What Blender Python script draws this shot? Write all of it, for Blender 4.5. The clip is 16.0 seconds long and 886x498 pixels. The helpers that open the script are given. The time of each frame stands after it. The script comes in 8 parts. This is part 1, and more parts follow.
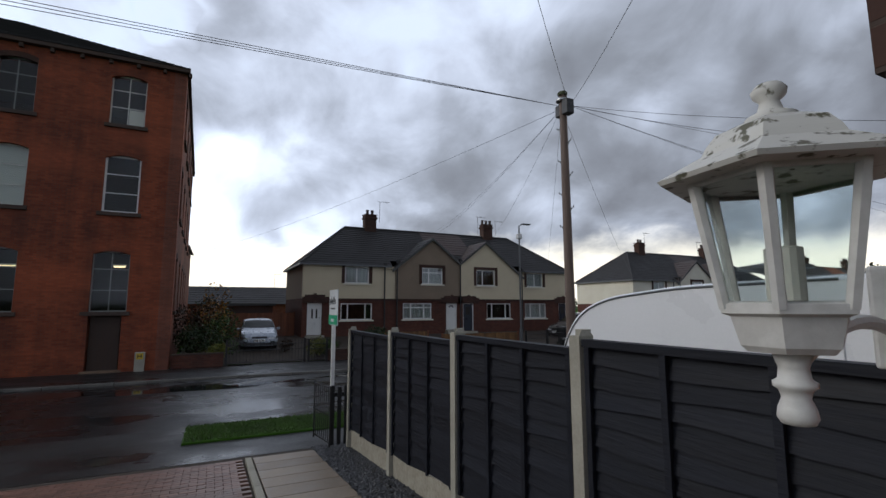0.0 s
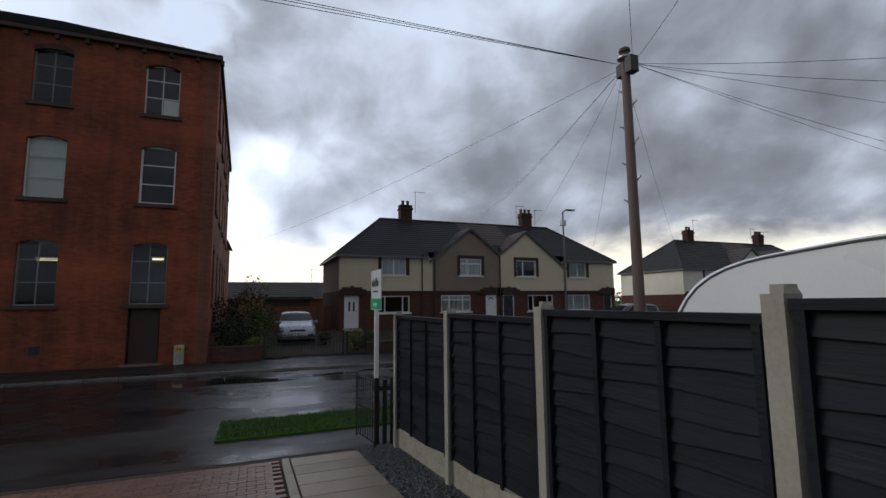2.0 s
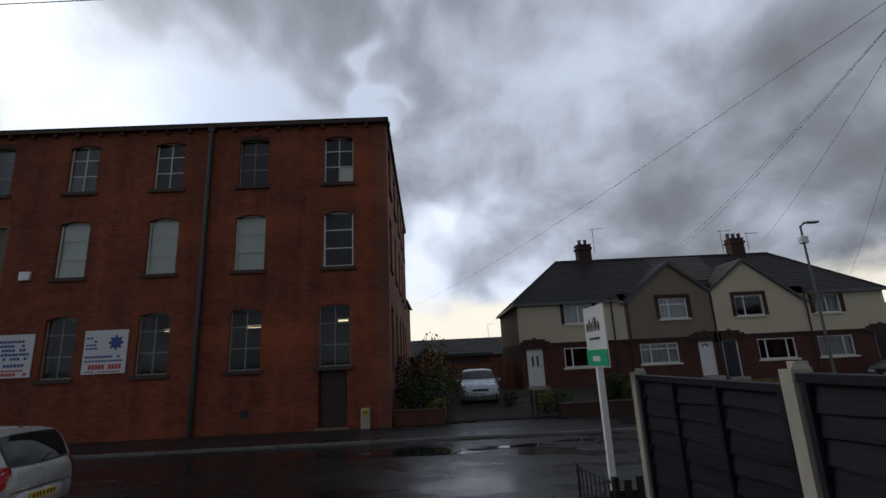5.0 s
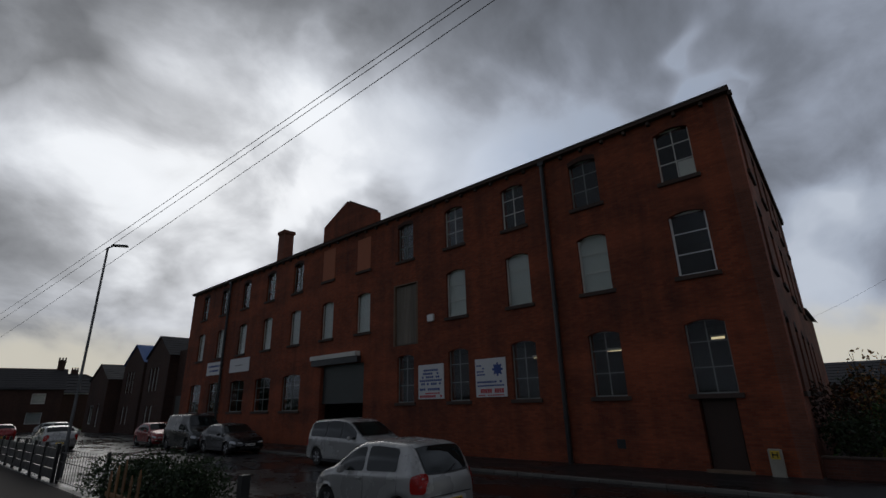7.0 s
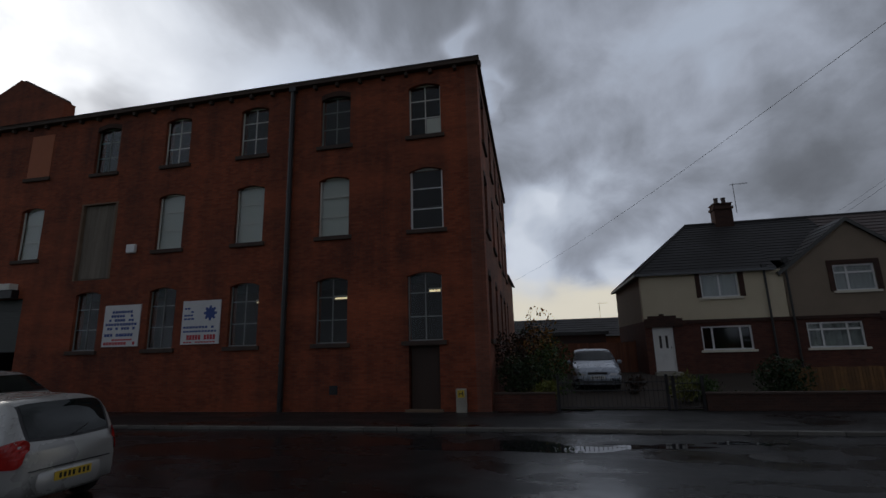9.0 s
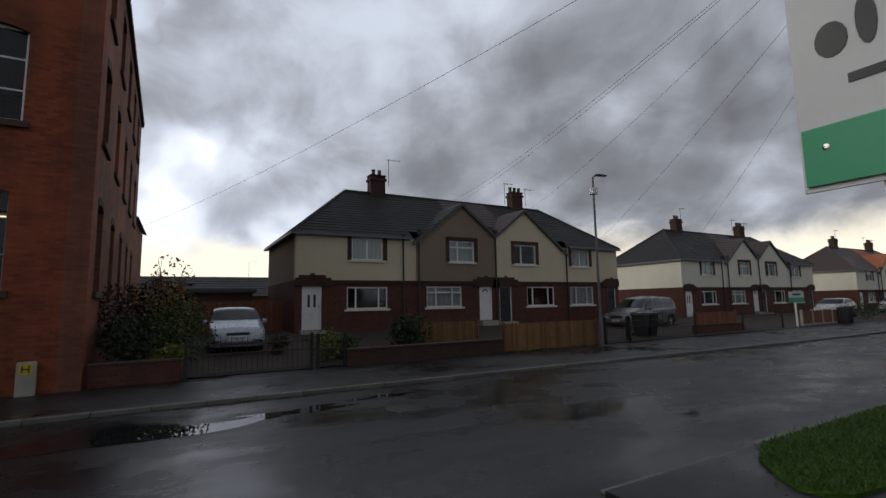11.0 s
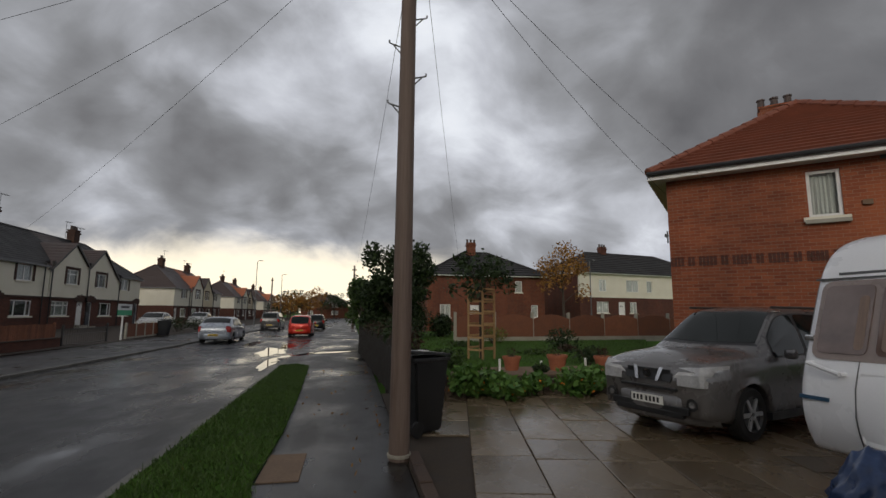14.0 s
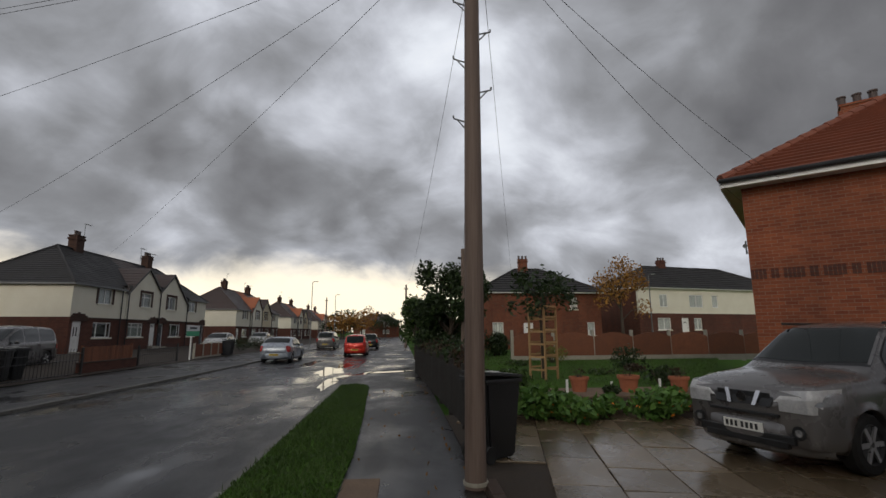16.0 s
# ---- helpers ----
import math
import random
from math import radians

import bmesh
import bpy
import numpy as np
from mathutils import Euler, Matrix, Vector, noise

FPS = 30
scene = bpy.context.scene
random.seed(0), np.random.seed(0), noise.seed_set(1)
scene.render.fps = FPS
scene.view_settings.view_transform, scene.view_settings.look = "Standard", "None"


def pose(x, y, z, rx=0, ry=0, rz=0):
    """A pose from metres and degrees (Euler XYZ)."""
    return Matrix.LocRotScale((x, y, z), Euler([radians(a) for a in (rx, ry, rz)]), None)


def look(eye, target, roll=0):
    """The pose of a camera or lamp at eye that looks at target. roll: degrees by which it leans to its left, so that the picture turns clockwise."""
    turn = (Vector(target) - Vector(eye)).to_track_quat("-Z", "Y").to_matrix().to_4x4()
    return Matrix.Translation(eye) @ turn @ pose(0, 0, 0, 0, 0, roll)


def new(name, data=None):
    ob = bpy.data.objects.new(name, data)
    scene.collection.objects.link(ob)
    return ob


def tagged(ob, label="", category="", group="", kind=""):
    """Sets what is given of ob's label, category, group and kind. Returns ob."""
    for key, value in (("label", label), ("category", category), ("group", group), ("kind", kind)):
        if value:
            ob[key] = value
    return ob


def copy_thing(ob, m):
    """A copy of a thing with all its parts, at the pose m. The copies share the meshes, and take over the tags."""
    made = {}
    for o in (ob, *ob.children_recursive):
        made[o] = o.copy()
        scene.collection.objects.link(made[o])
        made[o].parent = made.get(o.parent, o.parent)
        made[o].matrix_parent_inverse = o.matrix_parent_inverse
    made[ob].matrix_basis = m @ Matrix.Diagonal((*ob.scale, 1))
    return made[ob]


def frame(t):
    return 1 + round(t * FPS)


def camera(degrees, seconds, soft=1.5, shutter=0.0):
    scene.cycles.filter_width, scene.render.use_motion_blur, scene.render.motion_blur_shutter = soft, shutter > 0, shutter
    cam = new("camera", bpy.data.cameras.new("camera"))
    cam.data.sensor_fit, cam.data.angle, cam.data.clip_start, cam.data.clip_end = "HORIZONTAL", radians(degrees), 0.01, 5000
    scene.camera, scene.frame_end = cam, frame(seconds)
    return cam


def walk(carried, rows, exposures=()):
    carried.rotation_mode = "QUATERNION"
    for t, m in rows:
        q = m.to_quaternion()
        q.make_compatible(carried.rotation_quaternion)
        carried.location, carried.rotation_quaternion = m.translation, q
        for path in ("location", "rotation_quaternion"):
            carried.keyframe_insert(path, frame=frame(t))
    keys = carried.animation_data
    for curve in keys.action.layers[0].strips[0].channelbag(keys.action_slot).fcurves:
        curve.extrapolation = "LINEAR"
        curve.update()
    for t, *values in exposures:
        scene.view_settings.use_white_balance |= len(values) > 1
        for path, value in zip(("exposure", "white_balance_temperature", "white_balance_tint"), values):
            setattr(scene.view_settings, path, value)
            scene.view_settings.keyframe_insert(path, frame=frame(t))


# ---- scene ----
cam = camera(86.9, 16.0)
METRES, EYE, TILT, LEAN, TURN = 10.6, 2.42, 0.0, 0.0, -25.9
ROWS = [
    (0.0, 0.0, 0.0, 0.0, 0.01, 7.02, 0.1),
    (0.5, -0.0087, 0.0169, -0.0024, 3.4, 6.02, -0.01),
    (1.0, -0.0111, 0.0417, -0.0038, 3.29, 6.24, 0.34),
    (1.5, -0.022, 0.0669, -0.0126, 3.55, 6.32, 0.43),
    (2.0, -0.034, 0.1007, -0.0199, 4.14, 6.49, 0.62),
    (2.5, -0.0439, 0.1333, -0.0207, 4.61, 6.59, 0.72),
    (3.0, -0.0551, 0.1711, -0.0215, 5.84, 6.93, 1.03),
    (5.5, -0.1343, 0.3281, -0.0176, 38.0, 16.0, 2.92),
    (6.0, -0.1508, 0.3493, -0.0179, 53.68, 17.78, 2.82),
    (6.5, -0.1691, 0.3655, -0.0222, 64.12, 17.98, 2.2),
    (7.0, -0.1866, 0.3847, -0.024, 67.26, 18.26, 1.4),
    (7.5, -0.2004, 0.4198, -0.0284, 61.9, 17.04, 1.08),
    (8.0, -0.2103, 0.4563, -0.0328, 54.25, 15.69, 1.35),
    (10.5, -0.2899, 0.6552, -0.0543, 8.02, 7.34, 0.86),
    (11.0, -0.2993, 0.6957, -0.0571, -3.3, 6.58, 1.06),
    (11.5, -0.2964, 0.7343, -0.0612, -13.68, 6.55, 0.93),
    (12.0, -0.2887, 0.7682, -0.0614, -22.26, 6.58, 1.25),
    (12.5, -0.2759, 0.7948, -0.0656, -31.5, 6.64, 1.01),
    (13.0, -0.2619, 0.8245, -0.0671, -43.49, 6.79, 0.63),
    (13.5, -0.245, 0.851, -0.0693, -58.2, 7.12, 0.12),
    (14.0, -0.2283, 0.8623, -0.0687, -75.2, 7.8, -0.34),
    (14.5, -0.219, 0.8665, -0.0677, -91.02, 8.76, -0.73),
    (15.0, -0.2144, 0.8748, -0.0671, -98.64, 9.58, -0.37),
    (15.5, -0.2147, 0.8845, -0.0669, -89.96, 10.1, -0.26),
    (16.0, -0.2207, 0.8917, -0.0672, -69.2, 9.97, 0.14),
]
EXPOSURES = [(0.0, 0.25, 6150, 10), (0.6, 0.06, 6150, 10), (1.5, 0.03, 6200, 10), (3.0, -0.05, 6250, 10), (5.5, -0.45, 6250, 10), (6.0, -0.75, 6200, 10), (6.5, -1.0, 6150, 10), (8.0, -1.1, 6150, 10), (10.5, -0.18, 6500, 10),
             (11.5, -0.08, 6600, 10), (12.5, -0.08, 6800, 10), (13.5, -0.1, 6950, 10), (15.0, 0.0, 6950, 10), (16.0, -0.05, 6900, 10)]
walk(cam, [(t, pose(0, 0, EYE, TILT, LEAN, TURN) @ pose(METRES * x, METRES * y, METRES * z, 90 + pitch, roll, yaw)) for t, x, y, z, yaw, pitch, roll in ROWS], EXPOSURES)

# ---- world, sun, exposure ----
SUN_AZ, SUN_EL = 70.0, 22.0          # degrees: left of +y, above the horizon
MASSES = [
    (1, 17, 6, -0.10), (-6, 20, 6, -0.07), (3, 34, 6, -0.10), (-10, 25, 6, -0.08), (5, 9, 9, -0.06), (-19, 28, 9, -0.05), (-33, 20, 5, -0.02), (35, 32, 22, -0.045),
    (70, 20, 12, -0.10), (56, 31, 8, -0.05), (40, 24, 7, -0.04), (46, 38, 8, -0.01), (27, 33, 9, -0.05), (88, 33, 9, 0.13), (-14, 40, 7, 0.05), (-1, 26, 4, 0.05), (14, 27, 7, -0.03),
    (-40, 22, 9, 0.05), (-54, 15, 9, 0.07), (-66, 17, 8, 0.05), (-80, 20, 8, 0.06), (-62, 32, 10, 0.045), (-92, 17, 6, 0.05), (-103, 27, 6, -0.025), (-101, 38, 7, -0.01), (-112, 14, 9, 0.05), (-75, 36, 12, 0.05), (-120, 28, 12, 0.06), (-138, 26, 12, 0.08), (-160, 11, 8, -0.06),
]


def make_world():
    w = bpy.data.worlds.new("sky")
    scene.world = w
    w.use_nodes = True
    nt = w.node_tree
    N, L = nt.nodes, nt.links
    N.clear()

    def math_(op, a, b=None, clamp=False):
        n = N.new("ShaderNodeMath")
        n.operation, n.use_clamp = op, clamp
        for i, v in enumerate((a, b)):
            if v is None:
                continue
            if isinstance(v, (int, float)):
                n.inputs[i].default_value = v
            else:
                L.new(v, n.inputs[i])
        return n.outputs[0]

    tc = N.new("ShaderNodeTexCoord")
    sep = N.new("ShaderNodeSeparateXYZ")
    L.new(tc.outputs["Generated"], sep.inputs[0])
    x, y, z = sep.outputs
    zz = math_("ADD", math_("MAXIMUM", z, 0.0), 0.55)
    comb = N.new("ShaderNodeCombineXYZ")
    L.new(math_("DIVIDE", x, zz), comb.inputs[0])
    L.new(math_("DIVIDE", y, zz), comb.inputs[1])

    def noise_(scale, detail, rough, dist, loc, stretch=(1, 1, 1)):
        mp = N.new("ShaderNodeMapping")
        mp.inputs["Location"].default_value = loc
        mp.inputs["Scale"].default_value = stretch
        mp.inputs["Rotation"].default_value = (0, 0, radians(25))
        L.new(comb.outputs[0], mp.inputs[0])
        n = N.new("ShaderNodeTexNoise")
        n.inputs["Scale"].default_value, n.inputs["Detail"].default_value = scale, detail
        n.inputs["Roughness"].default_value, n.inputs["Distortion"].default_value = rough, dist
        L.new(mp.outputs[0], n.inputs["Vector"])
        return n.outputs[0]

    big = noise_(1.75, 3, 0.5, 0.25, (3.1, 1.7, 0), (1, 0.85, 1))
    mid = noise_(4.6, 7, 0.55, 0.3, (0.4, 7.3, 0), (1, 0.85, 1))
    dens = math_("ADD", math_("MULTIPLY", big, 0.50), math_("MULTIPLY", mid, 0.34))
    dens = math_("ADD", dens, 0.08)
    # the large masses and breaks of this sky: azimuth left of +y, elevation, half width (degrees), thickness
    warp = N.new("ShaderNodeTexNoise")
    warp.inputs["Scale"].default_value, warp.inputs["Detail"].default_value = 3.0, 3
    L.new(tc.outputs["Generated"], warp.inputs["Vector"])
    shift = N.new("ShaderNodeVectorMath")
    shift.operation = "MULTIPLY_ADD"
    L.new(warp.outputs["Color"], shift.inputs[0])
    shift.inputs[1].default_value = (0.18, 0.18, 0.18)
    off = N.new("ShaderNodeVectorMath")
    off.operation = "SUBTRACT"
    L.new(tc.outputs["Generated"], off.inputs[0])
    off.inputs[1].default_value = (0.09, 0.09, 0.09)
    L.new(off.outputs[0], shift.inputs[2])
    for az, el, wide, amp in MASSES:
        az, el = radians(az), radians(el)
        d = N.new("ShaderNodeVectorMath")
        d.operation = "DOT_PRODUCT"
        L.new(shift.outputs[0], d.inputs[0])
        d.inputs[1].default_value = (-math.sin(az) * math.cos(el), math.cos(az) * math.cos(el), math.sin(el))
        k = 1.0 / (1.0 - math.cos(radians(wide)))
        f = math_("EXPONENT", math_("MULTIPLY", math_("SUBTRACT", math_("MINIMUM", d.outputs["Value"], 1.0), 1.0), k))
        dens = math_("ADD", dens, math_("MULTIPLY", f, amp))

    def smooth_(v, lo, hi, amount):
        r = N.new("ShaderNodeMapRange")
        r.interpolation_type = "SMOOTHSTEP"
        L.new(v, r.inputs[0])
        r.inputs[1].default_value, r.inputs[2].default_value, r.inputs[3].default_value, r.inputs[4].default_value = lo, hi, 0.0, amount
        return r.outputs[0]

    # unseen cloud added overhead and to the south, dimming ground and south-facing walls
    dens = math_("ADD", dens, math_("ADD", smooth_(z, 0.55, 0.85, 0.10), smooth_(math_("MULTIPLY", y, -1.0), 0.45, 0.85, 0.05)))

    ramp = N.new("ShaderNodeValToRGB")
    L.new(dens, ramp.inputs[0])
    e = ramp.color_ramp.elements
    e[0].position, e[0].color = 0.26, (1.0, 1.06, 1.16, 1)
    e[1].position, e[1].color = 0.76, (0.115, 0.120, 0.136, 1)
    for p, c in ((0.40, (0.72, 0.78, 0.89, 1)), (0.455, (0.52, 0.56, 0.65, 1)), (0.515, (0.345, 0.37, 0.425, 1)), (0.58, (0.235, 0.25, 0.282, 1)), (0.66, (0.165, 0.173, 0.194, 1))):
        k = e.new(p)
        k.color = c

    # glow of the hidden sun through the cloud
    sd = (-math.sin(radians(SUN_AZ)) * math.cos(radians(SUN_EL)), math.cos(radians(SUN_AZ)) * math.cos(radians(SUN_EL)), math.sin(radians(SUN_EL)))
    dot = N.new("ShaderNodeVectorMath")
    dot.operation = "DOT_PRODUCT"
    L.new(tc.outputs["Generated"], dot.inputs[0])
    dot.inputs[1].default_value = sd
    glow = math_("POWER", math_("MAXIMUM", dot.outputs["Value"], 0.0), 9.0)
    thin = math_("MAXIMUM", math_("SUBTRACT", 1.0, dens), 0.0)
    glow = math_("MULTIPLY", glow, math_("POWER", thin, 4.0))

    def mix_(fac, a, b, kind="MIX"):
        m = N.new("ShaderNodeMix")
        m.data_type, m.blend_type = "RGBA", kind
        for s, v in ((m.inputs[0], fac), (m.inputs[6], a), (m.inputs[7], b)):
            if isinstance(v, (int, float)):
                s.default_value = v
            elif isinstance(v, tuple):
                s.default_value = v
            else:
                L.new(v, s)
        return m.outputs[2]

    c = mix_(math_("MULTIPLY", glow, 9.0), ramp.outputs[0], (1.0, 0.93, 0.80, 1), "ADD")
    # clear strip below the cloud base, near the horizon
    low = N.new("ShaderNodeMapRange")
    low.interpolation_type = "SMOOTHSTEP"
    L.new(math_("ADD", z, math_("MULTIPLY", math_("SUBTRACT", mid, 0.5), 0.14)), low.inputs[0])
    low.inputs[1].default_value, low.inputs[2].default_value = 0.08, 0.155
    low.inputs[3].default_value, low.inputs[4].default_value = 1.0, 0.0
    c = mix_(math_("MULTIPLY", low.outputs[0], smooth_(y, -0.30, -0.08, 0.95)), c, (1.15, 1.06, 0.86, 1))
    # blue gaps show the clear sky
    sky = N.new("ShaderNodeTexSky")
    sky.sky_type, sky.sun_disc = "NISHITA", False
    sky.sun_elevation, sky.sun_rotation = radians(SUN_EL), radians(-SUN_AZ)
    gap = N.new("ShaderNodeMapRange")
    L.new(dens, gap.inputs[0])
    gap.inputs[1].default_value, gap.inputs[2].default_value = 0.27, 0.45
    gap.inputs[3].default_value, gap.inputs[4].default_value = 0.9, 0.0
    bg1, bg2, ms, out = N.new("ShaderNodeBackground"), N.new("ShaderNodeBackground"), N.new("ShaderNodeMixShader"), N.new("ShaderNodeOutputWorld")
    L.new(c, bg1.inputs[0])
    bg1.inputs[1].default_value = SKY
    L.new(sky.outputs[0], bg2.inputs[0])
    bg2.inputs[1].default_value = 0.18
    # the gaps lie to the north
    high = smooth_(z, 0.30, 0.42, 1.0)
    L.new(math_("MULTIPLY", math_("MULTIPLY", gap.outputs[0], high), math_("POWER", math_("MAXIMUM", y, 0.0), 2.0)), ms.inputs[0])
    L.new(bg1.outputs[0], ms.inputs[1])
    L.new(bg2.outputs[0], ms.inputs[2])
    L.new(ms.outputs[0], out.inputs[0])


SKY = 1.08
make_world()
sun = new("sun", bpy.data.lights.new("sun", "SUN"))
sun.data.energy, sun.data.angle, sun.data.color = 0.5, radians(25), (1.0, 0.93, 0.82)
sun.matrix_world = look((-math.sin(radians(SUN_AZ)) * 50, math.cos(radians(SUN_AZ)) * 50, 50 * math.tan(radians(SUN_EL))), (0, 0, 0))


# ---- materials ----
class Mat:
    """A small node builder round one Principled material."""

    def __init__(self, name, rough=0.7, metal=0.0, spec=0.5, coat=0.0):
        self.m = bpy.data.materials.new(name)
        self.m.use_nodes = True
        self.nt = self.m.node_tree
        self.b = self.nt.nodes["Principled BSDF"]
        self.b.inputs["Roughness"].default_value = rough
        self.b.inputs["Metallic"].default_value = metal
        self.b.inputs["Specular IOR Level"].default_value = spec
        self.b.inputs["Coat Weight"].default_value = coat
        self.co = self.add("ShaderNodeTexCoord").outputs["Object"]

    def add(self, kind):
        return self.nt.nodes.new(kind)

    def link(self, a, b):
        self.nt.links.new(a, b)

    def noise(self, scale, detail=4, rough=0.6, vec=None, dist=0.0):
        n = self.add("ShaderNodeTexNoise")
        n.inputs["Scale"].default_value, n.inputs["Detail"].default_value = scale, detail
        n.inputs["Roughness"].default_value, n.inputs["Distortion"].default_value = rough, dist
        self.link(vec or self.co, n.inputs["Vector"])
        return n.outputs[0]

    def scaled(self, s, vec=None):
        mp = self.add("ShaderNodeMapping")
        mp.inputs["Scale"].default_value = s
        self.link(vec or self.co, mp.inputs[0])
        return mp.outputs[0]

    def ramp(self, fac, stops):
        r = self.add("ShaderNodeValToRGB")
        self.link(fac, r.inputs[0])
        el = r.color_ramp.elements
        while len(el) < len(stops):
            el.new(0.5)
        for k, (p, c) in zip(el, stops):
            k.position = p
            k.color = (*c, 1) if isinstance(c, tuple) else (c, c, c, 1)
        return r.outputs[0]

    def mix(self, fac, a, b, kind="MIX"):
        m = self.add("ShaderNodeMix")
        m.data_type, m.blend_type = "RGBA", kind
        for s, v in ((m.inputs[0], fac), (m.inputs[6], a), (m.inputs[7], b)):
            if isinstance(v, (int, float)):
                s.default_value = v
            elif isinstance(v, tuple):
                s.default_value = (*v, 1)
            else:
                self.link(v, s)
        return m.outputs[2]

    def math(self, op, a, b=0.0):
        n = self.add("ShaderNodeMath")
        n.operation = op
        for i, v in enumerate((a, b)):
            if isinstance(v, (int, float)):
                n.inputs[i].default_value = v
            else:
                self.link(v, n.inputs[i])
        return n.outputs[0]

    def color(self, c):
        if isinstance(c, tuple):
            self.b.inputs["Base Color"].default_value = (*c, 1)
        else:
            self.link(c, self.b.inputs["Base Color"])
        return self

    def rough(self, c):
        self.link(c, self.b.inputs["Roughness"])
        return self

    def bump(self, h, strength=0.3, dist=0.01):
        n = self.add("ShaderNodeBump")
        n.inputs["Strength"].default_value, n.inputs["Distance"].default_value = strength, dist
        self.link(h, n.inputs["Height"])
        self.link(n.outputs[0], self.b.inputs["Normal"])
        return self

    def rand(self):
        return self.add("ShaderNodeObjectInfo").outputs["Random"]


def two_tone(name, a, b, scale=3.0, rough=0.7, fine=40.0, bump=0.15, metal=0.0, spec=0.5, var=0.0, coat=0.0, stretch=None):
    """Colour that drifts between a and b at two scales, with fine relief."""
    k = Mat(name, rough, metal, spec, coat)
    v = k.scaled(stretch) if stretch else None
    n1, n2 = k.noise(scale, 5, 0.6, v), k.noise(fine, 3, 0.6, v)
    f = k.math("ADD", k.math("MULTIPLY", n1, 0.65), k.math("MULTIPLY", n2, 0.35))
    c = k.ramp(f, [(0.32, a), (0.68, b)])
    if var:
        c = k.mix(1.0, c, k.ramp(k.rand(), [(0.0, 1 - var), (1.0, 1.0 + var * 0.4)]), "MULTIPLY")
    k.color(c)
    k.rough(k.ramp(n1, [(0.3, max(0.02, rough - 0.12)), (0.7, min(1, rough + 0.12))]))
    if bump:
        k.bump(n2, bump, 0.004)
    return k.m


def brick_mat(name, c1, c2, mortar, dirt=(0.03, 0.02, 0.018), dirt_amount=0.5, rough=0.85, row=0.075, width=0.225, bands=0.0):
    k = Mat(name, rough, spec=0.3)
    s = k.add("ShaderNodeSeparateXYZ")
    k.link(k.co, s.inputs[0])
    c = k.add("ShaderNodeCombineXYZ")
    k.link(k.math("ADD", s.outputs[0], s.outputs[1]), c.inputs[0])
    k.link(s.outputs[2], c.inputs[1])
    t = k.add("ShaderNodeTexBrick")
    t.inputs["Scale"].default_value = 1.0
    t.inputs["Brick Width"].default_value, t.inputs["Row Height"].default_value = width, row
    t.inputs["Mortar Size"].default_value = 0.006
    t.inputs["Mortar Smooth"].default_value = 0.3
    t.inputs["Color1"].default_value, t.inputs["Color2"].default_value = (*c1, 1), (*c2, 1)
    t.inputs["Mortar"].default_value = (*mortar, 1)
    k.link(c.outputs[0], t.inputs["Vector"])
    big = k.noise(0.35, 6, 0.65)
    streak = k.noise(0.9, 5, 0.6, k.scaled((1.6, 1.6, 0.12)))
    fine = k.noise(22.0, 4, 0.6)
    col = k.mix(k.math("MULTIPLY", k.ramp(fine, [(0.35, 0.0), (0.75, 1.0)]), 0.35), t.outputs[0], c2)
    blot = k.ramp(k.math("MULTIPLY", k.math("ADD", big, streak), 0.5), [(0.42, 0.0), (0.62, dirt_amount)])
    col = k.mix(blot, col, dirt)
    if bands:
        light = k.ramp(k.noise(0.16, 3, 0.5, k.scaled((1, 1, 4.0))), [(0.5, 0.0), (0.7, bands)])
        col = k.mix(light, col, tuple(min(1, v * 1.9) for v in c1))
    k.color(col)
    k.bump(k.math("SUBTRACT", k.math("MULTIPLY", fine, 0.4), t.outputs["Fac"]), 0.5, 0.008)
    return k.m


def glass_mat(name, tint=(0.8, 0.85, 0.85), rough=0.02):
    k = Mat(name, rough)
    k.color(tint)
    k.b.inputs["Transmission Weight"].default_value = 1.0
    k.b.inputs["IOR"].default_value = 1.38
    return k.m


def wet_asphalt(name, a, b, wet_lo=0.44, wet_hi=0.60, dry=0.55, wetr=0.12, puddle=None, grain=0.5):
    """Tarmac with chips, patches and a wet film whose gloss drifts over metres."""
    k = Mat(name, 0.5, spec=0.32)
    big, mid = k.noise(0.22, 5, 0.6), k.noise(1.4, 6, 0.65)
    vor = k.add("ShaderNodeTexVoronoi")
    vor.inputs["Scale"].default_value = 90.0
    k.link(k.co, vor.inputs["Vector"])
    grit = k.noise(140.0, 2, 0.5)
    base = k.ramp(k.math("ADD", k.math("MULTIPLY", big, 0.5), k.math("MULTIPLY", mid, 0.5)), [(0.35, a), (0.65, b)])
    base = k.mix(k.math("MULTIPLY", k.ramp(grit, [(0.5, 0.0), (0.8, 1.0)]), 0.3), base, tuple(min(1, v * 2.2) for v in b))
    streak = k.noise(0.6, 4, 0.6, k.scaled((0.6, 1.2, 1)))
    wet = k.ramp(k.math("ADD", k.math("MULTIPLY", big, 0.45), k.math("MULTIPLY", streak, 0.55)), [(wet_lo, 0.0), (wet_hi, 1.0)])
    k.color(k.mix(wet, base, k.mix(1.0, base, (0.55, 0.55, 0.58), "MULTIPLY")))
    k.rough(k.mix(wet, (dry,) * 3, (wetr,) * 3))
    n = k.add("ShaderNodeBump")
    n.inputs["Distance"].default_value = 0.004
    k.link(k.math("MULTIPLY", k.math("SUBTRACT", 1.05, wet), grain), n.inputs["Strength"])
    k.link(vor.outputs["Distance"], n.inputs["Height"])
    k.link(n.outputs[0], k.b.inputs["Normal"])
    return k.m


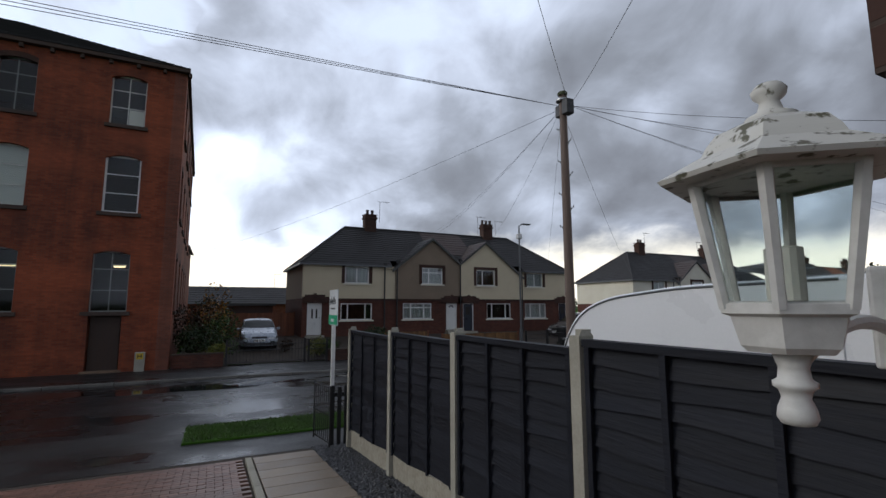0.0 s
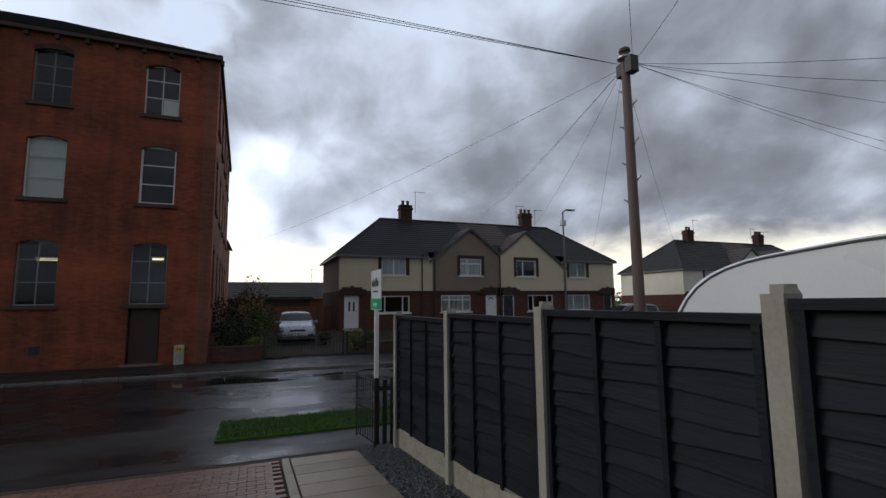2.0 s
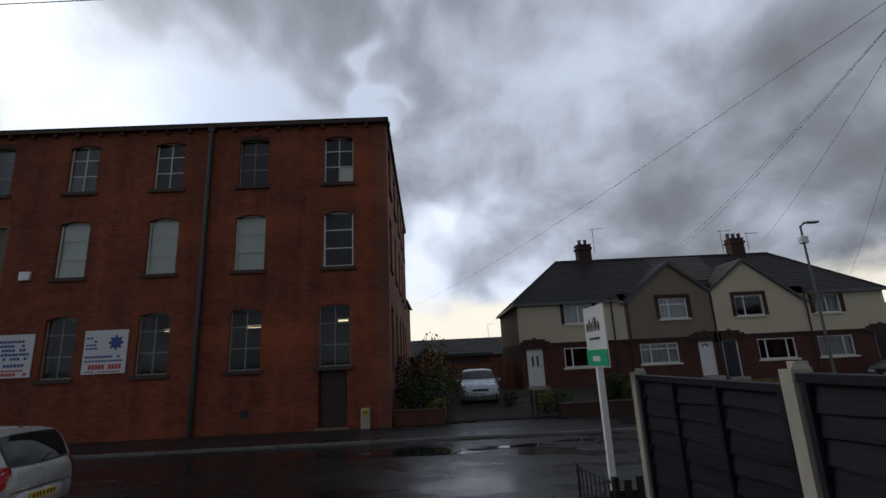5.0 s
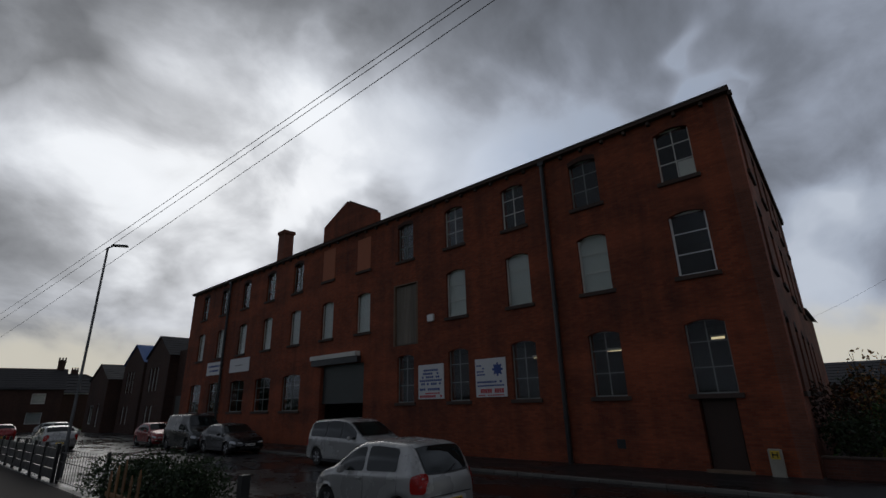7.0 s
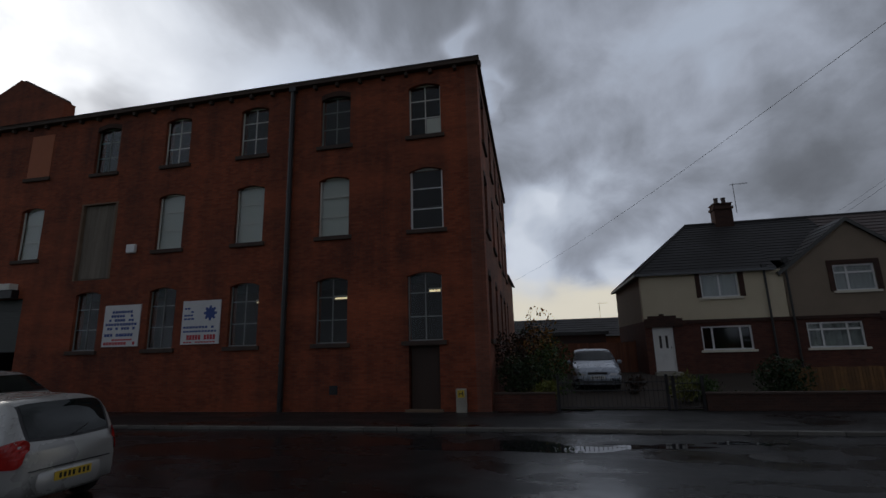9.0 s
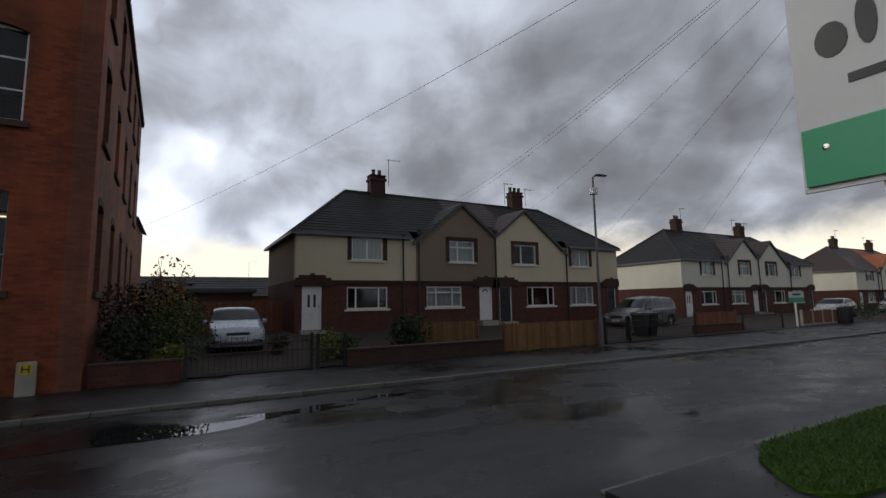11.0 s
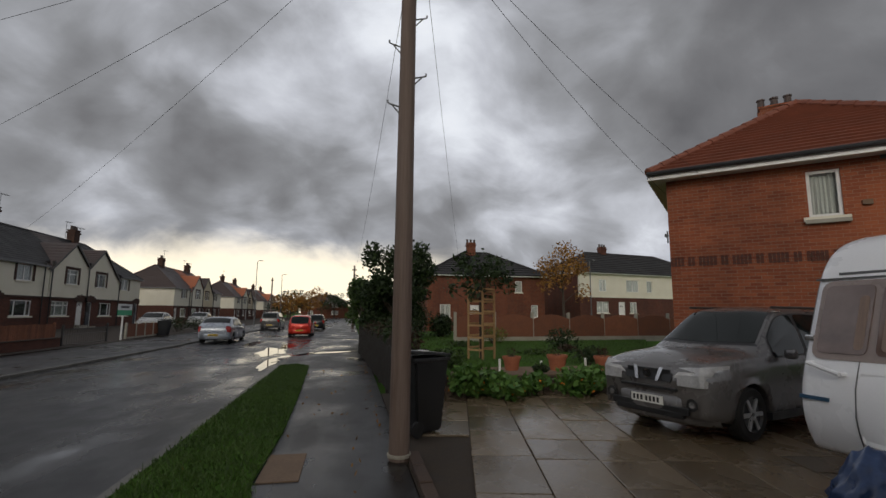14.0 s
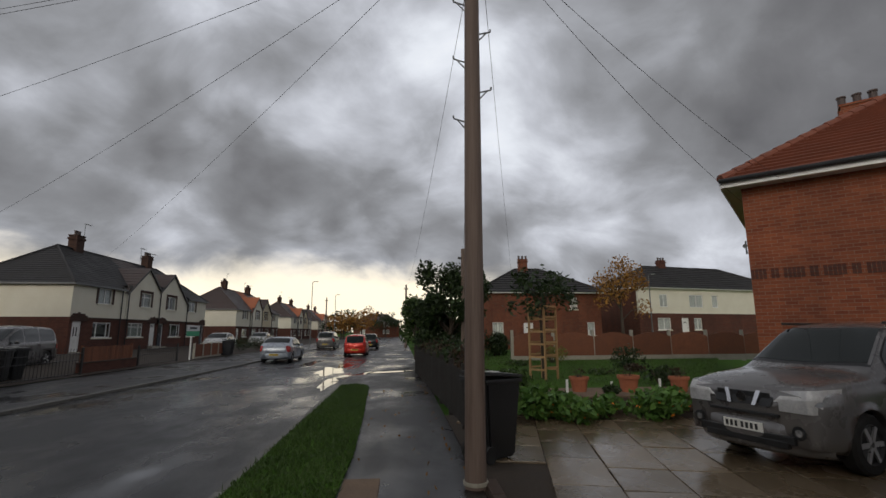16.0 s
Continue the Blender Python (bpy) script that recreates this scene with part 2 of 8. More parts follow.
MILL = brick_mat("mill_brick", (0.31, 0.080, 0.034), (0.20, 0.045, 0.020), (0.135, 0.075, 0.05), dirt_amount=0.6, bands=0.25)
MILL_SIDE = brick_mat("mill_side_brick", (0.25, 0.088, 0.052), (0.17, 0.058, 0.036), (0.15, 0.10, 0.078), dirt_amount=0.5, bands=0.3)
BRICK = brick_mat("terrace_brick", (0.14, 0.05, 0.032), (0.09, 0.032, 0.022), (0.10, 0.07, 0.06), dirt_amount=0.4)
BRICK_FAR = brick_mat("weathered_red_brick", (0.21, 0.068, 0.034), (0.14, 0.042, 0.023), (0.16, 0.11, 0.085), dirt_amount=0.4)
BRICK_DARK = brick_mat("dark_brick", (0.085, 0.04, 0.028), (0.05, 0.026, 0.02), (0.075, 0.055, 0.045), dirt_amount=0.4)
BRICK_RED = brick_mat("red_brick", (0.31, 0.095, 0.042), (0.195, 0.052, 0.026), (0.27, 0.18, 0.13), dirt_amount=0.30, bands=0.4)
RENDER_CREAM = two_tone("cream_render", (0.56, 0.48, 0.33), (0.66, 0.58, 0.42), 0.7, 0.9, 60, 0.4)
RENDER_BROWN = two_tone("brown_render", (0.20, 0.155, 0.11), (0.27, 0.21, 0.155), 0.7, 0.9, 60, 0.5)
RENDER_WHITE = two_tone("white_render", (0.66, 0.62, 0.50), (0.76, 0.73, 0.62), 0.7, 0.9, 60, 0.3)
SLATE = two_tone("slate", (0.020, 0.019, 0.020), (0.045, 0.043, 0.044), 0.8, 0.62, 18, 0.3, spec=0.3)
TILE_DARK = two_tone("dark_tile", (0.05, 0.035, 0.032), (0.085, 0.06, 0.055), 0.8, 0.6, 18, 0.3)
TILE_RED = two_tone("red_tile", (0.15, 0.045, 0.026), (0.25, 0.08, 0.045), 1.3, 0.7, 25, 0.3)
TILE_ORANGE = two_tone("orange_tile", (0.36, 0.11, 0.05), (0.45, 0.16, 0.08), 1.3, 0.7, 25, 0.3)
STONE = two_tone("sandstone", (0.13, 0.085, 0.055), (0.22, 0.15, 0.10), 1.5, 0.9, 30, 0.3)
STONE_DARK = two_tone("sooty_stone", (0.045, 0.03, 0.025), (0.09, 0.06, 0.045), 1.5, 0.9, 30, 0.3)
CONCRETE = two_tone("concrete", (0.26, 0.245, 0.20), (0.40, 0.38, 0.32), 2.2, 0.85, 45, 0.4)
UPVC = two_tone("white_upvc", (0.72, 0.72, 0.70), (0.80, 0.80, 0.78), 1.5, 0.35, 30, 0.02)
CREAM_PAINT = two_tone("old_white_paint", (0.58, 0.56, 0.50), (0.72, 0.70, 0.64), 3.0, 0.55, 30, 0.1)
DARK_FRAME = two_tone("dark_frame", (0.05, 0.05, 0.05), (0.10, 0.10, 0.095), 3.0, 0.6, 30, 0.1)
MILL_FRAME = two_tone("grey_green_frame", (0.15, 0.16, 0.145), (0.26, 0.27, 0.25), 3.0, 0.6, 30, 0.1)
BLIND = two_tone("white_blind", (0.80, 0.78, 0.69), (0.87, 0.85, 0.77), 0.9, 0.9, 20, 0.05)
BLACK_PAINT = two_tone("black_paint", (0.010, 0.010, 0.011), (0.022, 0.022, 0.023), 3.0, 0.4, 40, 0.1)
BLACK_PLASTIC = two_tone("black_plastic", (0.012, 0.013, 0.014), (0.022, 0.023, 0.025), 3.0, 0.42, 60, 0.1)
FENCE_GREY = two_tone("charcoal_fence_paint", (0.008, 0.009, 0.0135), (0.018, 0.0205, 0.029), 3.0, 0.6, 16, 1.0, var=0.25, stretch=(1, 0.25, 3), spec=0.2)
FENCE_BROWN = two_tone("brown_fence_timber", (0.16, 0.055, 0.028), (0.25, 0.095, 0.05), 2.5, 0.8, 14, 0.4, var=0.3)
FENCE_TAN = two_tone("tan_fence_timber", (0.15, 0.075, 0.027), (0.25, 0.13, 0.048), 2.5, 0.8, 14, 0.4, var=0.35)
POLE_WOOD = two_tone("creosoted_pole", (0.10, 0.065, 0.05), (0.20, 0.15, 0.125), 1.2, 0.7, 9, 0.5, stretch=(5, 5, 0.25))
GALV = two_tone("galvanised_steel", (0.28, 0.29, 0.30), (0.40, 0.41, 0.42), 4.0, 0.45, 40, 0.05, metal=0.7)
LAMP_GREY = two_tone("lamp_grey", (0.10, 0.105, 0.11), (0.16, 0.165, 0.17), 4.0, 0.5, 40, 0.05, metal=0.3)
CABLE = two_tone("cable_black", (0.012, 0.012, 0.013), (0.02, 0.02, 0.022), 5, 0.5, 40, 0.0)
GLASS = glass_mat("window_glass")
# the dimness of the rooms is painted into this near-black colour
ROOM = two_tone("painted_dim_room", (0.018, 0.017, 0.016), (0.05, 0.045, 0.04), 0.8, 0.9, 10, 0.0)
CURTAIN = two_tone("net_curtain", (0.42, 0.42, 0.40), (0.58, 0.58, 0.55), 5.0, 0.9, 30, 0.1, stretch=(6, 6, 0.3))
ASPHALT = wet_asphalt("wet_road", (0.010, 0.010, 0.011), (0.021, 0.021, 0.0225), 0.42, 0.60, 0.42, 0.11)
FOOTWAY = wet_asphalt("wet_footway", (0.016, 0.0155, 0.0155), (0.033, 0.032, 0.0315), 0.45, 0.62, 0.5, 0.16)
KERB = two_tone("kerb_stone", (0.10, 0.095, 0.085), (0.19, 0.18, 0.16), 2.0, 0.6, 40, 0.3, var=0.25)
SOIL = two_tone("soil", (0.025, 0.018, 0.013), (0.055, 0.04, 0.028), 2.0, 0.95, 30, 0.6)
GRASS_GROUND = two_tone("turf", (0.032, 0.078, 0.010), (0.062, 0.14, 0.018), 1.0, 0.95, 60, 0.6, spec=0.08)
GRASS = two_tone("grass_blades", (0.032, 0.068, 0.010), (0.062, 0.115, 0.018), 1.2, 0.6, 30, 0.0)
SLAB = two_tone("stone_flag", (0.19, 0.145, 0.10), (0.31, 0.245, 0.18), 1.6, 0.38, 22, 0.25, var=0.3)
SLAB_WET = two_tone("wet_paving_flag", (0.125, 0.088, 0.052), (0.23, 0.175, 0.115), 0.9, 0.26, 22, 0.2, var=0.4)
PAVER = two_tone("block_paver", (0.15, 0.075, 0.052), (0.25, 0.14, 0.105), 3.0, 0.42, 40, 0.3, var=0.35)
CHIPS = two_tone("slate_chips", (0.022, 0.023, 0.027), (0.07, 0.072, 0.08), 20.0, 0.4, 60, 0.2)
CHROME = two_tone("chrome", (0.55, 0.55, 0.56), (0.65, 0.65, 0.66), 5, 0.15, 40, 0.0, metal=1.0)


# ---- building blocks ----
def obj(name, bm, mat, parent=None, label="", smooth=False):
    me = bpy.data.meshes.new(name)
    bm.to_mesh(me)
    bm.free()
    if smooth:
        for p in me.polygons:
            p.use_smooth = True
    for m in (mat if isinstance(mat, (list, tuple)) else (mat,)):
        me.materials.append(m)
    ob = new(name, me)
    if parent is not None:
        ob.parent = parent
    if label:
        ob["label"] = label
    return ob


def part(name, bm, mat, parent, label="", smooth=False):
    return obj(name, bm, mat, parent, label, smooth)


def thing(name, label, category, m=None, group="", kind=""):
    e = new(name)
    e.empty_display_size = 0.2
    if m is not None:
        e.matrix_world = m
    return tagged(e, label, category, group, kind)


def B():
    return bmesh.new()


def box(bm, x0, x1, y0, y1, z0, z1, bevel=0.0):
    r = bmesh.ops.create_cube(bm, size=1.0, matrix=Matrix.Translation(((x0 + x1) / 2, (y0 + y1) / 2, (z0 + z1) / 2)) @ Matrix.Diagonal((abs(x1 - x0), abs(y1 - y0), abs(z1 - z0), 1)))
    if bevel:
        es = list({e for v in r["verts"] for e in v.link_edges})
        bmesh.ops.bevel(bm, geom=es, offset=bevel, segments=2, affect="EDGES", profile=0.5)
    return bm


def boxes(*bs, bevel=0.0):
    bm = B()
    for b in bs:
        box(bm, *b, bevel=bevel)
    return bm


def tube(bm, a, b, r0, r1=None, seg=8, cap=True):
    a, b = Vector(a), Vector(b)
    r1 = r0 if r1 is None else r1
    d = b - a
    m = Matrix.Translation((a + b) / 2) @ d.to_track_quat("Z", "Y").to_matrix().to_4x4()
    bmesh.ops.create_cone(bm, cap_ends=cap, segments=seg, radius1=r0, radius2=r1, depth=d.length, matrix=m)
    return bm


def lathe(bm, pts, seg=20, axis=None):
    """Turn (radius, height) pairs about z."""
    rings = []
    for r, z in pts:
        rings.append([bm.verts.new((r * math.cos(2 * math.pi * i / seg), r * math.sin(2 * math.pi * i / seg), z)) for i in range(seg)])
    for a, b in zip(rings, rings[1:]):
        for i in range(seg):
            bm.faces.new((a[i], a[(i + 1) % seg], b[(i + 1) % seg], b[i]))
    bm.faces.new(list(reversed(rings[0])))
    bm.faces.new(rings[-1])
    if axis is not None:
        bmesh.ops.transform(bm, matrix=axis, verts=[v for ring in rings for v in ring])
    return bm


def quad(bm, *ps):
    return bm.faces.new([bm.verts.new(p) for p in ps])


def prism(bm, poly, d):
    """A polygon of 3D points pushed along d."""
    d = Vector(d)
    a = [bm.verts.new(p) for p in poly]
    b = [bm.verts.new(Vector(p) + d) for p in poly]
    n = len(a)
    bm.faces.new(a)
    bm.faces.new(list(reversed(b)))
    for i in range(n):
        bm.faces.new((a[i], b[i], b[(i + 1) % n], a[(i + 1) % n]))
    bmesh.ops.recalc_face_normals(bm, faces=bm.faces[:])
    return bm


def pierced_wall(bm, frame_m, u0, u1, z0, z1, thick, holes):
    """A wall in the (u, z) plane of frame_m, its face at depth 0 and its back at -thick, with holes (u0, u1, z0, z1)."""
    us = sorted({u0, u1, *[h[0] for h in holes], *[h[1] for h in holes]})
    zs = sorted({z0, z1, *[h[2] for h in holes], *[h[3] for h in holes]})
    us, zs = [u for u in us if u0 <= u <= u1], [z for z in zs if z0 <= z <= z1]

    def solid(i, j):
        if not (0 <= i < len(us) - 1 and 0 <= j < len(zs) - 1):
            return False
        u, z = (us[i] + us[i + 1]) / 2, (zs[j] + zs[j + 1]) / 2
        return not any(h[0] < u < h[1] and h[2] < z < h[3] for h in holes)

    cache = {}

    def v(u, d, z):
        key = (round(u, 4), round(d, 4), round(z, 4))
        if key not in cache:
            cache[key] = bm.verts.new(frame_m @ Vector((u, d, z)))
        return cache[key]

    t = thick
    for i in range(len(us) - 1):
        for j in range(len(zs) - 1):
            if not solid(i, j):
                continue
            a, b, c, d = us[i], us[i + 1], zs[j], zs[j + 1]
            bm.faces.new((v(a, 0, c), v(b, 0, c), v(b, 0, d), v(a, 0, d)))
            bm.faces.new((v(a, t, c), v(a, t, d), v(b, t, d), v(b, t, c)))
            if not solid(i - 1, j):
                bm.faces.new((v(a, 0, c), v(a, 0, d), v(a, t, d), v(a, t, c)))
            if not solid(i + 1, j):
                bm.faces.new((v(b, 0, c), v(b, t, c), v(b, t, d), v(b, 0, d)))
            if not solid(i, j - 1):
                bm.faces.new((v(a, 0, c), v(a, t, c), v(b, t, c), v(b, 0, c)))
            if not solid(i, j + 1):
                bm.faces.new((v(a, 0, d), v(b, 0, d), v(b, t, d), v(a, t, d)))
    bmesh.ops.recalc_face_normals(bm, faces=bm.faces[:])
    return bm


def wall_frame(x, y, az=0.0):
    """Local frame whose u runs along the wall, v into the building: az degrees about z from +x."""
    return Matrix.Translation((x, y, 0)) @ Matrix.Rotation(radians(az), 4, "Z")


def bars(parent, m, w, h, cols, rows, frame_w, bar_w, mat, name="frame", depth=0.05):
    """A window frame with its bars in the local u/z plane of m, from (0, 0) to (w, h)."""
    bm = B()
    f = frame_w
    box(bm, 0, f, 0, depth, 0, h)
    box(bm, w - f, w, 0, depth, 0, h)
    box(bm, f, w - f, 0, depth, 0, f)
    box(bm, f, w - f, 0, depth, h - f, h)
    for c in cols:
        box(bm, w * c - bar_w / 2, w * c + bar_w / 2, 0.004, depth - 0.004, f, h - f)
    for r in rows:
        box(bm, f, w - f, 0.007, depth - 0.007, h * r - bar_w / 2, h * r + bar_w / 2)
    bm.transform(m)
    return part(name, bm, mat, parent)


def panes(parent, m, w, h, cols, rows, mat=None, depth=0.025):
    """One sheet of glass for each light of the window."""
    cs, rs = [0.02, *cols, 0.98], [0.02, *rows, 0.98]
    for a, b in zip(cs, cs[1:]):
        for c, d in zip(rs, rs[1:]):
            bm = B()
            box(bm, w * a, w * b, depth, depth + 0.006, h * c, h * d)
            bm.transform(m)
            part("pane", bm, mat or GLASS, parent).visible_shadow = False


# ---- ground, road, pavements ----
def slope(y):
    """Height of the near drive: level with the footway at the gate, rising towards the house."""
    return 0.02 + 0.08 * min(max(8.6 - y, 0.0), 12.0)


def sheet(name, poly, z, mat, label, category, thick=0.05, kind="structure"):
    bm = B()
    prism(bm, [(x, y, z) for x, y in poly], (0, 0, -thick))
    return tagged(obj(name, bm, mat), label, category, kind=kind)


bm = B()
R_ = 1500
quad(bm, (-R_, -R_, -0.16), (R_, -R_, -0.16), (R_, R_, -0.16), (-R_, R_, -0.16))
tagged(obj("ground", bm, GRASS_GROUND), "dull green ground reaching to the horizon", "ground", kind="structure")

ROAD_Z = -0.07
sheet("road", [(-140, 11.12), (230, 11.12), (230, 18.45), (-140, 18.45)], ROAD_Z, ASPHALT, "wet dark tarmac road with puddles", "road")
sheet("pavement_far", [(-140, 18.6), (0, 18.6), (24, 17.98), (230, 17.98), (230, 21.9), (-140, 21.9)], 0.0, FOOTWAY, "wet tarmac pavement below the mill and houses", "pavement", 0.12)
sheet("pavement_near", [(-140, 8.6), (230, 8.6), (230, 11.40), (4, 11.40), (4, 11.08), (-140, 11.08)], -0.005, FOOTWAY, "wet dark tarmac footway beside the grass verge", "pavement", 0.12)


# ---- the brick mill ----
GREY_FRAME = two_tone("grey_window_paint", (0.20, 0.205, 0.195), (0.30, 0.30, 0.285), 4, 0.7, 25, 0.2)
TUBE_LIGHT = Mat("fluorescent_tube", 0.5).color((0.8, 0.7, 0.5)).m
TUBE_LIGHT.node_tree.nodes["Principled BSDF"].inputs["Emission Color"].default_value = (1.0, 0.78, 0.45, 1)
TUBE_LIGHT.node_tree.nodes["Principled BSDF"].inputs["Emission Strength"].default_value = 1.6


def mill_window(parent, fm, u, z, w, h, style):
    """Segment-headed window: brick arch filling, frame, panes, stone sill and what is behind it."""
    rise = 0.13
    win = new("window")
    win.parent = parent
    m = fm @ Matrix.Translation((u, 0, z))
    # brick arch above the light
    bm = B()
    n = 8
    arc = [(w * i / n, h - rise + rise * (1 - (2 * i / n - 1) ** 2)) for i in range(n + 1)]
    lo_ = [(a, b) for a, b in arc]
    for (d0, d1, tops) in ((0.004, 0.22, [h + 0.003] * (n + 1)), (-0.012, 0.003, [b + 0.2 for a, b in arc])):
        fr = [[bm.verts.new((a, d0, b)), bm.verts.new((a, d0, t)), bm.verts.new((a, d1, t)), bm.verts.new((a, d1, b))] for (a, b), t in zip(lo_, tops)]
        for p, q in zip(fr, fr[1:]):
            for k in range(4):
                bm.faces.new((p[k], p[(k + 1) % 4], q[(k + 1) % 4], q[k]))
        bm.faces.new(fr[0])
        bm.faces.new(list(reversed(fr[-1])))
    bmesh.ops.recalc_face_normals(bm, faces=bm.faces[:])
    bm.transform(m)
    part("arch", bm, BRICK_DARK if style == "plain" else MILL, win)
    mm = m @ Matrix.Translation((0, 0.13, 0))
    if style == "low":
        cols, rows, mat, fw = [0.5], [0.35, 0.70], GREY_FRAME, 0.045
    elif style == "blind":
        cols, rows, mat, fw = [], [0.34, 0.67], CREAM_PAINT, 0.06
    elif style == "clear":
        cols, rows, mat, fw = [], [0.34, 0.67], UPVC, 0.07
    elif style in ("white", "patched"):
        cols, rows, mat, fw = [0.5], [0.36, 0.7], CREAM_PAINT, 0.05
    else:
        cols, rows, mat, fw = [0.5], [0.36, 0.7], MILL_FRAME, 0.05
    bars(win, mm, w, h, cols, rows, fw, 0.035, mat)
    panes(win, mm, w, h, cols, rows)
    bm = B()
    box(bm, -0.12, w + 0.12, -0.09, 0.10, -0.15, 0.0, 0.012)
    bm.transform(m)
    part("sill", bm, STONE_DARK, win)
    if style == "patched":
        bm = boxes((w * 0.53, w - 0.06, 0.028, 0.05, 0.06, h * 0.34))
        bm.transform(mm)
        part("board", bm, BLIND, win, "pale board in a broken pane")
    if style == "blind":
        bm = B()
        for i in range(3):
            box(bm, 0.03, w - 0.03, 0.10 + 0.006 * i, 0.105 + 0.006 * i, h * (0.34 * i - 0.0) + 0.03, h * min(1, 0.34 * i + 0.36) - 0.03)
        bm.transform(mm)
        part("blind", bm, BLIND, win, "drawn off-white blind")
    return win


X0, X1, Y0 = -45.3, -1.52, 21.5
mill = thing("mill_building", "long three-storey red brick mill with rows of arched windows", "mill")
front = wall_frame(X0, Y0)
WIN = []
for cx in (-3.5, -7.0, -10.45, -13.95, -17.4, -20.85, -24.3, -27.9, -31.5, -35.2, -38.9, -42.5):
    u = cx - 0.6 - X0
    low = "low"
    if cx not in (-20.85, -24.3):
        if cx > -26:
            WIN.append((u - (0.12 if cx == -3.5 else 0.0), 2.25, 1.2, 2.3, "low"))
        else:
            WIN.append((u - 0.45, 1.95, 2.1, 2.2, "low"))
        WIN.append((u, 9.58, 1.2, 2.05, "white" if cx in (-13.95, -10.45) else "patched" if cx == -3.5 else "plain"))
    if cx != -17.4:
        WIN.append((u, 6.06, 1.2, 2.27, "clear" if cx == -3.5 else "blind"))
DOORS = [(-4.2 - X0, -3.15 - X0, 0.05, 2.12), (-18.3 - X0, -16.5 - X0, 5.03, 8.26), (-24.7 - X0, -20.65 - X0, 0.0, 4.45)]
BLINDS = [(-25.0 - X0, -23.75 - X0, 9.75, 11.8), (-21.5 - X0, -20.3 - X0, 9.7, 11.7)]
holes = [(u, u + w, z, z + h) for u, z, w, h, s in WIN] + DOORS
bm = pierced_wall(B(), front, 0, X1 - X0, -0.1, 12.15, 0.45, holes)
part("front_wall", bm, MILL, mill)
for u, z, w, h, s in WIN:
    mill_window(mill, front, u, z, w, h, s)
# end wall, slightly skewed to the front
side = wall_frame(X1, Y0, 91.4)
SW = [(1.0 + 3.3 * i, z, 1.2, h, "plain") for i in range(5) for z, h in ((2.25, 2.3), (6.13, 2.2), (9.58, 2.05))]
bm = pierced_wall(B(), side, 0, 17.4, -0.1, 12.15, 0.45, [(u, u + w, z, z + h) for u, z, w, h, s in SW])
part("end_wall", bm, MILL_SIDE, mill)
for u, z, w, h, s in SW:
    mill_window(mill, side, u, z, w, h, s)
# rear, far end and floors close the block
YB = Y0 + 17.3
bm = boxes((X0, X1 - 0.6, YB - 0.3, YB, -0.1, 12.15), (X0, X0 + 0.4, Y0 + 0.46, YB - 0.31, -0.1, 12.15))
part("rear_wall", bm, MILL_SIDE, mill)
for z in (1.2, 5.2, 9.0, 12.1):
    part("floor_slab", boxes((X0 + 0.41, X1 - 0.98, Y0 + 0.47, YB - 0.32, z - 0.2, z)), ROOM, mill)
# added backing walls in the same painted-dark colour, behind the windows
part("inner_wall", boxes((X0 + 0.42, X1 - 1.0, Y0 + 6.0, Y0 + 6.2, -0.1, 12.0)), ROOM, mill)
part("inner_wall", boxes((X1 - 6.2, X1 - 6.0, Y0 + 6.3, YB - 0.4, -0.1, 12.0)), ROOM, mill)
# eaves: gutter board with brackets, slates
bm = boxes((X0 - 0.1, X1 + 0.10, Y0 - 0.22, Y0 + 0.02, 12.15, 12.30))
for i in range(48):
    x = X0 + 0.6 + i * 0.92
    box(bm, x, x + 0.12, Y0 - 0.16, Y0 - 0.003, 11.99, 12.147)
part("gutter", bm, STONE_DARK, mill)
bm = B()
box(bm, -0.20, 17.5, -0.12, 0.0, 12.15, 12.295)
bm.transform(side)
part("gutter", bm, STONE_DARK, mill)


def slate_roof(bm, corners, n, lift=0.025):
    """A sloping face (two eave points, two ridge points) as n overlapping courses."""
    a, b, c, d = [Vector(p) for p in corners]
    nrm = (b - a).cross(d - a).normalized()
    if nrm.z < 0:
        nrm = -nrm
    for i in range(n):
        f, g = i / n, (i + 1) / n
        p, q, r, s = a.lerp(d, f), b.lerp(c, f), b.lerp(c, g), a.lerp(d, g)
        rise = nrm * lift
        quad(bm, p + rise, q + rise, r, s)
        quad(bm, p, q, q + rise, p + rise)
    bmesh.ops.remove_doubles(bm, verts=bm.verts[:], dist=0.0005)


RIDGE_Z, RY = 17.2, Y0 + 8.6
bm = B()
slate_roof(bm, [(X0 - 0.2, Y0 - 0.24, 12.31), (X1 + 0.11, Y0 - 0.24, 12.31), (X1 - 8.4, RY, RIDGE_Z), (X0 + 8, RY, RIDGE_Z)], 26)
slate_roof(bm, [(X1 + 0.11, Y0 - 0.24, 12.31), (X1 - 0.3, YB + 0.2, 12.31), (X1 - 8.4, RY, RIDGE_Z), (X1 - 8.4, RY, RIDGE_Z)], 26)
slate_roof(bm, [(X1 - 0.3, YB + 0.2, 12.31), (X0 - 0.2, YB + 0.2, 12.31), (X0 + 8, RY, RIDGE_Z), (X1 - 8.4, RY, RIDGE_Z)], 10)
slate_roof(bm, [(X0 - 0.2, YB + 0.2, 12.31), (X0 - 0.2, Y0 - 0.24, 12.31), (X0 + 8, RY, RIDGE_Z), (X0 + 8, RY, RIDGE_Z)], 10)
part("roof", bm, SLATE, mill)
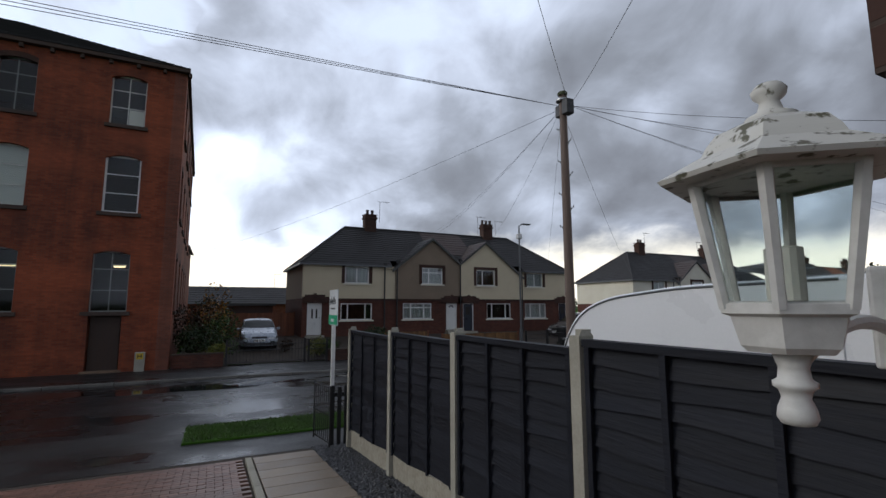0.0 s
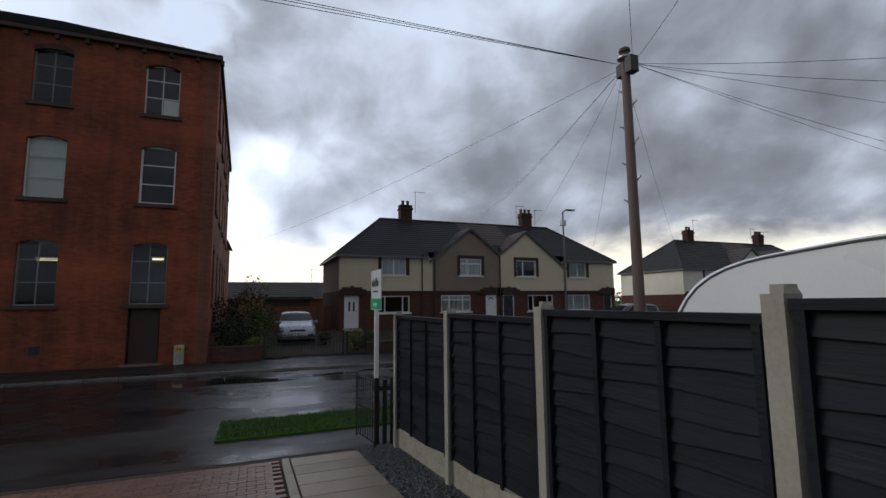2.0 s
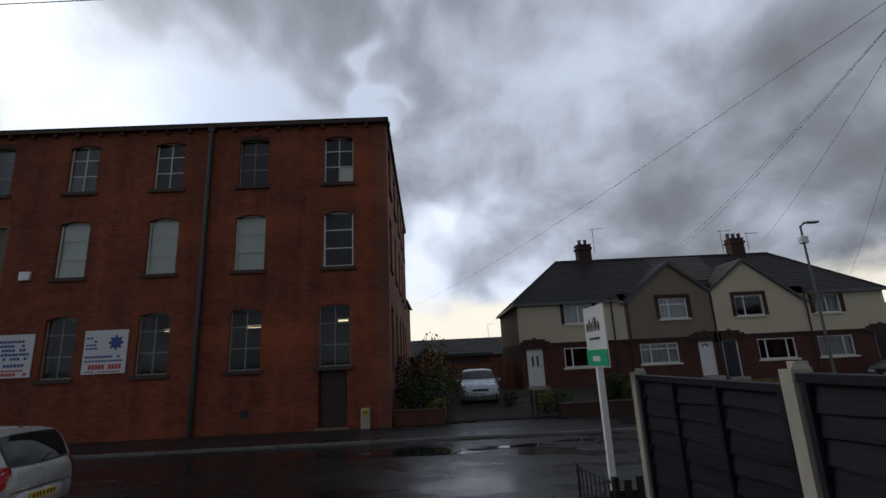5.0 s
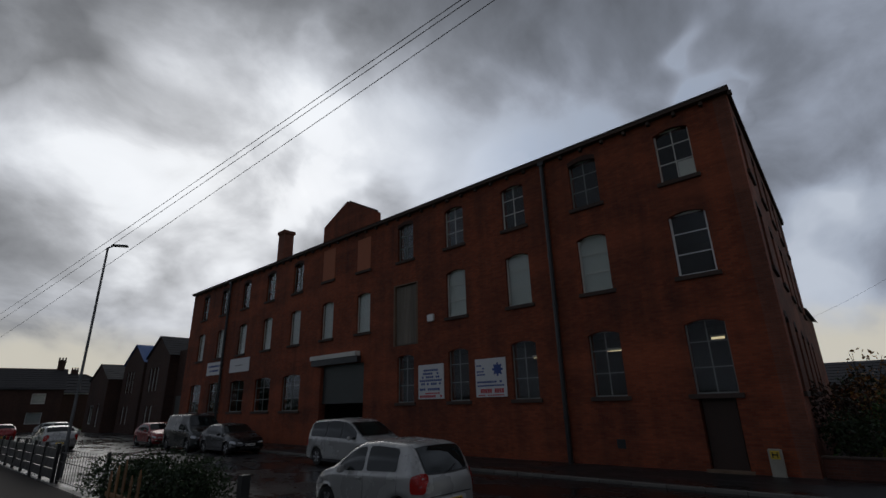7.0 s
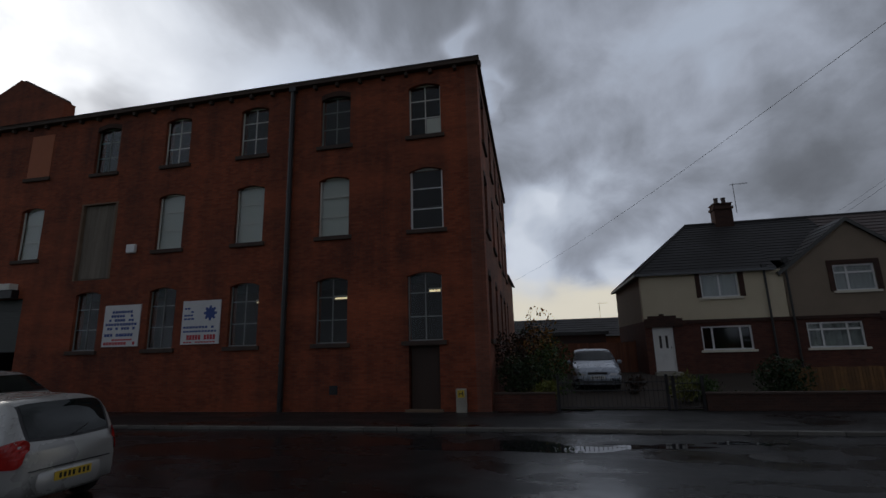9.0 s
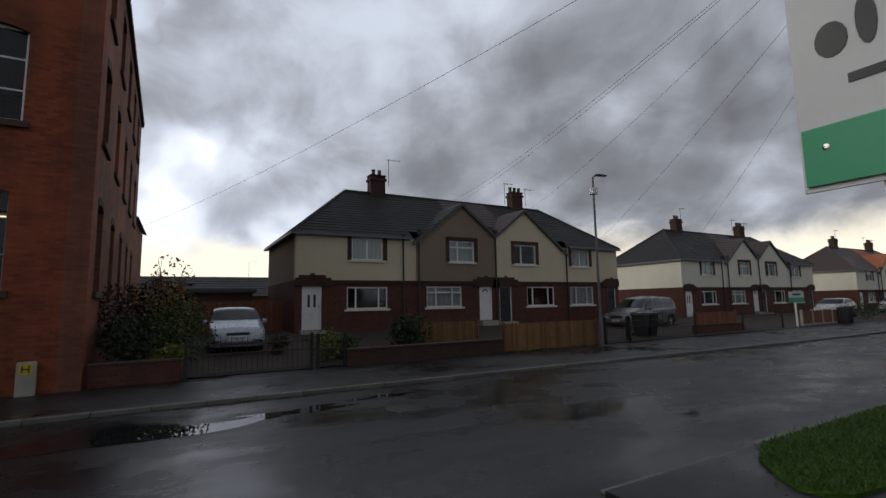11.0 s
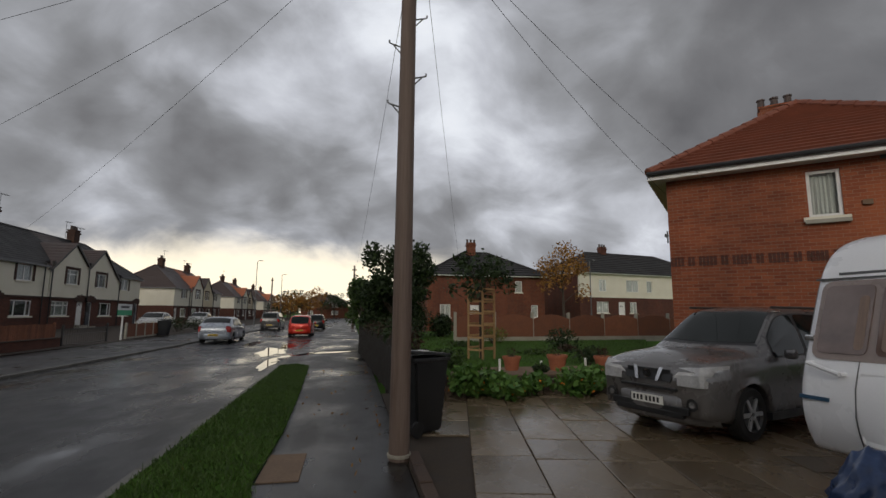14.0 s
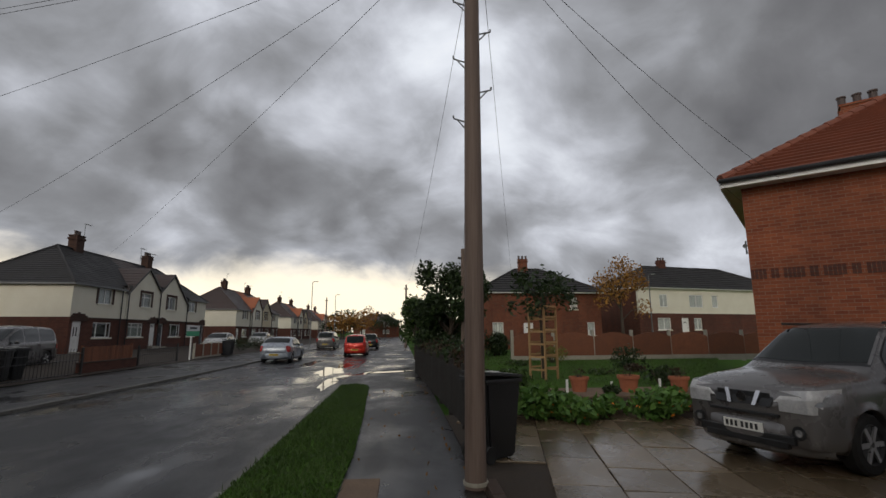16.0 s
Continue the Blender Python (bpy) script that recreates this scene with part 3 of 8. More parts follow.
# gable parapet over the cart entrance
bm = B()
prism(bm, [(-25.1, Y0 - 0.06, 12.2), (-20.0, Y0 - 0.06, 12.2), (-20.0, Y0 - 0.06, 13.25), (-22.7, Y0 - 0.06, 14.7), (-25.1, Y0 - 0.06, 13.5)], (0, 0.5, 0))
part("gable", bm, MILL, mill)
bm = B()
for a, b in (((-20.0, 13.25), (-22.7, 14.7)), ((-22.7, 14.7), (-25.1, 13.5))):
    tube(bm, (a[0], Y0 + 0.15, a[1]), (b[0], Y0 + 0.15, b[1]), 0.09, seg=6)
part("coping", bm, STONE_DARK, mill)
for u0, u1, z0, z1 in BLINDS:
    bm = boxes((X0 + u0, X0 + u1, Y0 - 0.02, Y0 + 0.0, z0, z1))
    part("blocked_window", bm, two_tone("new_brick", (0.36, 0.12, 0.06), (0.42, 0.15, 0.08), 4, 0.9, 30, 0.3), mill)
    part("sill", boxes((X0 + u0 - 0.1, X0 + u1 + 0.1, Y0 - 0.1, Y0 - 0.021, z0 - 0.15, z0)), STONE_DARK, mill)
ch = part("chimney", boxes((-32.15, -31.3, Y0 + 0.6, Y0 + 1.4, 12.0, 14.95), (-32.23, -31.22, Y0 + 0.52, Y0 + 1.48, 14.95, 15.2)), MILL_SIDE, mill)
# downpipes
for x, top in ((-8.75, 12.4), (-37.9, 12.4)):
    bm = B()
    tube(bm, (x, Y0 - 0.12, 0), (x, Y0 - 0.12, top - 0.3), 0.095)
    box(bm, x - 0.14, x + 0.14, Y0 - 0.22, Y0 - 0.01, top - 0.42, top - 0.12)
    for z in (1.5, 3.6, 5.7, 7.8, 9.9):
        tube(bm, (x, Y0 - 0.12, z), (x, Y0 - 0.12, z + 0.12), 0.115)
    part("downpipe", bm, BLACK_PAINT, mill)
# doors
d = part("door", boxes((-4.15, -3.2, Y0 + 0.18, Y0 + 0.24, 0.06, 2.10)), two_tone("brown_door", (0.03, 0.018, 0.012), (0.06, 0.035, 0.025), 3, 0.7, 20, 0.3, stretch=(8, 8, 0.5)), mill, "weathered dark brown plank door")
part("lintel", boxes((-4.45, -2.95, Y0 - 0.05, Y0 + 0.1, 2.12, 2.24)), STONE_DARK, mill)
part("step", boxes((-4.3, -3.05, Y0 - 0.12, Y0 + 0.1, -0.02, 0.08)), STONE, mill)
GREY_BOARDS = two_tone("grey_boards", (0.14, 0.115, 0.09), (0.24, 0.21, 0.17), 2, 0.9, 14, 0.4, stretch=(6, 6, 0.3), var=0.2)
d = part("loading_door", boxes((-18.2, -16.6, Y0 + 0.172, Y0 + 0.2, 5.05, 8.2)), GREY_BOARDS, mill, "grey weathered boarded loading door")
for i in range(6):
    part("plank", boxes((-18.2 + i * 0.267, -18.2 + i * 0.267 + 0.259, Y0 + 0.13, Y0 + 0.17, 5.1, 8.19)), GREY_BOARDS, d)
part("door_frame", boxes((-18.3, -18.2, Y0 - 0.01, Y0 + 0.14, 5.03, 8.26), (-16.6, -16.5, Y0 - 0.01, Y0 + 0.14, 5.03, 8.26), (-18.2, -16.6, Y0 - 0.01, Y0 + 0.14, 8.2, 8.26)), STONE, mill)
SHUTTER = two_tone("roller_shutter", (0.055, 0.06, 0.056), (0.09, 0.095, 0.09), 2, 0.5, 20, 0.1, metal=0.4)
shut = part("roller_shutter", boxes((-24.68, -20.67, Y0 + 0.2, Y0 + 0.26, 2.30, 2.36)), SHUTTER, mill, "half-raised grey steel roller shutter")
for i in range(18):
    part("slat", boxes((-24.65, -20.7, Y0 + 0.2 + 0.012 * (i % 2), Y0 + 0.24, 2.362 + i * 0.116, 2.362 + i * 0.116 + 0.113)), SHUTTER, shut)
part("shutter_box", boxes((-25.3, -20.9, Y0 - 0.30, Y0 - 0.01, 4.46, 4.797)), BLACK_PAINT, mill)
part("fascia", boxes((-25.4, -21.0, Y0 - 0.35, Y0 - 0.01, 4.80, 5.05)), CREAM_PAINT, mill, "pale shutter box sign board")


# ---- houses across the road ----
def casement(parent, m, w, h, cols, mat=UPVC, curtain=True, transom=None, sill=True):
    """Domestic window: plastic frame, casement lights, panes, sill, net curtain or dim room behind."""
    win = new("window")
    win.parent = parent
    rows = [transom] if transom else []
    mm = m @ Matrix.Translation((0, 0.05, 0))
    bars(win, mm, w, h, cols, rows, 0.065, 0.07, mat, depth=0.06)
    panes(win, mm, w, h, cols, rows)
    if sill:
        bm = B()
        box(bm, -0.1, w + 0.1, -0.08, 0.045, -0.09, 0.0)
        bm.transform(m)
        part("sill", bm, RENDER_WHITE, win)
    if curtain:
        bm = B()
        n = 22
        prev = None
        for i in range(n + 1):
            u = 0.04 + (w - 0.08) * i / n
            d = 0.16 + 0.018 * math.sin(i * 1.9)
            a, b = bm.verts.new((u, d, 0.03)), bm.verts.new((u, d, h - 0.03))
            if prev:
                bm.faces.new((prev[0], a, b, prev[1]))
            prev = (a, b)
        bm.transform(m)
        part("curtain", bm, CURTAIN, win)
    return win


def panel_door(parent, m, w, h, mat, lights, frame_mat=UPVC):
    door = new("door")
    door.parent = parent
    bm = boxes((0, 0.06, 0.02, 0.09, 0, h), (w - 0.06, w, 0.02, 0.09, 0, h), (0.06, w - 0.06, 0.02, 0.09, h - 0.06, h))
    bm.transform(m)
    part("frame", bm, frame_mat, door)
    bm = boxes((0.06, w - 0.06, 0.05, 0.09, 0.01, h - 0.06))
    for x0, x1, z0, z1 in ((0.14, w / 2 - 0.04, 0.12, 0.8), (w / 2 + 0.04, w - 0.14, 0.12, 0.8)):
        box(bm, x0, x1, 0.042, 0.06, z0, z1, 0.006)
    bm.transform(m)
    part("leaf", bm, mat, door)
    bm = B()
    if lights == "slots":
        for x in (0.26, 0.52):
            box(bm, x, x + 0.1, 0.044, 0.06, 1.0, 1.55)
    elif lights == "fan":
        for k in range(5):
            a = math.pi * (k + 0.5) / 5
            c, s = math.cos(a), math.sin(a)
            box(bm, w / 2 + 0.15 * c - 0.04, w / 2 + 0.15 * c + 0.04, 0.044, 0.06, 1.5 + 0.13 * s - 0.04, 1.5 + 0.13 * s + 0.04)
    else:
        box(bm, w / 2 - 0.16, w / 2 + 0.16, 0.044, 0.06, 1.1, 1.65)
    bm.transform(m)
    part("door_light", bm, ROOM, door)
    bm = B()
    tube(bm, (w - 0.14, 0.0, 0.98), (w - 0.14, 0.0, 1.08), 0.012)
    tube(bm, (w - 0.14, 0.0, 1.0), (w - 0.14, 0.05, 1.0), 0.01)
    bm.transform(m)
    part("door_handle", bm, CHROME, door)


def chimney(parent, x, y, z0, z1, pots, mat=BRICK_DARK, w=0.85, d=0.6):
    bm = boxes((x - w / 2, x + w / 2, y - d / 2, y + d / 2, z0, z1), (x - w / 2 - 0.06, x + w / 2 + 0.06, y - d / 2 - 0.06, y + d / 2 + 0.06, z1 - 0.28, z1 - 0.14),
               (x - w / 2 - 0.04, x + w / 2 + 0.04, y - d / 2 - 0.04, y + d / 2 + 0.04, z1 + 0.001, z1 + 0.06))
    c = part("chimney", bm, mat, parent)
    for i in range(pots):
        px = x + (i - (pots - 1) / 2) * 0.36
        bm = B()
        lathe(bm, [(0.11, z1 + 0.05), (0.10, z1 + 0.34), (0.125, z1 + 0.36), (0.125, z1 + 0.40), (0.09, z1 + 0.40)], 10, Matrix.Translation((px, y, 0)))
        part("chimney_pot", bm, TILE_DARK, c)
    return c


def aerial(parent, x, y, z, h=0.9):
    bm = B()
    tube(bm, (x, y, z), (x, y, z + h), 0.018, seg=5)
    tube(bm, (x - 0.15, y, z + h - 0.05), (x + 0.75, y, z + h - 0.02), 0.012, seg=5)
    for i in range(7):
        tube(bm, (x + i * 0.11, y - 0.16, z + h - 0.04), (x + i * 0.11, y + 0.16, z + h - 0.04), 0.006, seg=4)
    part("aerial", bm, LAMP_GREY, parent)


def terrace(m, label, upper, gable_mats, roof_mats, flank_windows=True, detail=True):
    """Four cottages under one hipped roof, two front gables in the middle. Local x along the front, z = 0 at the floor."""
    h = thing("terraced_house", label, "house", m, group="terraces along the road")
    W, D, E = 20.3, 7.2, 4.35
    V = 2.28                                     # top of the brick storey
    gf = [(2.31, 4.32, 0.95, 1.98), (6.41, 8.48, 0.95, 2.0), (12.8, 14.85, 0.9, 1.99), (16.1, 18.05, 0.9, 1.99)]
    ff = [(2.53, 4.08, 3.23, 4.30), (7.74, 9.28, 3.27, 4.38), (11.94, 13.5, 3.24, 4.36), (16.3, 17.8, 3.22, 4.25)]
    dr = [(0.30, 1.17, 0.08, 2.01), (9.57, 10.40, 0.2, 2.02), (10.87, 11.72, 0.1, 2.02), (19.27, 20.05, 0.1, 2.04)]
    fm = wall_frame(0, 0)
    part("ground_floor_wall", pierced_wall(B(), fm, 0, W, -0.9, V, 0.3, gf + dr), BRICK, h)
    part("upper_wall", pierced_wall(B(), fm, 0, 5.85, V, E, 0.3, ff[:1]), upper, h)
    part("upper_wall", pierced_wall(B(), fm, 15.72, W, V, E, 0.3, ff[3:]), upper, h)
    # gables, a little proud of the rest
    gm = Matrix.Translation((0, -0.05, 0))
    for (a, b, pk), mt, f in zip(((5.86, 10.64, 8.5), (10.645, 15.71, 12.72)), gable_mats, ff[1:3]):
        run = (6.3 - E - 0.12) / 0.78
        xl, xr = max(a, pk - run), min(b, pk + run)
        part("gable_wall", pierced_wall(B(), gm, xl, xr, V + 0.002, E + 0.12, 0.3, [f]), mt, h)
        bm = B()
        prism(bm, [(xl, -0.05, E + 0.12), (xr, -0.05, E + 0.12)] + ([(xr, -0.05, 6.3 - (xr - pk) * 0.78)] if xr < pk + run - 0.01 else []) + [(pk, -0.05, 6.3)] + ([(xl, -0.05, 6.3 - (pk - xl) * 0.78)] if xl > pk - run + 0.01 else []), (0, 0.3, 0))
        part("gable_top", bm, mt, h)
        for x0, x1 in ((a, xl), (xr, b)):
            if x1 - x0 > 0.05:
                bm = B()
                prism(bm, [(x0, -0.05, V + 0.002), (x1, -0.05, V + 0.002), (x1, -0.05, 6.3 - abs(x1 - pk) * 0.78), (x0, -0.05, 6.3 - abs(x0 - pk) * 0.78)], (0, 0.3, 0))
                part("gable_side", bm, mt, h)
    # flanks and rear
    for x, az, hs in ((0, 0, ()), (W, 0, ())):
        s = 0.3 if x == 0 else -0.3
        part("flank_wall", boxes((x, x + s, 0.301, D, -0.9, V)), BRICK, h)
        part("flank_wall", boxes((x, x + s, 0.301, D, V, E)), gable_mats[0] if x == 0 and gable_mats[0] is RENDER_BROWN else upper, h)
    part("rear_wall", boxes((0.301, W - 0.301, D - 0.3, D, -0.9, E)), BRICK, h)
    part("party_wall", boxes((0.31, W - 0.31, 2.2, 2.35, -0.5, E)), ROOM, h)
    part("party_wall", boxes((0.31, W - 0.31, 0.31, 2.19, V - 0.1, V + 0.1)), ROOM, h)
    # windows and doors
    for i, (a, b, c, d) in enumerate(gf):
        casement(h, Matrix.Translation((a, 0, c)), b - a, d - c, [0.22, 0.78] if i in (0, 2) else [0.27, 0.73], curtain=i in (1, 3), transom=0.72 if i == 1 else None)
    for i, (a, b, c, d) in enumerate(ff):
        casement(h, Matrix.Translation((a, -0.05 if i in (1, 2) else 0, c)), b - a, d - c, [0.5] if i in (0, 3) else [0.34], curtain=i != 2, transom=0.7 if i == 1 else None)
    DW = two_tone("white_door", (0.70, 0.70, 0.67), (0.78, 0.78, 0.75), 2, 0.35, 30, 0.02)
    DB = two_tone("navy_door", (0.012, 0.016, 0.028), (0.02, 0.026, 0.04), 2, 0.35, 30, 0.02)
    for i, ((a, b, c, d), mt, lt) in enumerate(zip(dr, (DW, DW, DB, DB), ("slots", "fan", "panel", "panel"))):
        panel_door(h, Matrix.Translation((a, 0.03, c)), b - a, d - c, mt, lt)
        part("doorstep", boxes((a - 0.1, b + 0.1, -0.4, -0.002, -0.5, c - 0.01)), CONCRETE, h)
    # dark brick dressings: stepped heads over the doors, strips beside the upper windows, string course
    for a, b, c, d in dr:
        cx = (a + b) / 2
        x0, x1 = max(cx - 0.85, -0.02), min(cx + 0.85, W + 0.02)
        if detail:
            part("door_head", boxes((x0, x1, -0.075, -0.052, V - 0.28, V + 0.1), (max(cx - 0.6, x0), min(cx + 0.6, x1), -0.075, -0.052, V + 0.1, V + 0.22), (cx - 0.1, cx + 0.1, -0.08, -0.052, V + 0.22, V + 0.3)), BRICK_DARK, h)
    part("string_course", boxes((0, W, -0.072, -0.001, V - 0.14, V - 0.002)), BRICK_DARK, h)
    for i, (a, b, c, d) in enumerate(ff):
        if i in (1, 2):
            for q in ((a - 0.2, a - 0.002, c, d + 0.2), (b + 0.002, b + 0.2, c, d + 0.2), (a - 0.002, b + 0.002, d + 0.002, d + 0.2)):
                part("window_surround", boxes((q[0], q[1], -0.085, -0.051, q[2], q[3])), BRICK_DARK, h)
        else:
            for q0, q1 in ((a - 0.2, a - 0.002), (b + 0.002, b + 0.22)):
                part("window_surround", boxes((q0, q1, -0.03, -0.001, c, d)), BRICK_DARK, h)
    # roof: hipped main roof with two cross gables
    O, RZ = 0.16, 7.35
    ry = D / 2
    bm = B()
    e = E + 0.05
    zm = e + (RZ - e) * (0.3 + O) / (ry + O)
    slate_roof(bm, [(-O, -O, e), (5.58, -O, e), (5.58, ry, RZ), (3.3, ry, RZ)], 18)
    slate_roof(bm, [(15.97, -O, e), (W + O, -O, e), (W - 3.3, ry, RZ), (15.97, ry, RZ)], 18)
    slate_roof(bm, [(5.58, 0.3, zm), (15.97, 0.3, zm), (15.97, ry, RZ), (5.58, ry, RZ)], 15)
    slate_roof(bm, [(W + O, D + O, e), (-O, D + O, e), (3.3, ry, RZ), (W - 3.3, ry, RZ)], 6)
    slate_roof(bm, [(-O, D + O, e), (-O, -O, e), (3.3, ry, RZ), (3.3, ry, RZ)], 18)
    slate_roof(bm, [(W + O, -O, e), (W + O, D + O, e), (W - 3.3, ry, RZ), (W - 3.3, ry, RZ)], 18)
    rf = part("roof", bm, roof_mats[0], h)
    bm = B()
    tube(bm, (3.3, ry, RZ + 0.02), (W - 3.3, ry, RZ + 0.02), 0.09, seg=6)
    for x, xr in ((-O, 3.3), (W + O, W - 3.3)):
        tube(bm, (x, -O, e + 0.02), (xr, ry, RZ + 0.02), 0.07, seg=6)
        tube(bm, (x, D + O, e + 0.02), (xr, ry, RZ + 0.02), 0.07, seg=6)
    part("ridge_tiles", bm, roof_mats[0], rf)
    for (a, pk, b), mt in zip(((5.6, 8.5, 10.645), (10.645, 12.72, 15.95)), (roof_mats[1], roof_mats[2])):
        bm = B()
        top = 6.42
        back = -O + (top - e) / (RZ - e) * (ry + O) + 0.05
        for q in (a, b):
            zq = top - abs(q - pk) * 0.78
            by = max(0.32, -O + max(0.0, (zq - e)) / (RZ - e) * (ry + O))
            slate_roof(bm, [(q, -0.2, zq), (q, by + 0.02, zq), (pk, back, top), (pk, -0.2, top)], 9)
        g = part("gable_roof", bm, mt, rf)
        bm = B()
        for q in (a, b):
            zq = top - abs(q - pk) * 0.78
            prism(bm, [(q, -0.215, zq - 0.17), (pk, -0.215, top - 0.17), (pk, -0.215, top + 0.01), (q, -0.215, zq + 0.01)], (0, 0.03, 0))
        part("barge_board", bm, DARK_FRAME, g)
    # tiled part of the main roof between the gables
    bm = B()
    t0 = 0.33
    def at(x, f):
        return (x, -O + (ry + O) * f - 0.005, e + (RZ - e) * f + 0.035)
    slate_roof(bm, [at(9.0, 0.35), at(12.4, 0.35), at(12.4, 0.985), at(9.0, 0.985)], 9)
    part("tiled_strip", bm, roof_mats[1] if roof_mats[1] is not SLATE else TILE_DARK, rf)
    for q in ((-O, 5.55, -O - 0.1, -O + 0.02), (16.0, W + O, -O - 0.1, -O + 0.02), (-O - 0.1, -O - 0.002, -O - 0.1, D + O)):
        part("gutter", boxes((*q, E - 0.06, E + 0.05)), LAMP_GREY, h)
    part("soffit", boxes((-O + 0.03, 5.5, -O + 0.03, -0.002, E - 0.04, E + 0.03), (16.0, W + O - 0.03, -O + 0.03, -0.002, E - 0.04, E + 0.03), (-O + 0.03, -0.002, 0, D + O, E - 0.04, E + 0.03), (W + 0.002, W + O - 0.03, 0, D + O, E - 0.04, E + 0.03)), DARK_FRAME, h)
    for x, top in ((5.1, E), (5.95, 4.6), (10.62, 4.9), (15.8, E)):
        bm = B()
        tube(bm, (x, -0.13, -0.6), (x, -0.13, top), 0.045, seg=6)
        box(bm, x - 0.09, x + 0.09, -0.24, -0.06, top - 0.02, top + 0.2)
        part("downpipe", bm, BLACK_PAINT, h)
    chimney(h, 5.15, ry, 7.0, 8.35, 2)
    chimney(h, 15.0, ry, 7.0, 8.35, 3)
    aerial(h, 5.9, ry, 7.9, 1.6)
    aerial(h, 15.9, ry, 7.6, 1.2)
    aerial(h, 14.4, ry + 0.3, 7.6, 1.5)
    return h


terrace(pose(4.7, 28.9, 0.65), "cream and brown rendered brick terrace with two front gables", RENDER_CREAM, (RENDER_BROWN, RENDER_CREAM), (SLATE, SLATE, TILE_DARK))
terrace(pose(33.3, 30.0, 0.38), "off-white rendered brick terrace with brown tiled gables", RENDER_WHITE, (RENDER_WHITE, RENDER_WHITE), (SLATE, TILE_DARK, TILE_DARK))
h3 = terrace(pose(62.5, 29.8, 0.1), "white rendered terrace with one orange tiled gable", RENDER_WHITE, (RENDER_WHITE, RENDER_CREAM), (TILE_DARK, TILE_ORANGE, TILE_DARK), detail=False)
copy_thing(h3, pose(92.0, 29.8, 0.0))["label"] = "white rendered terrace further along the road"
copy_thing(h3, pose(121.0, 29.8, -0.1))["label"] = "far white rendered terrace down the road"


# lower wing behind the mill
wing = thing("mill_wing", "lower brick wing behind the mill", "building")
part("wall", boxes((-20, -2.1, 38.9, 46.5, -0.1, 6.9)), MILL_SIDE, wing)
bm = B()
slate_roof(bm, [(-1.85, 38.85, 6.9), (-1.85, 46.7, 6.9), (-6.0, 46.7, 8.2), (-6.0, 38.85, 8.2)], 8)
part("roof", bm, SLATE, wing)


# ---- foliage ----
def leaf_mesh(name, clumps, n, size, mat, parent=None, seed=1, shell=0.55, droop=0.0):
    """Leaves scattered through ellipsoidal clumps (centre, radii): n small bent leaves in all."""
    g = np.random.default_rng(seed)
    vol = np.array([r[0] * r[1] * r[2] for _, r in clumps]) ** (2 / 3)
    counts = (n * vol / vol.sum()).astype(int)
    verts, faces = [], []
    for (c, r), k in zip(clumps, counts):
        if k < 1:
            continue
        d = g.normal(size=(k, 3))
        d /= np.linalg.norm(d, axis=1)[:, None]
        rad = shell + (1 - shell) * g.random(k) ** 0.6
        rad *= 1 + 0.18 * np.sin(d[:, 0] * 5 + seed) * np.cos(d[:, 1] * 4)
        p = np.array(c) + d * rad[:, None] * np.array(r)
        a = g.normal(size=(k, 3))
        a /= np.linalg.norm(a, axis=1)[:, None]
        b = np.cross(a, g.normal(size=(k, 3)))
        b /= np.linalg.norm(b, axis=1)[:, None]
        s = size * (0.6 + 0.8 * g.random(k))[:, None]
        base = len(verts) * 1
        q = np.stack([p - a * s, p + b * s * 0.5, p + a * s, p - b * s * 0.5], 1).reshape(-1, 3)
        i0 = len(verts)
        verts.extend(q.tolist())
        faces.extend([(i0 + 4 * i, i0 + 4 * i + 1, i0 + 4 * i + 2, i0 + 4 * i + 3) for i in range(k)])
    me = bpy.data.meshes.new(name)
    me.from_pydata(verts, [], faces)
    me.materials.append(mat)
    ob = new(name, me)
    if parent is not None:
        ob.parent = parent
    return ob


def leaf_mat(name, a, b):
    k = Mat(name, 0.55, spec=0.3)
    r = k.add("ShaderNodeNewGeometry").outputs["Random Per Island"]
    k.color(k.ramp(k.math("ADD", k.math("MULTIPLY", r, 0.6), k.math("MULTIPLY", k.noise(1.2), 0.4)), [(0.2, a), (0.75, b)]))
    return k.m


LEAF = leaf_mat("green_leaves", (0.018, 0.040, 0.010), (0.060, 0.105, 0.022))
LEAF_DARK = leaf_mat("dark_leaves", (0.010, 0.022, 0.008), (0.032, 0.055, 0.016))
LEAF_YELLOW = leaf_mat("yellow_green_leaves", (0.07, 0.09, 0.015), (0.17, 0.17, 0.03))
LEAF_BROWN = leaf_mat("brown_leaves", (0.022, 0.013, 0.008), (0.06, 0.032, 0.018))
LEAF_AUTUMN = leaf_mat("autumn_leaves", (0.16, 0.065, 0.015), (0.34, 0.17, 0.03))
LEAF_BRIGHT = leaf_mat("nasturtium_leaves", (0.035, 0.095, 0.016), (0.10, 0.20, 0.04))
FLOWER = leaf_mat("orange_flowers", (0.50, 0.10, 0.01), (0.75, 0.25, 0.02))
BARK = two_tone("bark", (0.035, 0.025, 0.018), (0.08, 0.06, 0.045), 3, 0.9, 18, 0.5, stretch=(4, 4, 0.6))


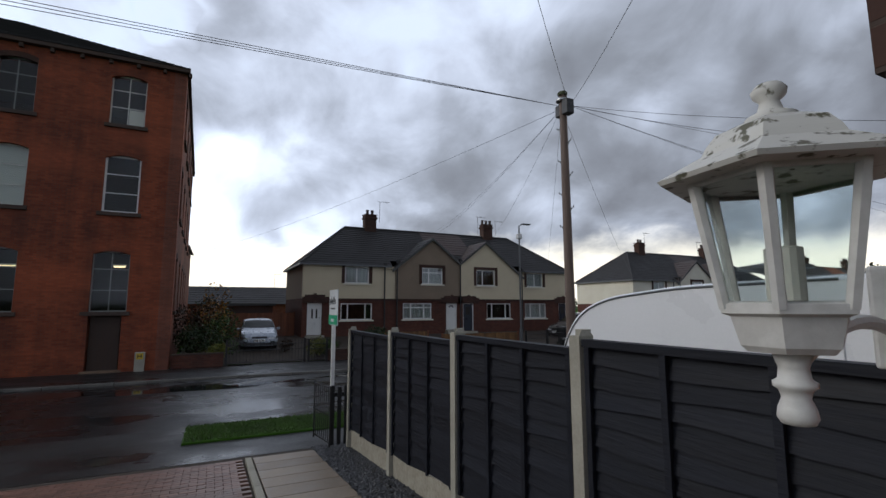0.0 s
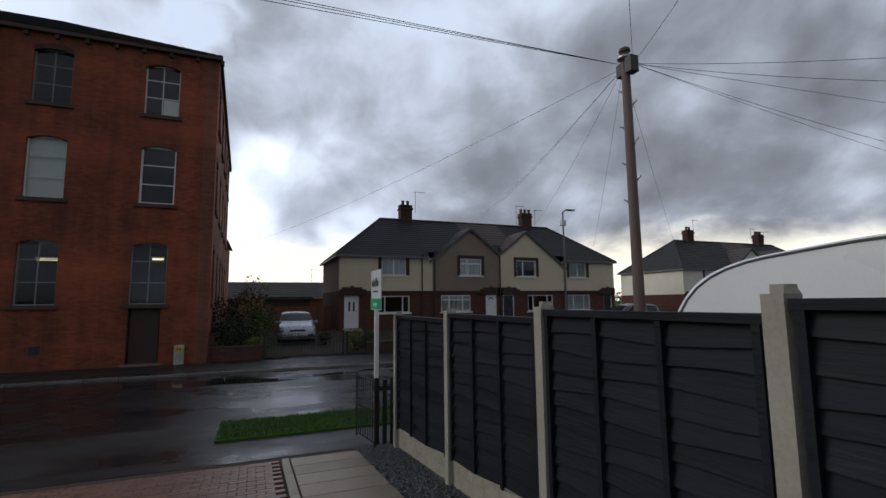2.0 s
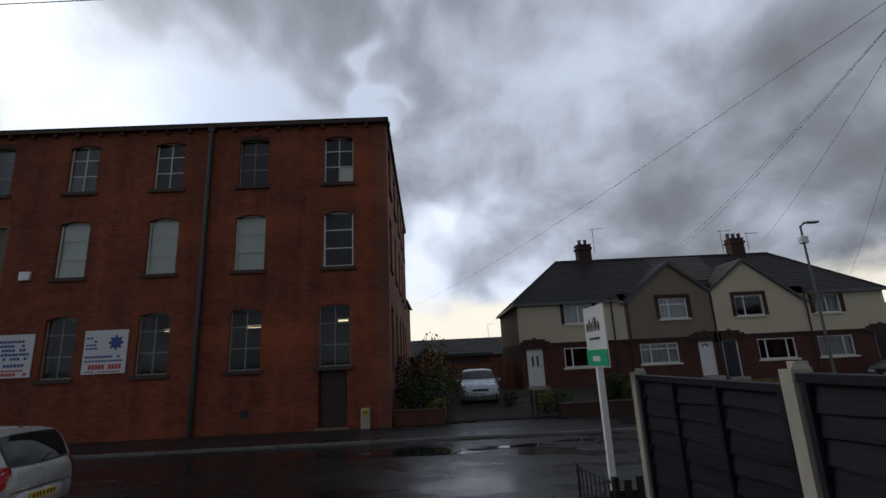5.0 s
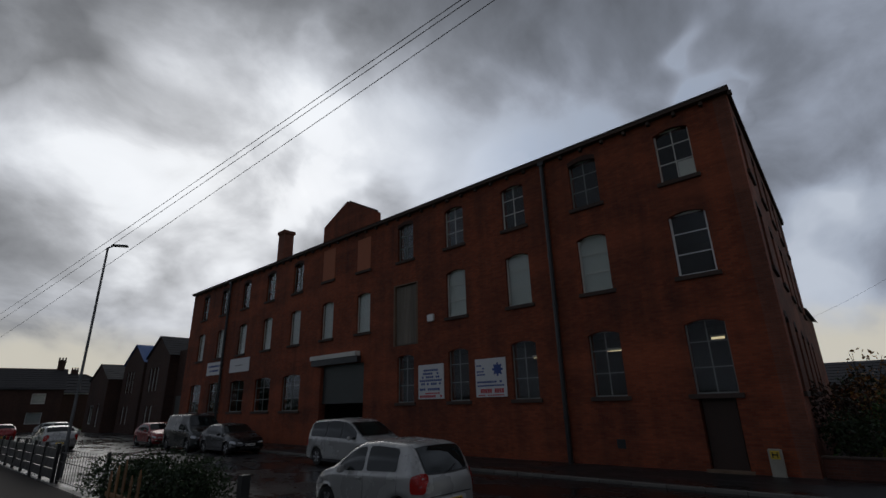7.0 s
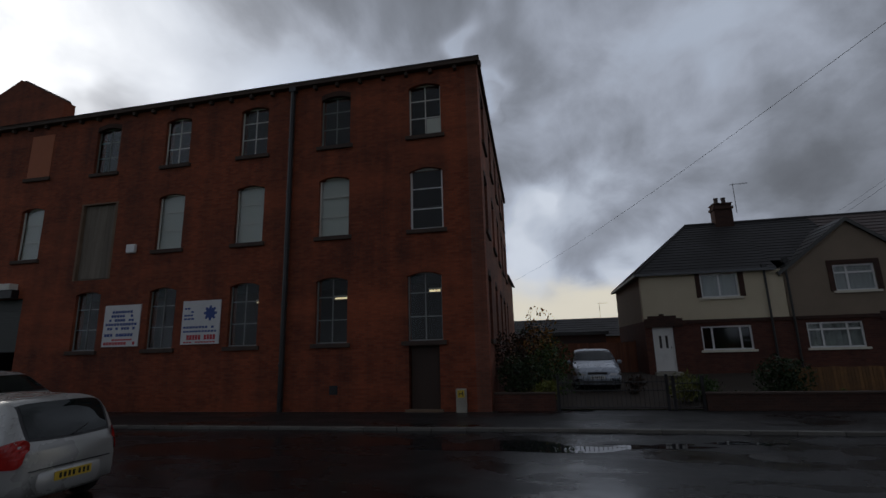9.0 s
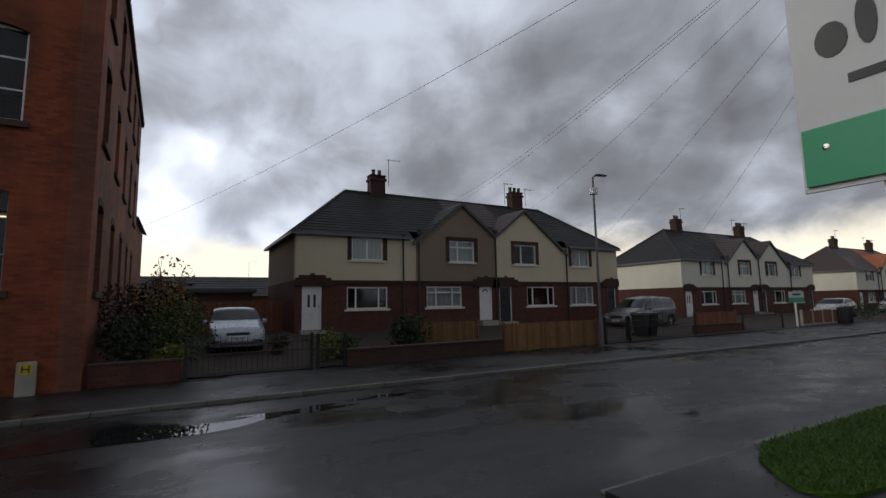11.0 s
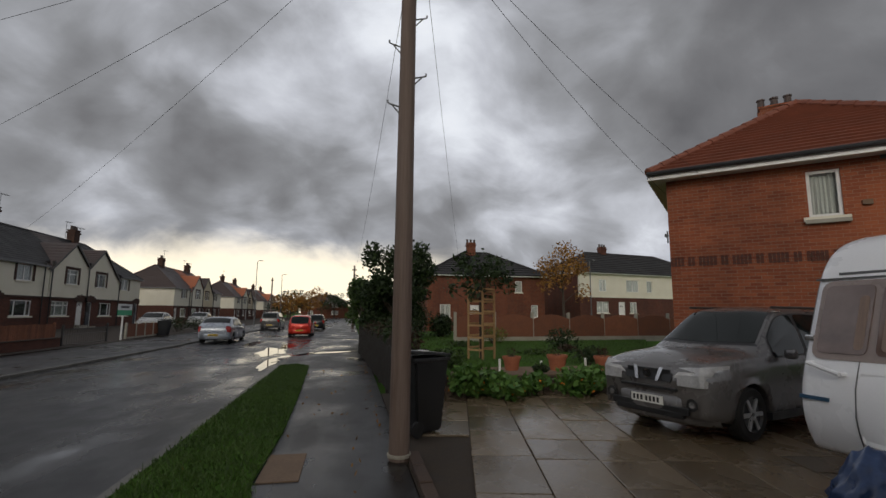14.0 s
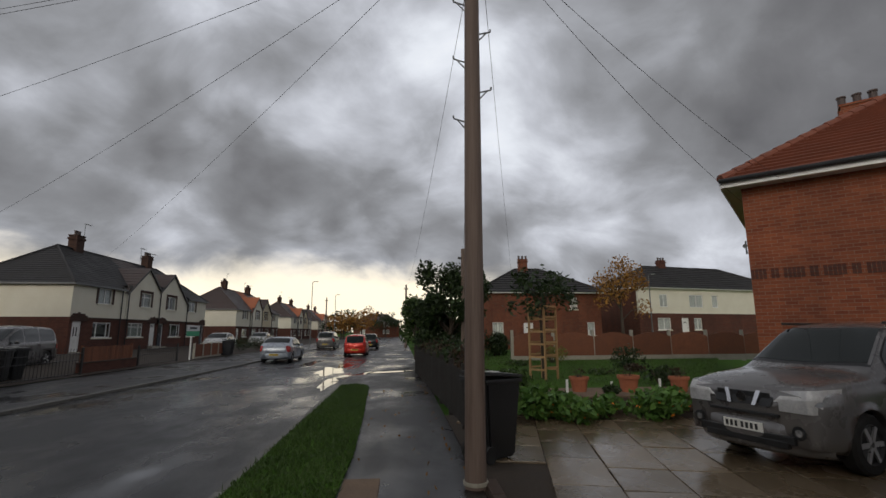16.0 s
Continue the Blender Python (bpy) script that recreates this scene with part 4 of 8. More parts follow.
def bush(x, y, z, r, h, mat, label, n=900, size=0.06, seed=1, name="bush", cat="bush"):
    t = thing(name, label, cat, pose(x, y, z))
    g = random.Random(seed)
    cl = [((g.uniform(-r, r) * 0.5, g.uniform(-r, r) * 0.5, h * g.uniform(0.35, 0.62)), (r * g.uniform(0.5, 0.75), r * g.uniform(0.5, 0.75), h * g.uniform(0.32, 0.42))) for _ in range(7)]
    bm = B()
    for _ in range(7):
        a = g.uniform(0, 6.28)
        tube(bm, (0.05 * math.cos(a), 0.05 * math.sin(a), 0), (r * 0.6 * math.cos(a), r * 0.6 * math.sin(a), h * 0.7), 0.02, 0.006, 5)
    part("branch_frame", bm, BARK, t)
    leaf_mesh("foliage", cl, n, size, mat, t, seed)
    return t


def tree(x, y, z, h, r, mat, label, n, size, trunk=0.16, seed=1, base=0.35, name="tree", sparse=0.4):
    t = thing(name, label, "tree", pose(x, y, z))
    g = random.Random(seed)
    bm = B()
    p = Vector((0, 0, -0.1))
    top = Vector((g.uniform(-0.2, 0.2), g.uniform(-0.2, 0.2), h * 0.72))
    tube(bm, p, (0.05, 0.03, h * base), trunk, trunk * 0.75, 8)
    tube(bm, (0.05, 0.03, h * base - 0.02), top, trunk * 0.75, trunk * 0.25, 7)
    cl = []
    for i in range(16):
        a = i * 2.4 + g.uniform(-0.4, 0.4)
        f = g.uniform(base * 0.9, 0.72)
        e = Vector((math.cos(a) * r * g.uniform(0.45, 0.85), math.sin(a) * r * g.uniform(0.45, 0.85), h * min(0.95, f + g.uniform(0.05, 0.25))))
        s = Vector((0.05, 0.03, h * f))
        mid = s.lerp(e, 0.5) + Vector((0, 0, 0.05 * h))
        tube(bm, s, mid, trunk * 0.32, trunk * 0.2, 6)
        tube(bm, mid, e, trunk * 0.2, trunk * 0.06, 5)
        cl.append((tuple(e), (r * g.uniform(0.28, 0.42), r * g.uniform(0.28, 0.42), h * g.uniform(0.10, 0.16))))
    cl.append(((0, 0, h * 0.8), (r * 0.5, r * 0.5, h * 0.18)))
    part("trunk", bm, BARK, t)
    leaf_mesh("crown", cl, n, size, mat, t, seed, sparse)
    return t


def grass(name, x0, x1, y0, y1, zf, density, hgt, label, seed=3, skew=0.0, poly=None):
    g = np.random.default_rng(seed)
    k = int((x1 - x0) * (y1 - y0) * density)
    x, y = g.uniform(x0, x1, k), g.uniform(y0, y1, k)
    x = x + (y - y0) * skew
    if poly:
        keep = np.zeros(k, bool)
        for (ax, ay), (bx, by) in zip(poly, poly[1:] + poly[:1]):
            if ay != by:
                keep ^= ((ay > y) != (by > y)) & (x < (bx - ax) * (y - ay) / (by - ay) + ax)
        x, y = x[keep] + g.normal(0, 0.02, keep.sum()), y[keep] + g.normal(0, 0.02, keep.sum())
        k = len(x)
    z = np.array([zf(a, b) for a, b in zip(x, y)]) if callable(zf) else np.full(k, zf)
    a, h = g.uniform(0, 6.28, k), hgt * g.uniform(0.5, 1.3, k)
    w = 0.006 + 0.004 * g.random(k)
    lean = g.normal(0, 0.4, (k, 2)) * h[:, None]
    dx, dy = np.cos(a) * w, np.sin(a) * w
    v = np.stack([np.stack([x - dx, y - dy, z], 1), np.stack([x + dx, y + dy, z], 1), np.stack([x + lean[:, 0], y + lean[:, 1], z + h], 1)], 1).reshape(-1, 3)
    me = bpy.data.meshes.new(name)
    me.from_pydata(v.tolist(), [], [(3 * i, 3 * i + 1, 3 * i + 2) for i in range(k)])
    me.materials.append(GRASS)
    return tagged(new(name, me), label, "grass", kind="stuff")


# ---- vehicles ----
CAR_GLASS = Mat("tinted_car_glass", 0.03, spec=0.4).color((0.010, 0.014, 0.014)).m
TYRE = two_tone("tyre_rubber", (0.012, 0.012, 0.012), (0.022, 0.022, 0.022), 5, 0.8, 40, 0.2)
ALLOY = two_tone("alloy_rim", (0.42, 0.42, 0.43), (0.55, 0.55, 0.56), 5, 0.3, 40, 0.0, metal=0.8)
LAMP_RED = two_tone("rear_lamp_red", (0.30, 0.012, 0.010), (0.45, 0.02, 0.015), 8, 0.15, 40, 0.0)
LAMP_CLEAR = two_tone("headlamp_clear", (0.26, 0.27, 0.28), (0.62, 0.63, 0.65), 22, 0.08, 40, 0.0, metal=0.7)
# the sky's reflection in the lamps is put into this pale base colour
HEADLAMP = two_tone("headlamp_painted_sheen", (0.55, 0.56, 0.58), (0.88, 0.89, 0.90), 14, 0.10, 40, 0.0, metal=0.0)
PLATE_W = two_tone("plate_white", (0.66, 0.66, 0.62), (0.72, 0.72, 0.68), 5, 0.4, 40, 0.0)
PLATE_Y = two_tone("plate_yellow", (0.62, 0.42, 0.04), (0.68, 0.47, 0.06), 5, 0.4, 40, 0.0)


def paint(name, c):
    return two_tone(name, tuple(v * 0.93 for v in c), c, 1.5, 0.28, 60, 0.0, metal=0.25, coat=0.4)


def smooth_curve(pts, ys):
    """Monotone-ish smooth interpolation of (y, value) points."""
    px, pv = [p[0] for p in pts], [p[1] for p in pts]
    fine = np.linspace(px[0], px[-1], 400)
    v = np.interp(fine, px, pv)
    k = np.hanning(27)
    k /= k.sum()
    v2 = np.convolve(np.pad(v, 13, mode="edge"), k, mode="valid")
    return np.interp(ys, fine, v2)


def car(m, label, body, L, W, profile, belt, glass, wheels, wheel_r, clear=0.2, category="car", tumble=0.26, detail=True, name="parked_car", number="white", roof_rails=False):
    """A car whose front is at +y. profile: (y, top height); belt: (y, waist height); glass: windscreen, rear window and side lights as y spans."""
    h = thing(name, label, category, m)
    ys = sorted({round(v, 3) for v in np.linspace(-L / 2, L / 2, 57)} | {round(w + d, 3) for w in wheels for d in (-wheel_r * 1.12, wheel_r * 1.12)} |
                {round(v, 3) for span in (glass["screen"], glass["rear"], *glass["side"]) for v in span})
    ys = np.array([ys[0]] + [b for a, b in zip(ys, ys[1:]) if b - a > 0.012])
    top, bl = smooth_curve(profile, ys), smooth_curve(belt, ys)
    nose = 0.86 if wheel_r > 0.35 else 0.78

    def section(y):
        """Half section at y, roof centre to sill, as (x, z) points."""
        t, b = float(np.interp(y, ys, top)), float(np.interp(y, ys, bl))
        endf = min(1.0, (L / 2 - abs(y)) / 0.55)
        wb = W / 2 * (nose + (1 - nose) * math.sqrt(max(0.0, 1 - (1 - endf) ** 2)))
        b = min(b, t - 0.02)
        wr = wb - 0.02 - tumble * (t - b)
        zb = clear + 0.10 * (1 - endf)
        for w in wheels:
            d = abs(y - w)
            if d < wheel_r * 1.14:
                zb = max(zb, 0.02 + wheel_r + math.sqrt((wheel_r * 1.14) ** 2 - d * d) * 0.95)
        k = min(0.08, (t - b) * 0.4)
        flare = 0.012 * max(math.exp(-((y - w) / (wheel_r * 1.2)) ** 4) for w in wheels)
        return [(0, t + 0.02), (wr * 0.35, t + 0.017), (wr * 0.62, t + 0.006), (wr * 0.83, t - k * 0.18), (wr * 0.95, t - k * 0.5), (wr, t - k), (wr + (wb - wr) * 0.5, (t - k + b) / 2 + 0.01),
                (wb - 0.03, b + 0.012), (wb - 0.008, b - 0.022), (wb + 0.002, b - 0.075), (wb + 0.008, max(zb, b - 0.16)), (wb + 0.004 + flare, max(zb, b - 0.28)), (wb + 0.010 + flare, max(zb, clear + 0.22)),
                (wb - 0.006 + flare, max(zb, clear + 0.10)), (wb - 0.05, zb), (0, zb)]

    def side_x(y, z):
        pts = section(y)[4:14]
        zs, xs = [p[1] for p in pts][::-1], [p[0] for p in pts][::-1]
        return float(np.interp(z, zs, xs))

    def roof_z(x, y):
        pts = section(y)[:8]
        return float(np.interp(abs(x), [p[0] for p in pts], [p[1] for p in pts]))

    def side_patch(sgn, y0, y1, lo, hi, off, n=14, m=6, round_=0.05):
        """A panel lying on the flank between two height curves, its corners rounded."""
        bm = B()
        grid = []
        for i in range(n + 1):
            f = i / n
            f = f - 0.12 * math.sin(2 * math.pi * f) / 2
            y = y0 + (y1 - y0) * f
            e = max(0.0, 1 - min(y - y0, y1 - y) / round_)
            cut = round_ * (1 - math.sqrt(max(0.0, 1 - e * e)))
            za, zb_ = lo(y) + cut, hi(y) - cut
            zb_ = max(zb_, za + 0.003)
            grid.append([bm.verts.new((sgn * (side_x(y, za + (zb_ - za) * j / m) + off), y, za + (zb_ - za) * j / m)) for j in range(m + 1)])
        for p, q in zip(grid, grid[1:]):
            for j in range(m):
                f4 = (p[j], q[j], q[j + 1], p[j + 1])
                bm.faces.new(f4 if sgn > 0 else tuple(reversed(f4)))
        return bm

    def top_patch(y0, y1, wide, bow, off, n=10, m=14):
        """A pane lying on the upper surface between two cross lines, bowed in plan."""
        bm = B()
        grid = []
        for i in range(n + 1):
            row = []
            for j in range(m + 1):
                u = 2 * j / m - 1
                y = y0 + (y1 - y0) * i / n
                x = u * wide(y)
                y -= bow * u * u
                row.append(bm.verts.new((x, y, roof_z(x, y) + off)))
            grid.append(row)
        for p, q in zip(grid, grid[1:]):
            for j in range(m):
                bm.faces.new((p[j], p[j + 1], q[j + 1], q[j]))
        bmesh.ops.recalc_face_normals(bm, faces=bm.faces[:])
        return bm

    def seam(sgn, pts, r=0.005):
        bm = B()
        for (ya, za), (yb, zb_) in zip(pts, pts[1:]):
            tube(bm, (sgn * side_x(ya, za), ya, za), (sgn * side_x(yb, zb_), yb, zb_), r, r, 4, cap=False)
        return bm

    def bumper(end, z0, z1):
        """Bumper moulding curved in plan, swelling at mid height."""
        bm = B()
        grid = []
        for z, o in ((z0, -0.05), (z0 + 0.05, -0.005), ((z0 + z1) / 2, 0.012), (z1 - 0.04, 0.006), (z1, -0.04)):
            row = []
            for j in range(21):
                u = 2 * j / 20 - 1
                row.append(bm.verts.new((u * W * 0.478, end * (L / 2 + 0.045 + o - 0.30 * abs(u) ** 3.2), z)))
            grid.append(row)
        for p, q in zip(grid, grid[1:]):
            for j in range(20):
                bm.faces.new((p[j], p[j + 1], q[j + 1], q[j]))
        back = [[bm.verts.new((v.co.x, end * (L / 2 - 0.34), v.co.z)) for v in row] for row in (grid[0], grid[-1])]
        for fr, bk in zip((grid[0], grid[-1]), back):
            for j in range(20):
                bm.faces.new((fr[j], fr[j + 1], bk[j + 1], bk[j]))
        bmesh.ops.recalc_face_normals(bm, faces=bm.faces[:])
        return bm

    rings = [[(x, y, z) for x, z in section(y)] for y in ys.tolist()]
    bm = B()
    loops = []
    for ring in rings:
        full = [(-x, y, z) for x, y, z in reversed(ring[1:-1])] + ring
        loops.append([bm.verts.new(p) for p in full])
    cnt = len(loops[0])
    for p, q in zip(loops, loops[1:]):
        for j in range(cnt):
            bm.faces.new((p[j], p[(j + 1) % cnt], q[(j + 1) % cnt], q[j]))
    bm.faces.new(list(reversed(loops[0])))
    bm.faces.new(loops[-1])
    bmesh.ops.recalc_face_normals(bm, faces=bm.faces[:])
    part("body", bm, body, h, smooth=True)
    belt_at = lambda y: float(np.interp(y, ys, bl))
    top_at = lambda y: float(np.interp(y, ys, top))
    half_roof = lambda y: section(y)[4][0]
    (s0, s1), (r0, r1) = glass["screen"], glass["rear"]
    part("screen_seal", top_patch(s0 - 0.02, s1 + 0.05, lambda y: half_roof(y) * 0.985, 0.10, 0.004), BLACK_PLASTIC, h)
    part("windscreen", top_patch(s0 + 0.02, s1, lambda y: half_roof(y) * 0.93, 0.10, 0.010), CAR_GLASS, h, smooth=True)
    part("rear_seal", top_patch(r0 - 0.015, r1 + 0.02, lambda y: half_roof(y) * 0.96, -0.03, 0.004), BLACK_PLASTIC, h)
    part("rear_window", top_patch(r0, r1, lambda y: half_roof(y) * 0.90, -0.03, 0.010), CAR_GLASS, h, smooth=True)
    ya, yb = min(sp[0] for sp in glass["side"]), max(sp[1] for sp in glass["side"])
    for sgn in (1, -1):
        part("window_seal", side_patch(sgn, ya - 0.03, yb + 0.05, lambda y: belt_at(y) + 0.012, lambda y: top_at(y) - 0.085, 0.003, 24, 4, 0.08), BLACK_PLASTIC if detail and wheel_r > 0.3 else body, h)
        for sp in glass["side"]:
            part("side_window", side_patch(sgn, sp[0], sp[1], lambda y: belt_at(y) + 0.035, lambda y: top_at(y) - 0.105, 0.008), CAR_GLASS, h, smooth=True)
    # wheels
    for w in wheels:
        for sgn in (1, -1):
            x = sgn * (W / 2 - 0.11)
            rot = Matrix.Translation((x, w, wheel_r)) @ Matrix.Rotation(radians(90 * sgn), 4, "Y")
            bm = lathe(B(), [(wheel_r * 0.62, -0.10), (wheel_r * 0.9, -0.105), (wheel_r, -0.07), (wheel_r, 0.07), (wheel_r * 0.9, 0.105), (wheel_r * 0.64, 0.10), (wheel_r * 0.62, 0.07)], 24, rot)
            wh = part("wheel", bm, TYRE, h, smooth=False)
            bm = lathe(B(), [(0.02, 0.072), (wheel_r * 0.16, 0.10), (wheel_r * 0.2, 0.085), (wheel_r * 0.58, 0.078), (wheel_r * 0.64, 0.108), (wheel_r * 0.66, 0.1), (wheel_r * 0.63, 0.06)], 24, rot)
            part("rim", bm, TYRE if not detail else BLACK_PLASTIC, wh)
            bm = B()
            for s in range(6 if detail else 5):
                q = B()
                box(q, -0.028, 0.028, wheel_r * 0.08, wheel_r * 0.64, 0.085, 0.106)
                q.transform(Matrix.Rotation(2 * math.pi * s / (6 if detail else 5), 4, "Z"))
                q.transform(rot)
                tmp = bpy.data.meshes.new("spoke")
                q.to_mesh(tmp)
                q.free()
                bm.from_mesh(tmp)
                bpy.data.meshes.remove(tmp)
            part("spoke_star", bm, ALLOY, wh)
        part("wheel_well", boxes((-W / 2 + 0.13, W / 2 - 0.13, w - wheel_r * 1.1, w + wheel_r * 1.1, wheel_r * 0.6, wheel_r * 2.05)), TYRE, h)
    hood = top_at(L / 2 - 0.12)
    # lamps, grille, bumpers, plates, mirrors, handles
    for sgn in (1, -1):
        hz = belt_at(L / 2 - 0.3)
        part("headlight", side_patch(sgn, L / 2 - 0.48, L / 2 - 0.015, lambda y: hz - 0.15 + 0.04 * (L / 2 - y), lambda y: min(hz - 0.0, top_at(y) - 0.04) if y < L / 2 - 0.2 else min(hz - 0.02, top_at(y) - 0.05), 0.008, 12, 5, 0.07), LAMP_CLEAR, h)
        bm = B()
        prism(bm, [(sgn * W * 0.22, L / 2 + 0.003, hz - 0.13), (sgn * W * 0.385, L / 2 + 0.003, hz - 0.15), (sgn * W * 0.39, L / 2 + 0.003, min(hz - 0.02, top_at(L / 2) - 0.01)), (sgn * W * 0.27, L / 2 + 0.003, min(hz - 0.04, top_at(L / 2) - 0.02))], (0, 0.008, 0))
        part("headlight_glass", bm, HEADLAMP, h)
        tz = belt_at(-L / 2 + 0.3)
        part("tail_light", side_patch(sgn, -L / 2 + 0.004, -L / 2 + 0.30, lambda y: tz - 0.33, lambda y: tz + 0.02 - 0.35 * max(0.0, y + L / 2 - 0.10), 0.010, 12, 6, 0.06), LAMP_RED, h)
        bm = B()
        ym = glass["screen"][0] + 0.18
        box(bm, sgn * (W / 2 + 0.02), sgn * (W / 2 + 0.19), ym - 0.05, ym + 0.06, float(np.interp(ym, ys, bl)) + 0.0, float(np.interp(ym, ys, bl)) + 0.14, 0.045)
        part("mirror", bm, body, h)
        for sp in glass["side"][:2]:
            bm = B()
            yy = sp[0] + 0.12
            z = float(np.interp(yy, ys, bl)) - 0.10
            box(bm, sgn * (W / 2 + 0.012), sgn * (W / 2 + 0.04), yy - 0.1, yy + 0.1, z - 0.018, z + 0.018, 0.008)
            part("door_handle", bm, body if detail else BLACK_PLASTIC, h)
            part("door_gap", seam(sgn, [(sp[0] - 0.03, clear + 0.16 + (z - clear - 0.08) * i / 6) for i in range(7)]), BLACK_PLASTIC, h)
        part("sill", boxes((sgn * (W / 2 - 0.06), sgn * (W / 2 + 0.02), wheels[0] + wheel_r * 1.15, wheels[1] - wheel_r * 1.15, clear - 0.01, clear + 0.09)), BLACK_PLASTIC, h)
    part("grille", boxes((-W * 0.2, W * 0.2, L / 2 - 0.08, L / 2 + 0.006, hood - 0.20, hood - 0.06), bevel=0.01), BLACK_PLASTIC, h)
    part("bumper", bumper(1, clear - 0.02, clear + 0.36), body, h, smooth=True)
    part("bumper", bumper(-1, clear + 0.04, clear + 0.38), body, h, smooth=True)
    part("tailgate_gap", tube(B(), (-W * 0.36, -L / 2 - 0.012, clear + 0.40), (W * 0.36, -L / 2 - 0.012, clear + 0.40), 0.008, seg=5), BLACK_PLASTIC, h)
    part("rear_wiper", tube(B(), (0.0, r0 - 0.03, roof_z(0.0, r0) + 0.02), (0.26, r0 + 0.05, roof_z(0.26, r0 + 0.05) + 0.022), 0.009, seg=5), BLACK_PLASTIC, h)
    part("air_intake", boxes((-W * 0.3, W * 0.3, L / 2 - 0.02, L / 2 + 0.054, clear + 0.06, clear + 0.14), bevel=0.008), BLACK_PLASTIC, h)
    for yy, mt in ((L / 2 + 0.052, PLATE_W), (-L / 2 - 0.062, PLATE_Y)):
        z = clear + 0.2 if yy > 0 else clear + 0.22
        pl = part("number_plate", boxes((-0.26, 0.26, yy, yy + 0.01, z, z + 0.115)), mt, h)
        s = 1 if yy > 0 else -1
        bm = B()
        for i in range(7):
            x = -0.2 + i * 0.062 + (0.02 if i > 3 else 0)
            box(bm, x, x + 0.035, yy + (0.0101 if s > 0 else -0.002), yy + (0.013 if s > 0 else -0.0001), z + 0.022, z + 0.092)
        part("plate_marking", bm, BLACK_PLASTIC, pl)
    if roof_rails:
        for sgn in (1, -1):
            bm = B()
            tube(bm, (sgn * W * 0.37, -L * 0.36, profile_max(profile) - 0.01), (sgn * W * 0.37, L * 0.06, profile_max(profile) + 0.0), 0.02, seg=6)
            part("roof_rail", bm, BLACK_PLASTIC, h)
    return h


def profile_max(p):
    return max(v for _, v in p)


HATCH = dict(L=3.6, W=1.60, profile=[(-1.8, 0.80), (-1.74, 0.98), (-1.50, 1.40), (-1.30, 1.50), (-0.4, 1.54), (0.15, 1.50), (0.45, 1.38), (1.05, 1.0), (1.25, 0.94), (1.62, 0.82), (1.8, 0.62)],
             belt=[(-1.8, 0.78), (-1.6, 0.99), (-0.3, 0.93), (0.9, 0.88), (1.3, 0.84), (1.8, 0.58)],
             glass=dict(screen=(0.36, 0.98), rear=(-1.745, -1.46), side=[(-1.10, -0.16), (-0.06, 0.78)]), wheels=(-1.2, 1.18), wheel_r=0.285)
SALOON = dict(L=4.3, W=1.74, profile=[(-2.15, 0.72), (-2.08, 0.98), (-1.75, 1.12), (-1.25, 1.38), (-0.8, 1.46), (0.1, 1.45), (0.45, 1.36), (1.05, 1.0), (1.3, 0.93), (1.95, 0.78), (2.15, 0.6)],
              belt=[(-2.15, 0.7), (-1.9, 0.96), (-0.3, 0.92), (1.0, 0.88), (1.4, 0.82), (2.15, 0.56)],
              glass=dict(screen=(0.38, 1.0), rear=(-1.72, -1.2), side=[(-1.2, -0.9), (-0.82, -0.02), (0.06, 0.74)]), wheels=(-1.32, 1.3), wheel_r=0.31)
MPV = dict(L=4.75, W=1.86, profile=[(-2.37, 0.9), (-2.3, 1.2), (-2.1, 1.58), (-1.85, 1.70), (-0.4, 1.76), (0.3, 1.70), (0.62, 1.56), (1.35, 1.1), (1.6, 1.03), (2.2, 0.86), (2.37, 0.65)],
           belt=[(-2.37, 0.88), (-2.1, 1.08), (0.0, 1.04), (1.2, 0.98), (1.6, 0.92), (2.37, 0.62)],
           glass=dict(screen=(0.56, 1.3), rear=(-2.3, -2.04), side=[(-1.95, -0.95), (-0.87, 0.02), (0.1, 0.95)]), wheels=(-1.45, 1.5), wheel_r=0.33)
SUV = dict(L=4.60, W=1.80, profile=[(-2.3, 0.95), (-2.22, 1.25), (-2.05, 1.66), (-1.8, 1.77), (-0.5, 1.81), (0.1, 1.79), (0.32, 1.73), (1.06, 1.20), (1.2, 1.16), (1.75, 1.11), (2.1, 1.04), (2.22, 0.99), (2.30, 0.93)],
           belt=[(-2.3, 0.93), (-2.0, 1.14), (0.0, 1.08), (0.95, 1.06), (1.15, 1.04), (1.5, 1.02), (2.1, 0.97), (2.3, 0.88)],
           glass=dict(screen=(0.34, 1.0), rear=(-2.22, -1.98), side=[(-1.85, -1.2), (-1.12, -0.24), (-0.16, 0.7)]), wheels=(-1.3, 1.38), wheel_r=0.36, clear=0.26, tumble=0.30)
VAN = dict(L=4.9, W=1.95, profile=[(-2.45, 1.2), (-2.42, 1.85), (-2.2, 1.96), (0.6, 1.98), (0.95, 1.86), (1.6, 1.26), (1.8, 1.16), (2.35, 0.95), (2.45, 0.7)],
           belt=[(-2.45, 1.1), (-2.0, 1.15), (1.0, 1.1), (1.7, 1.05), (2.45, 0.68)],
           glass=dict(screen=(0.92, 1.58), rear=(-2.46, -2.43), side=[(0.05, 0.55), (0.62, 1.25)]), wheels=(-1.5, 1.55), wheel_r=0.34)
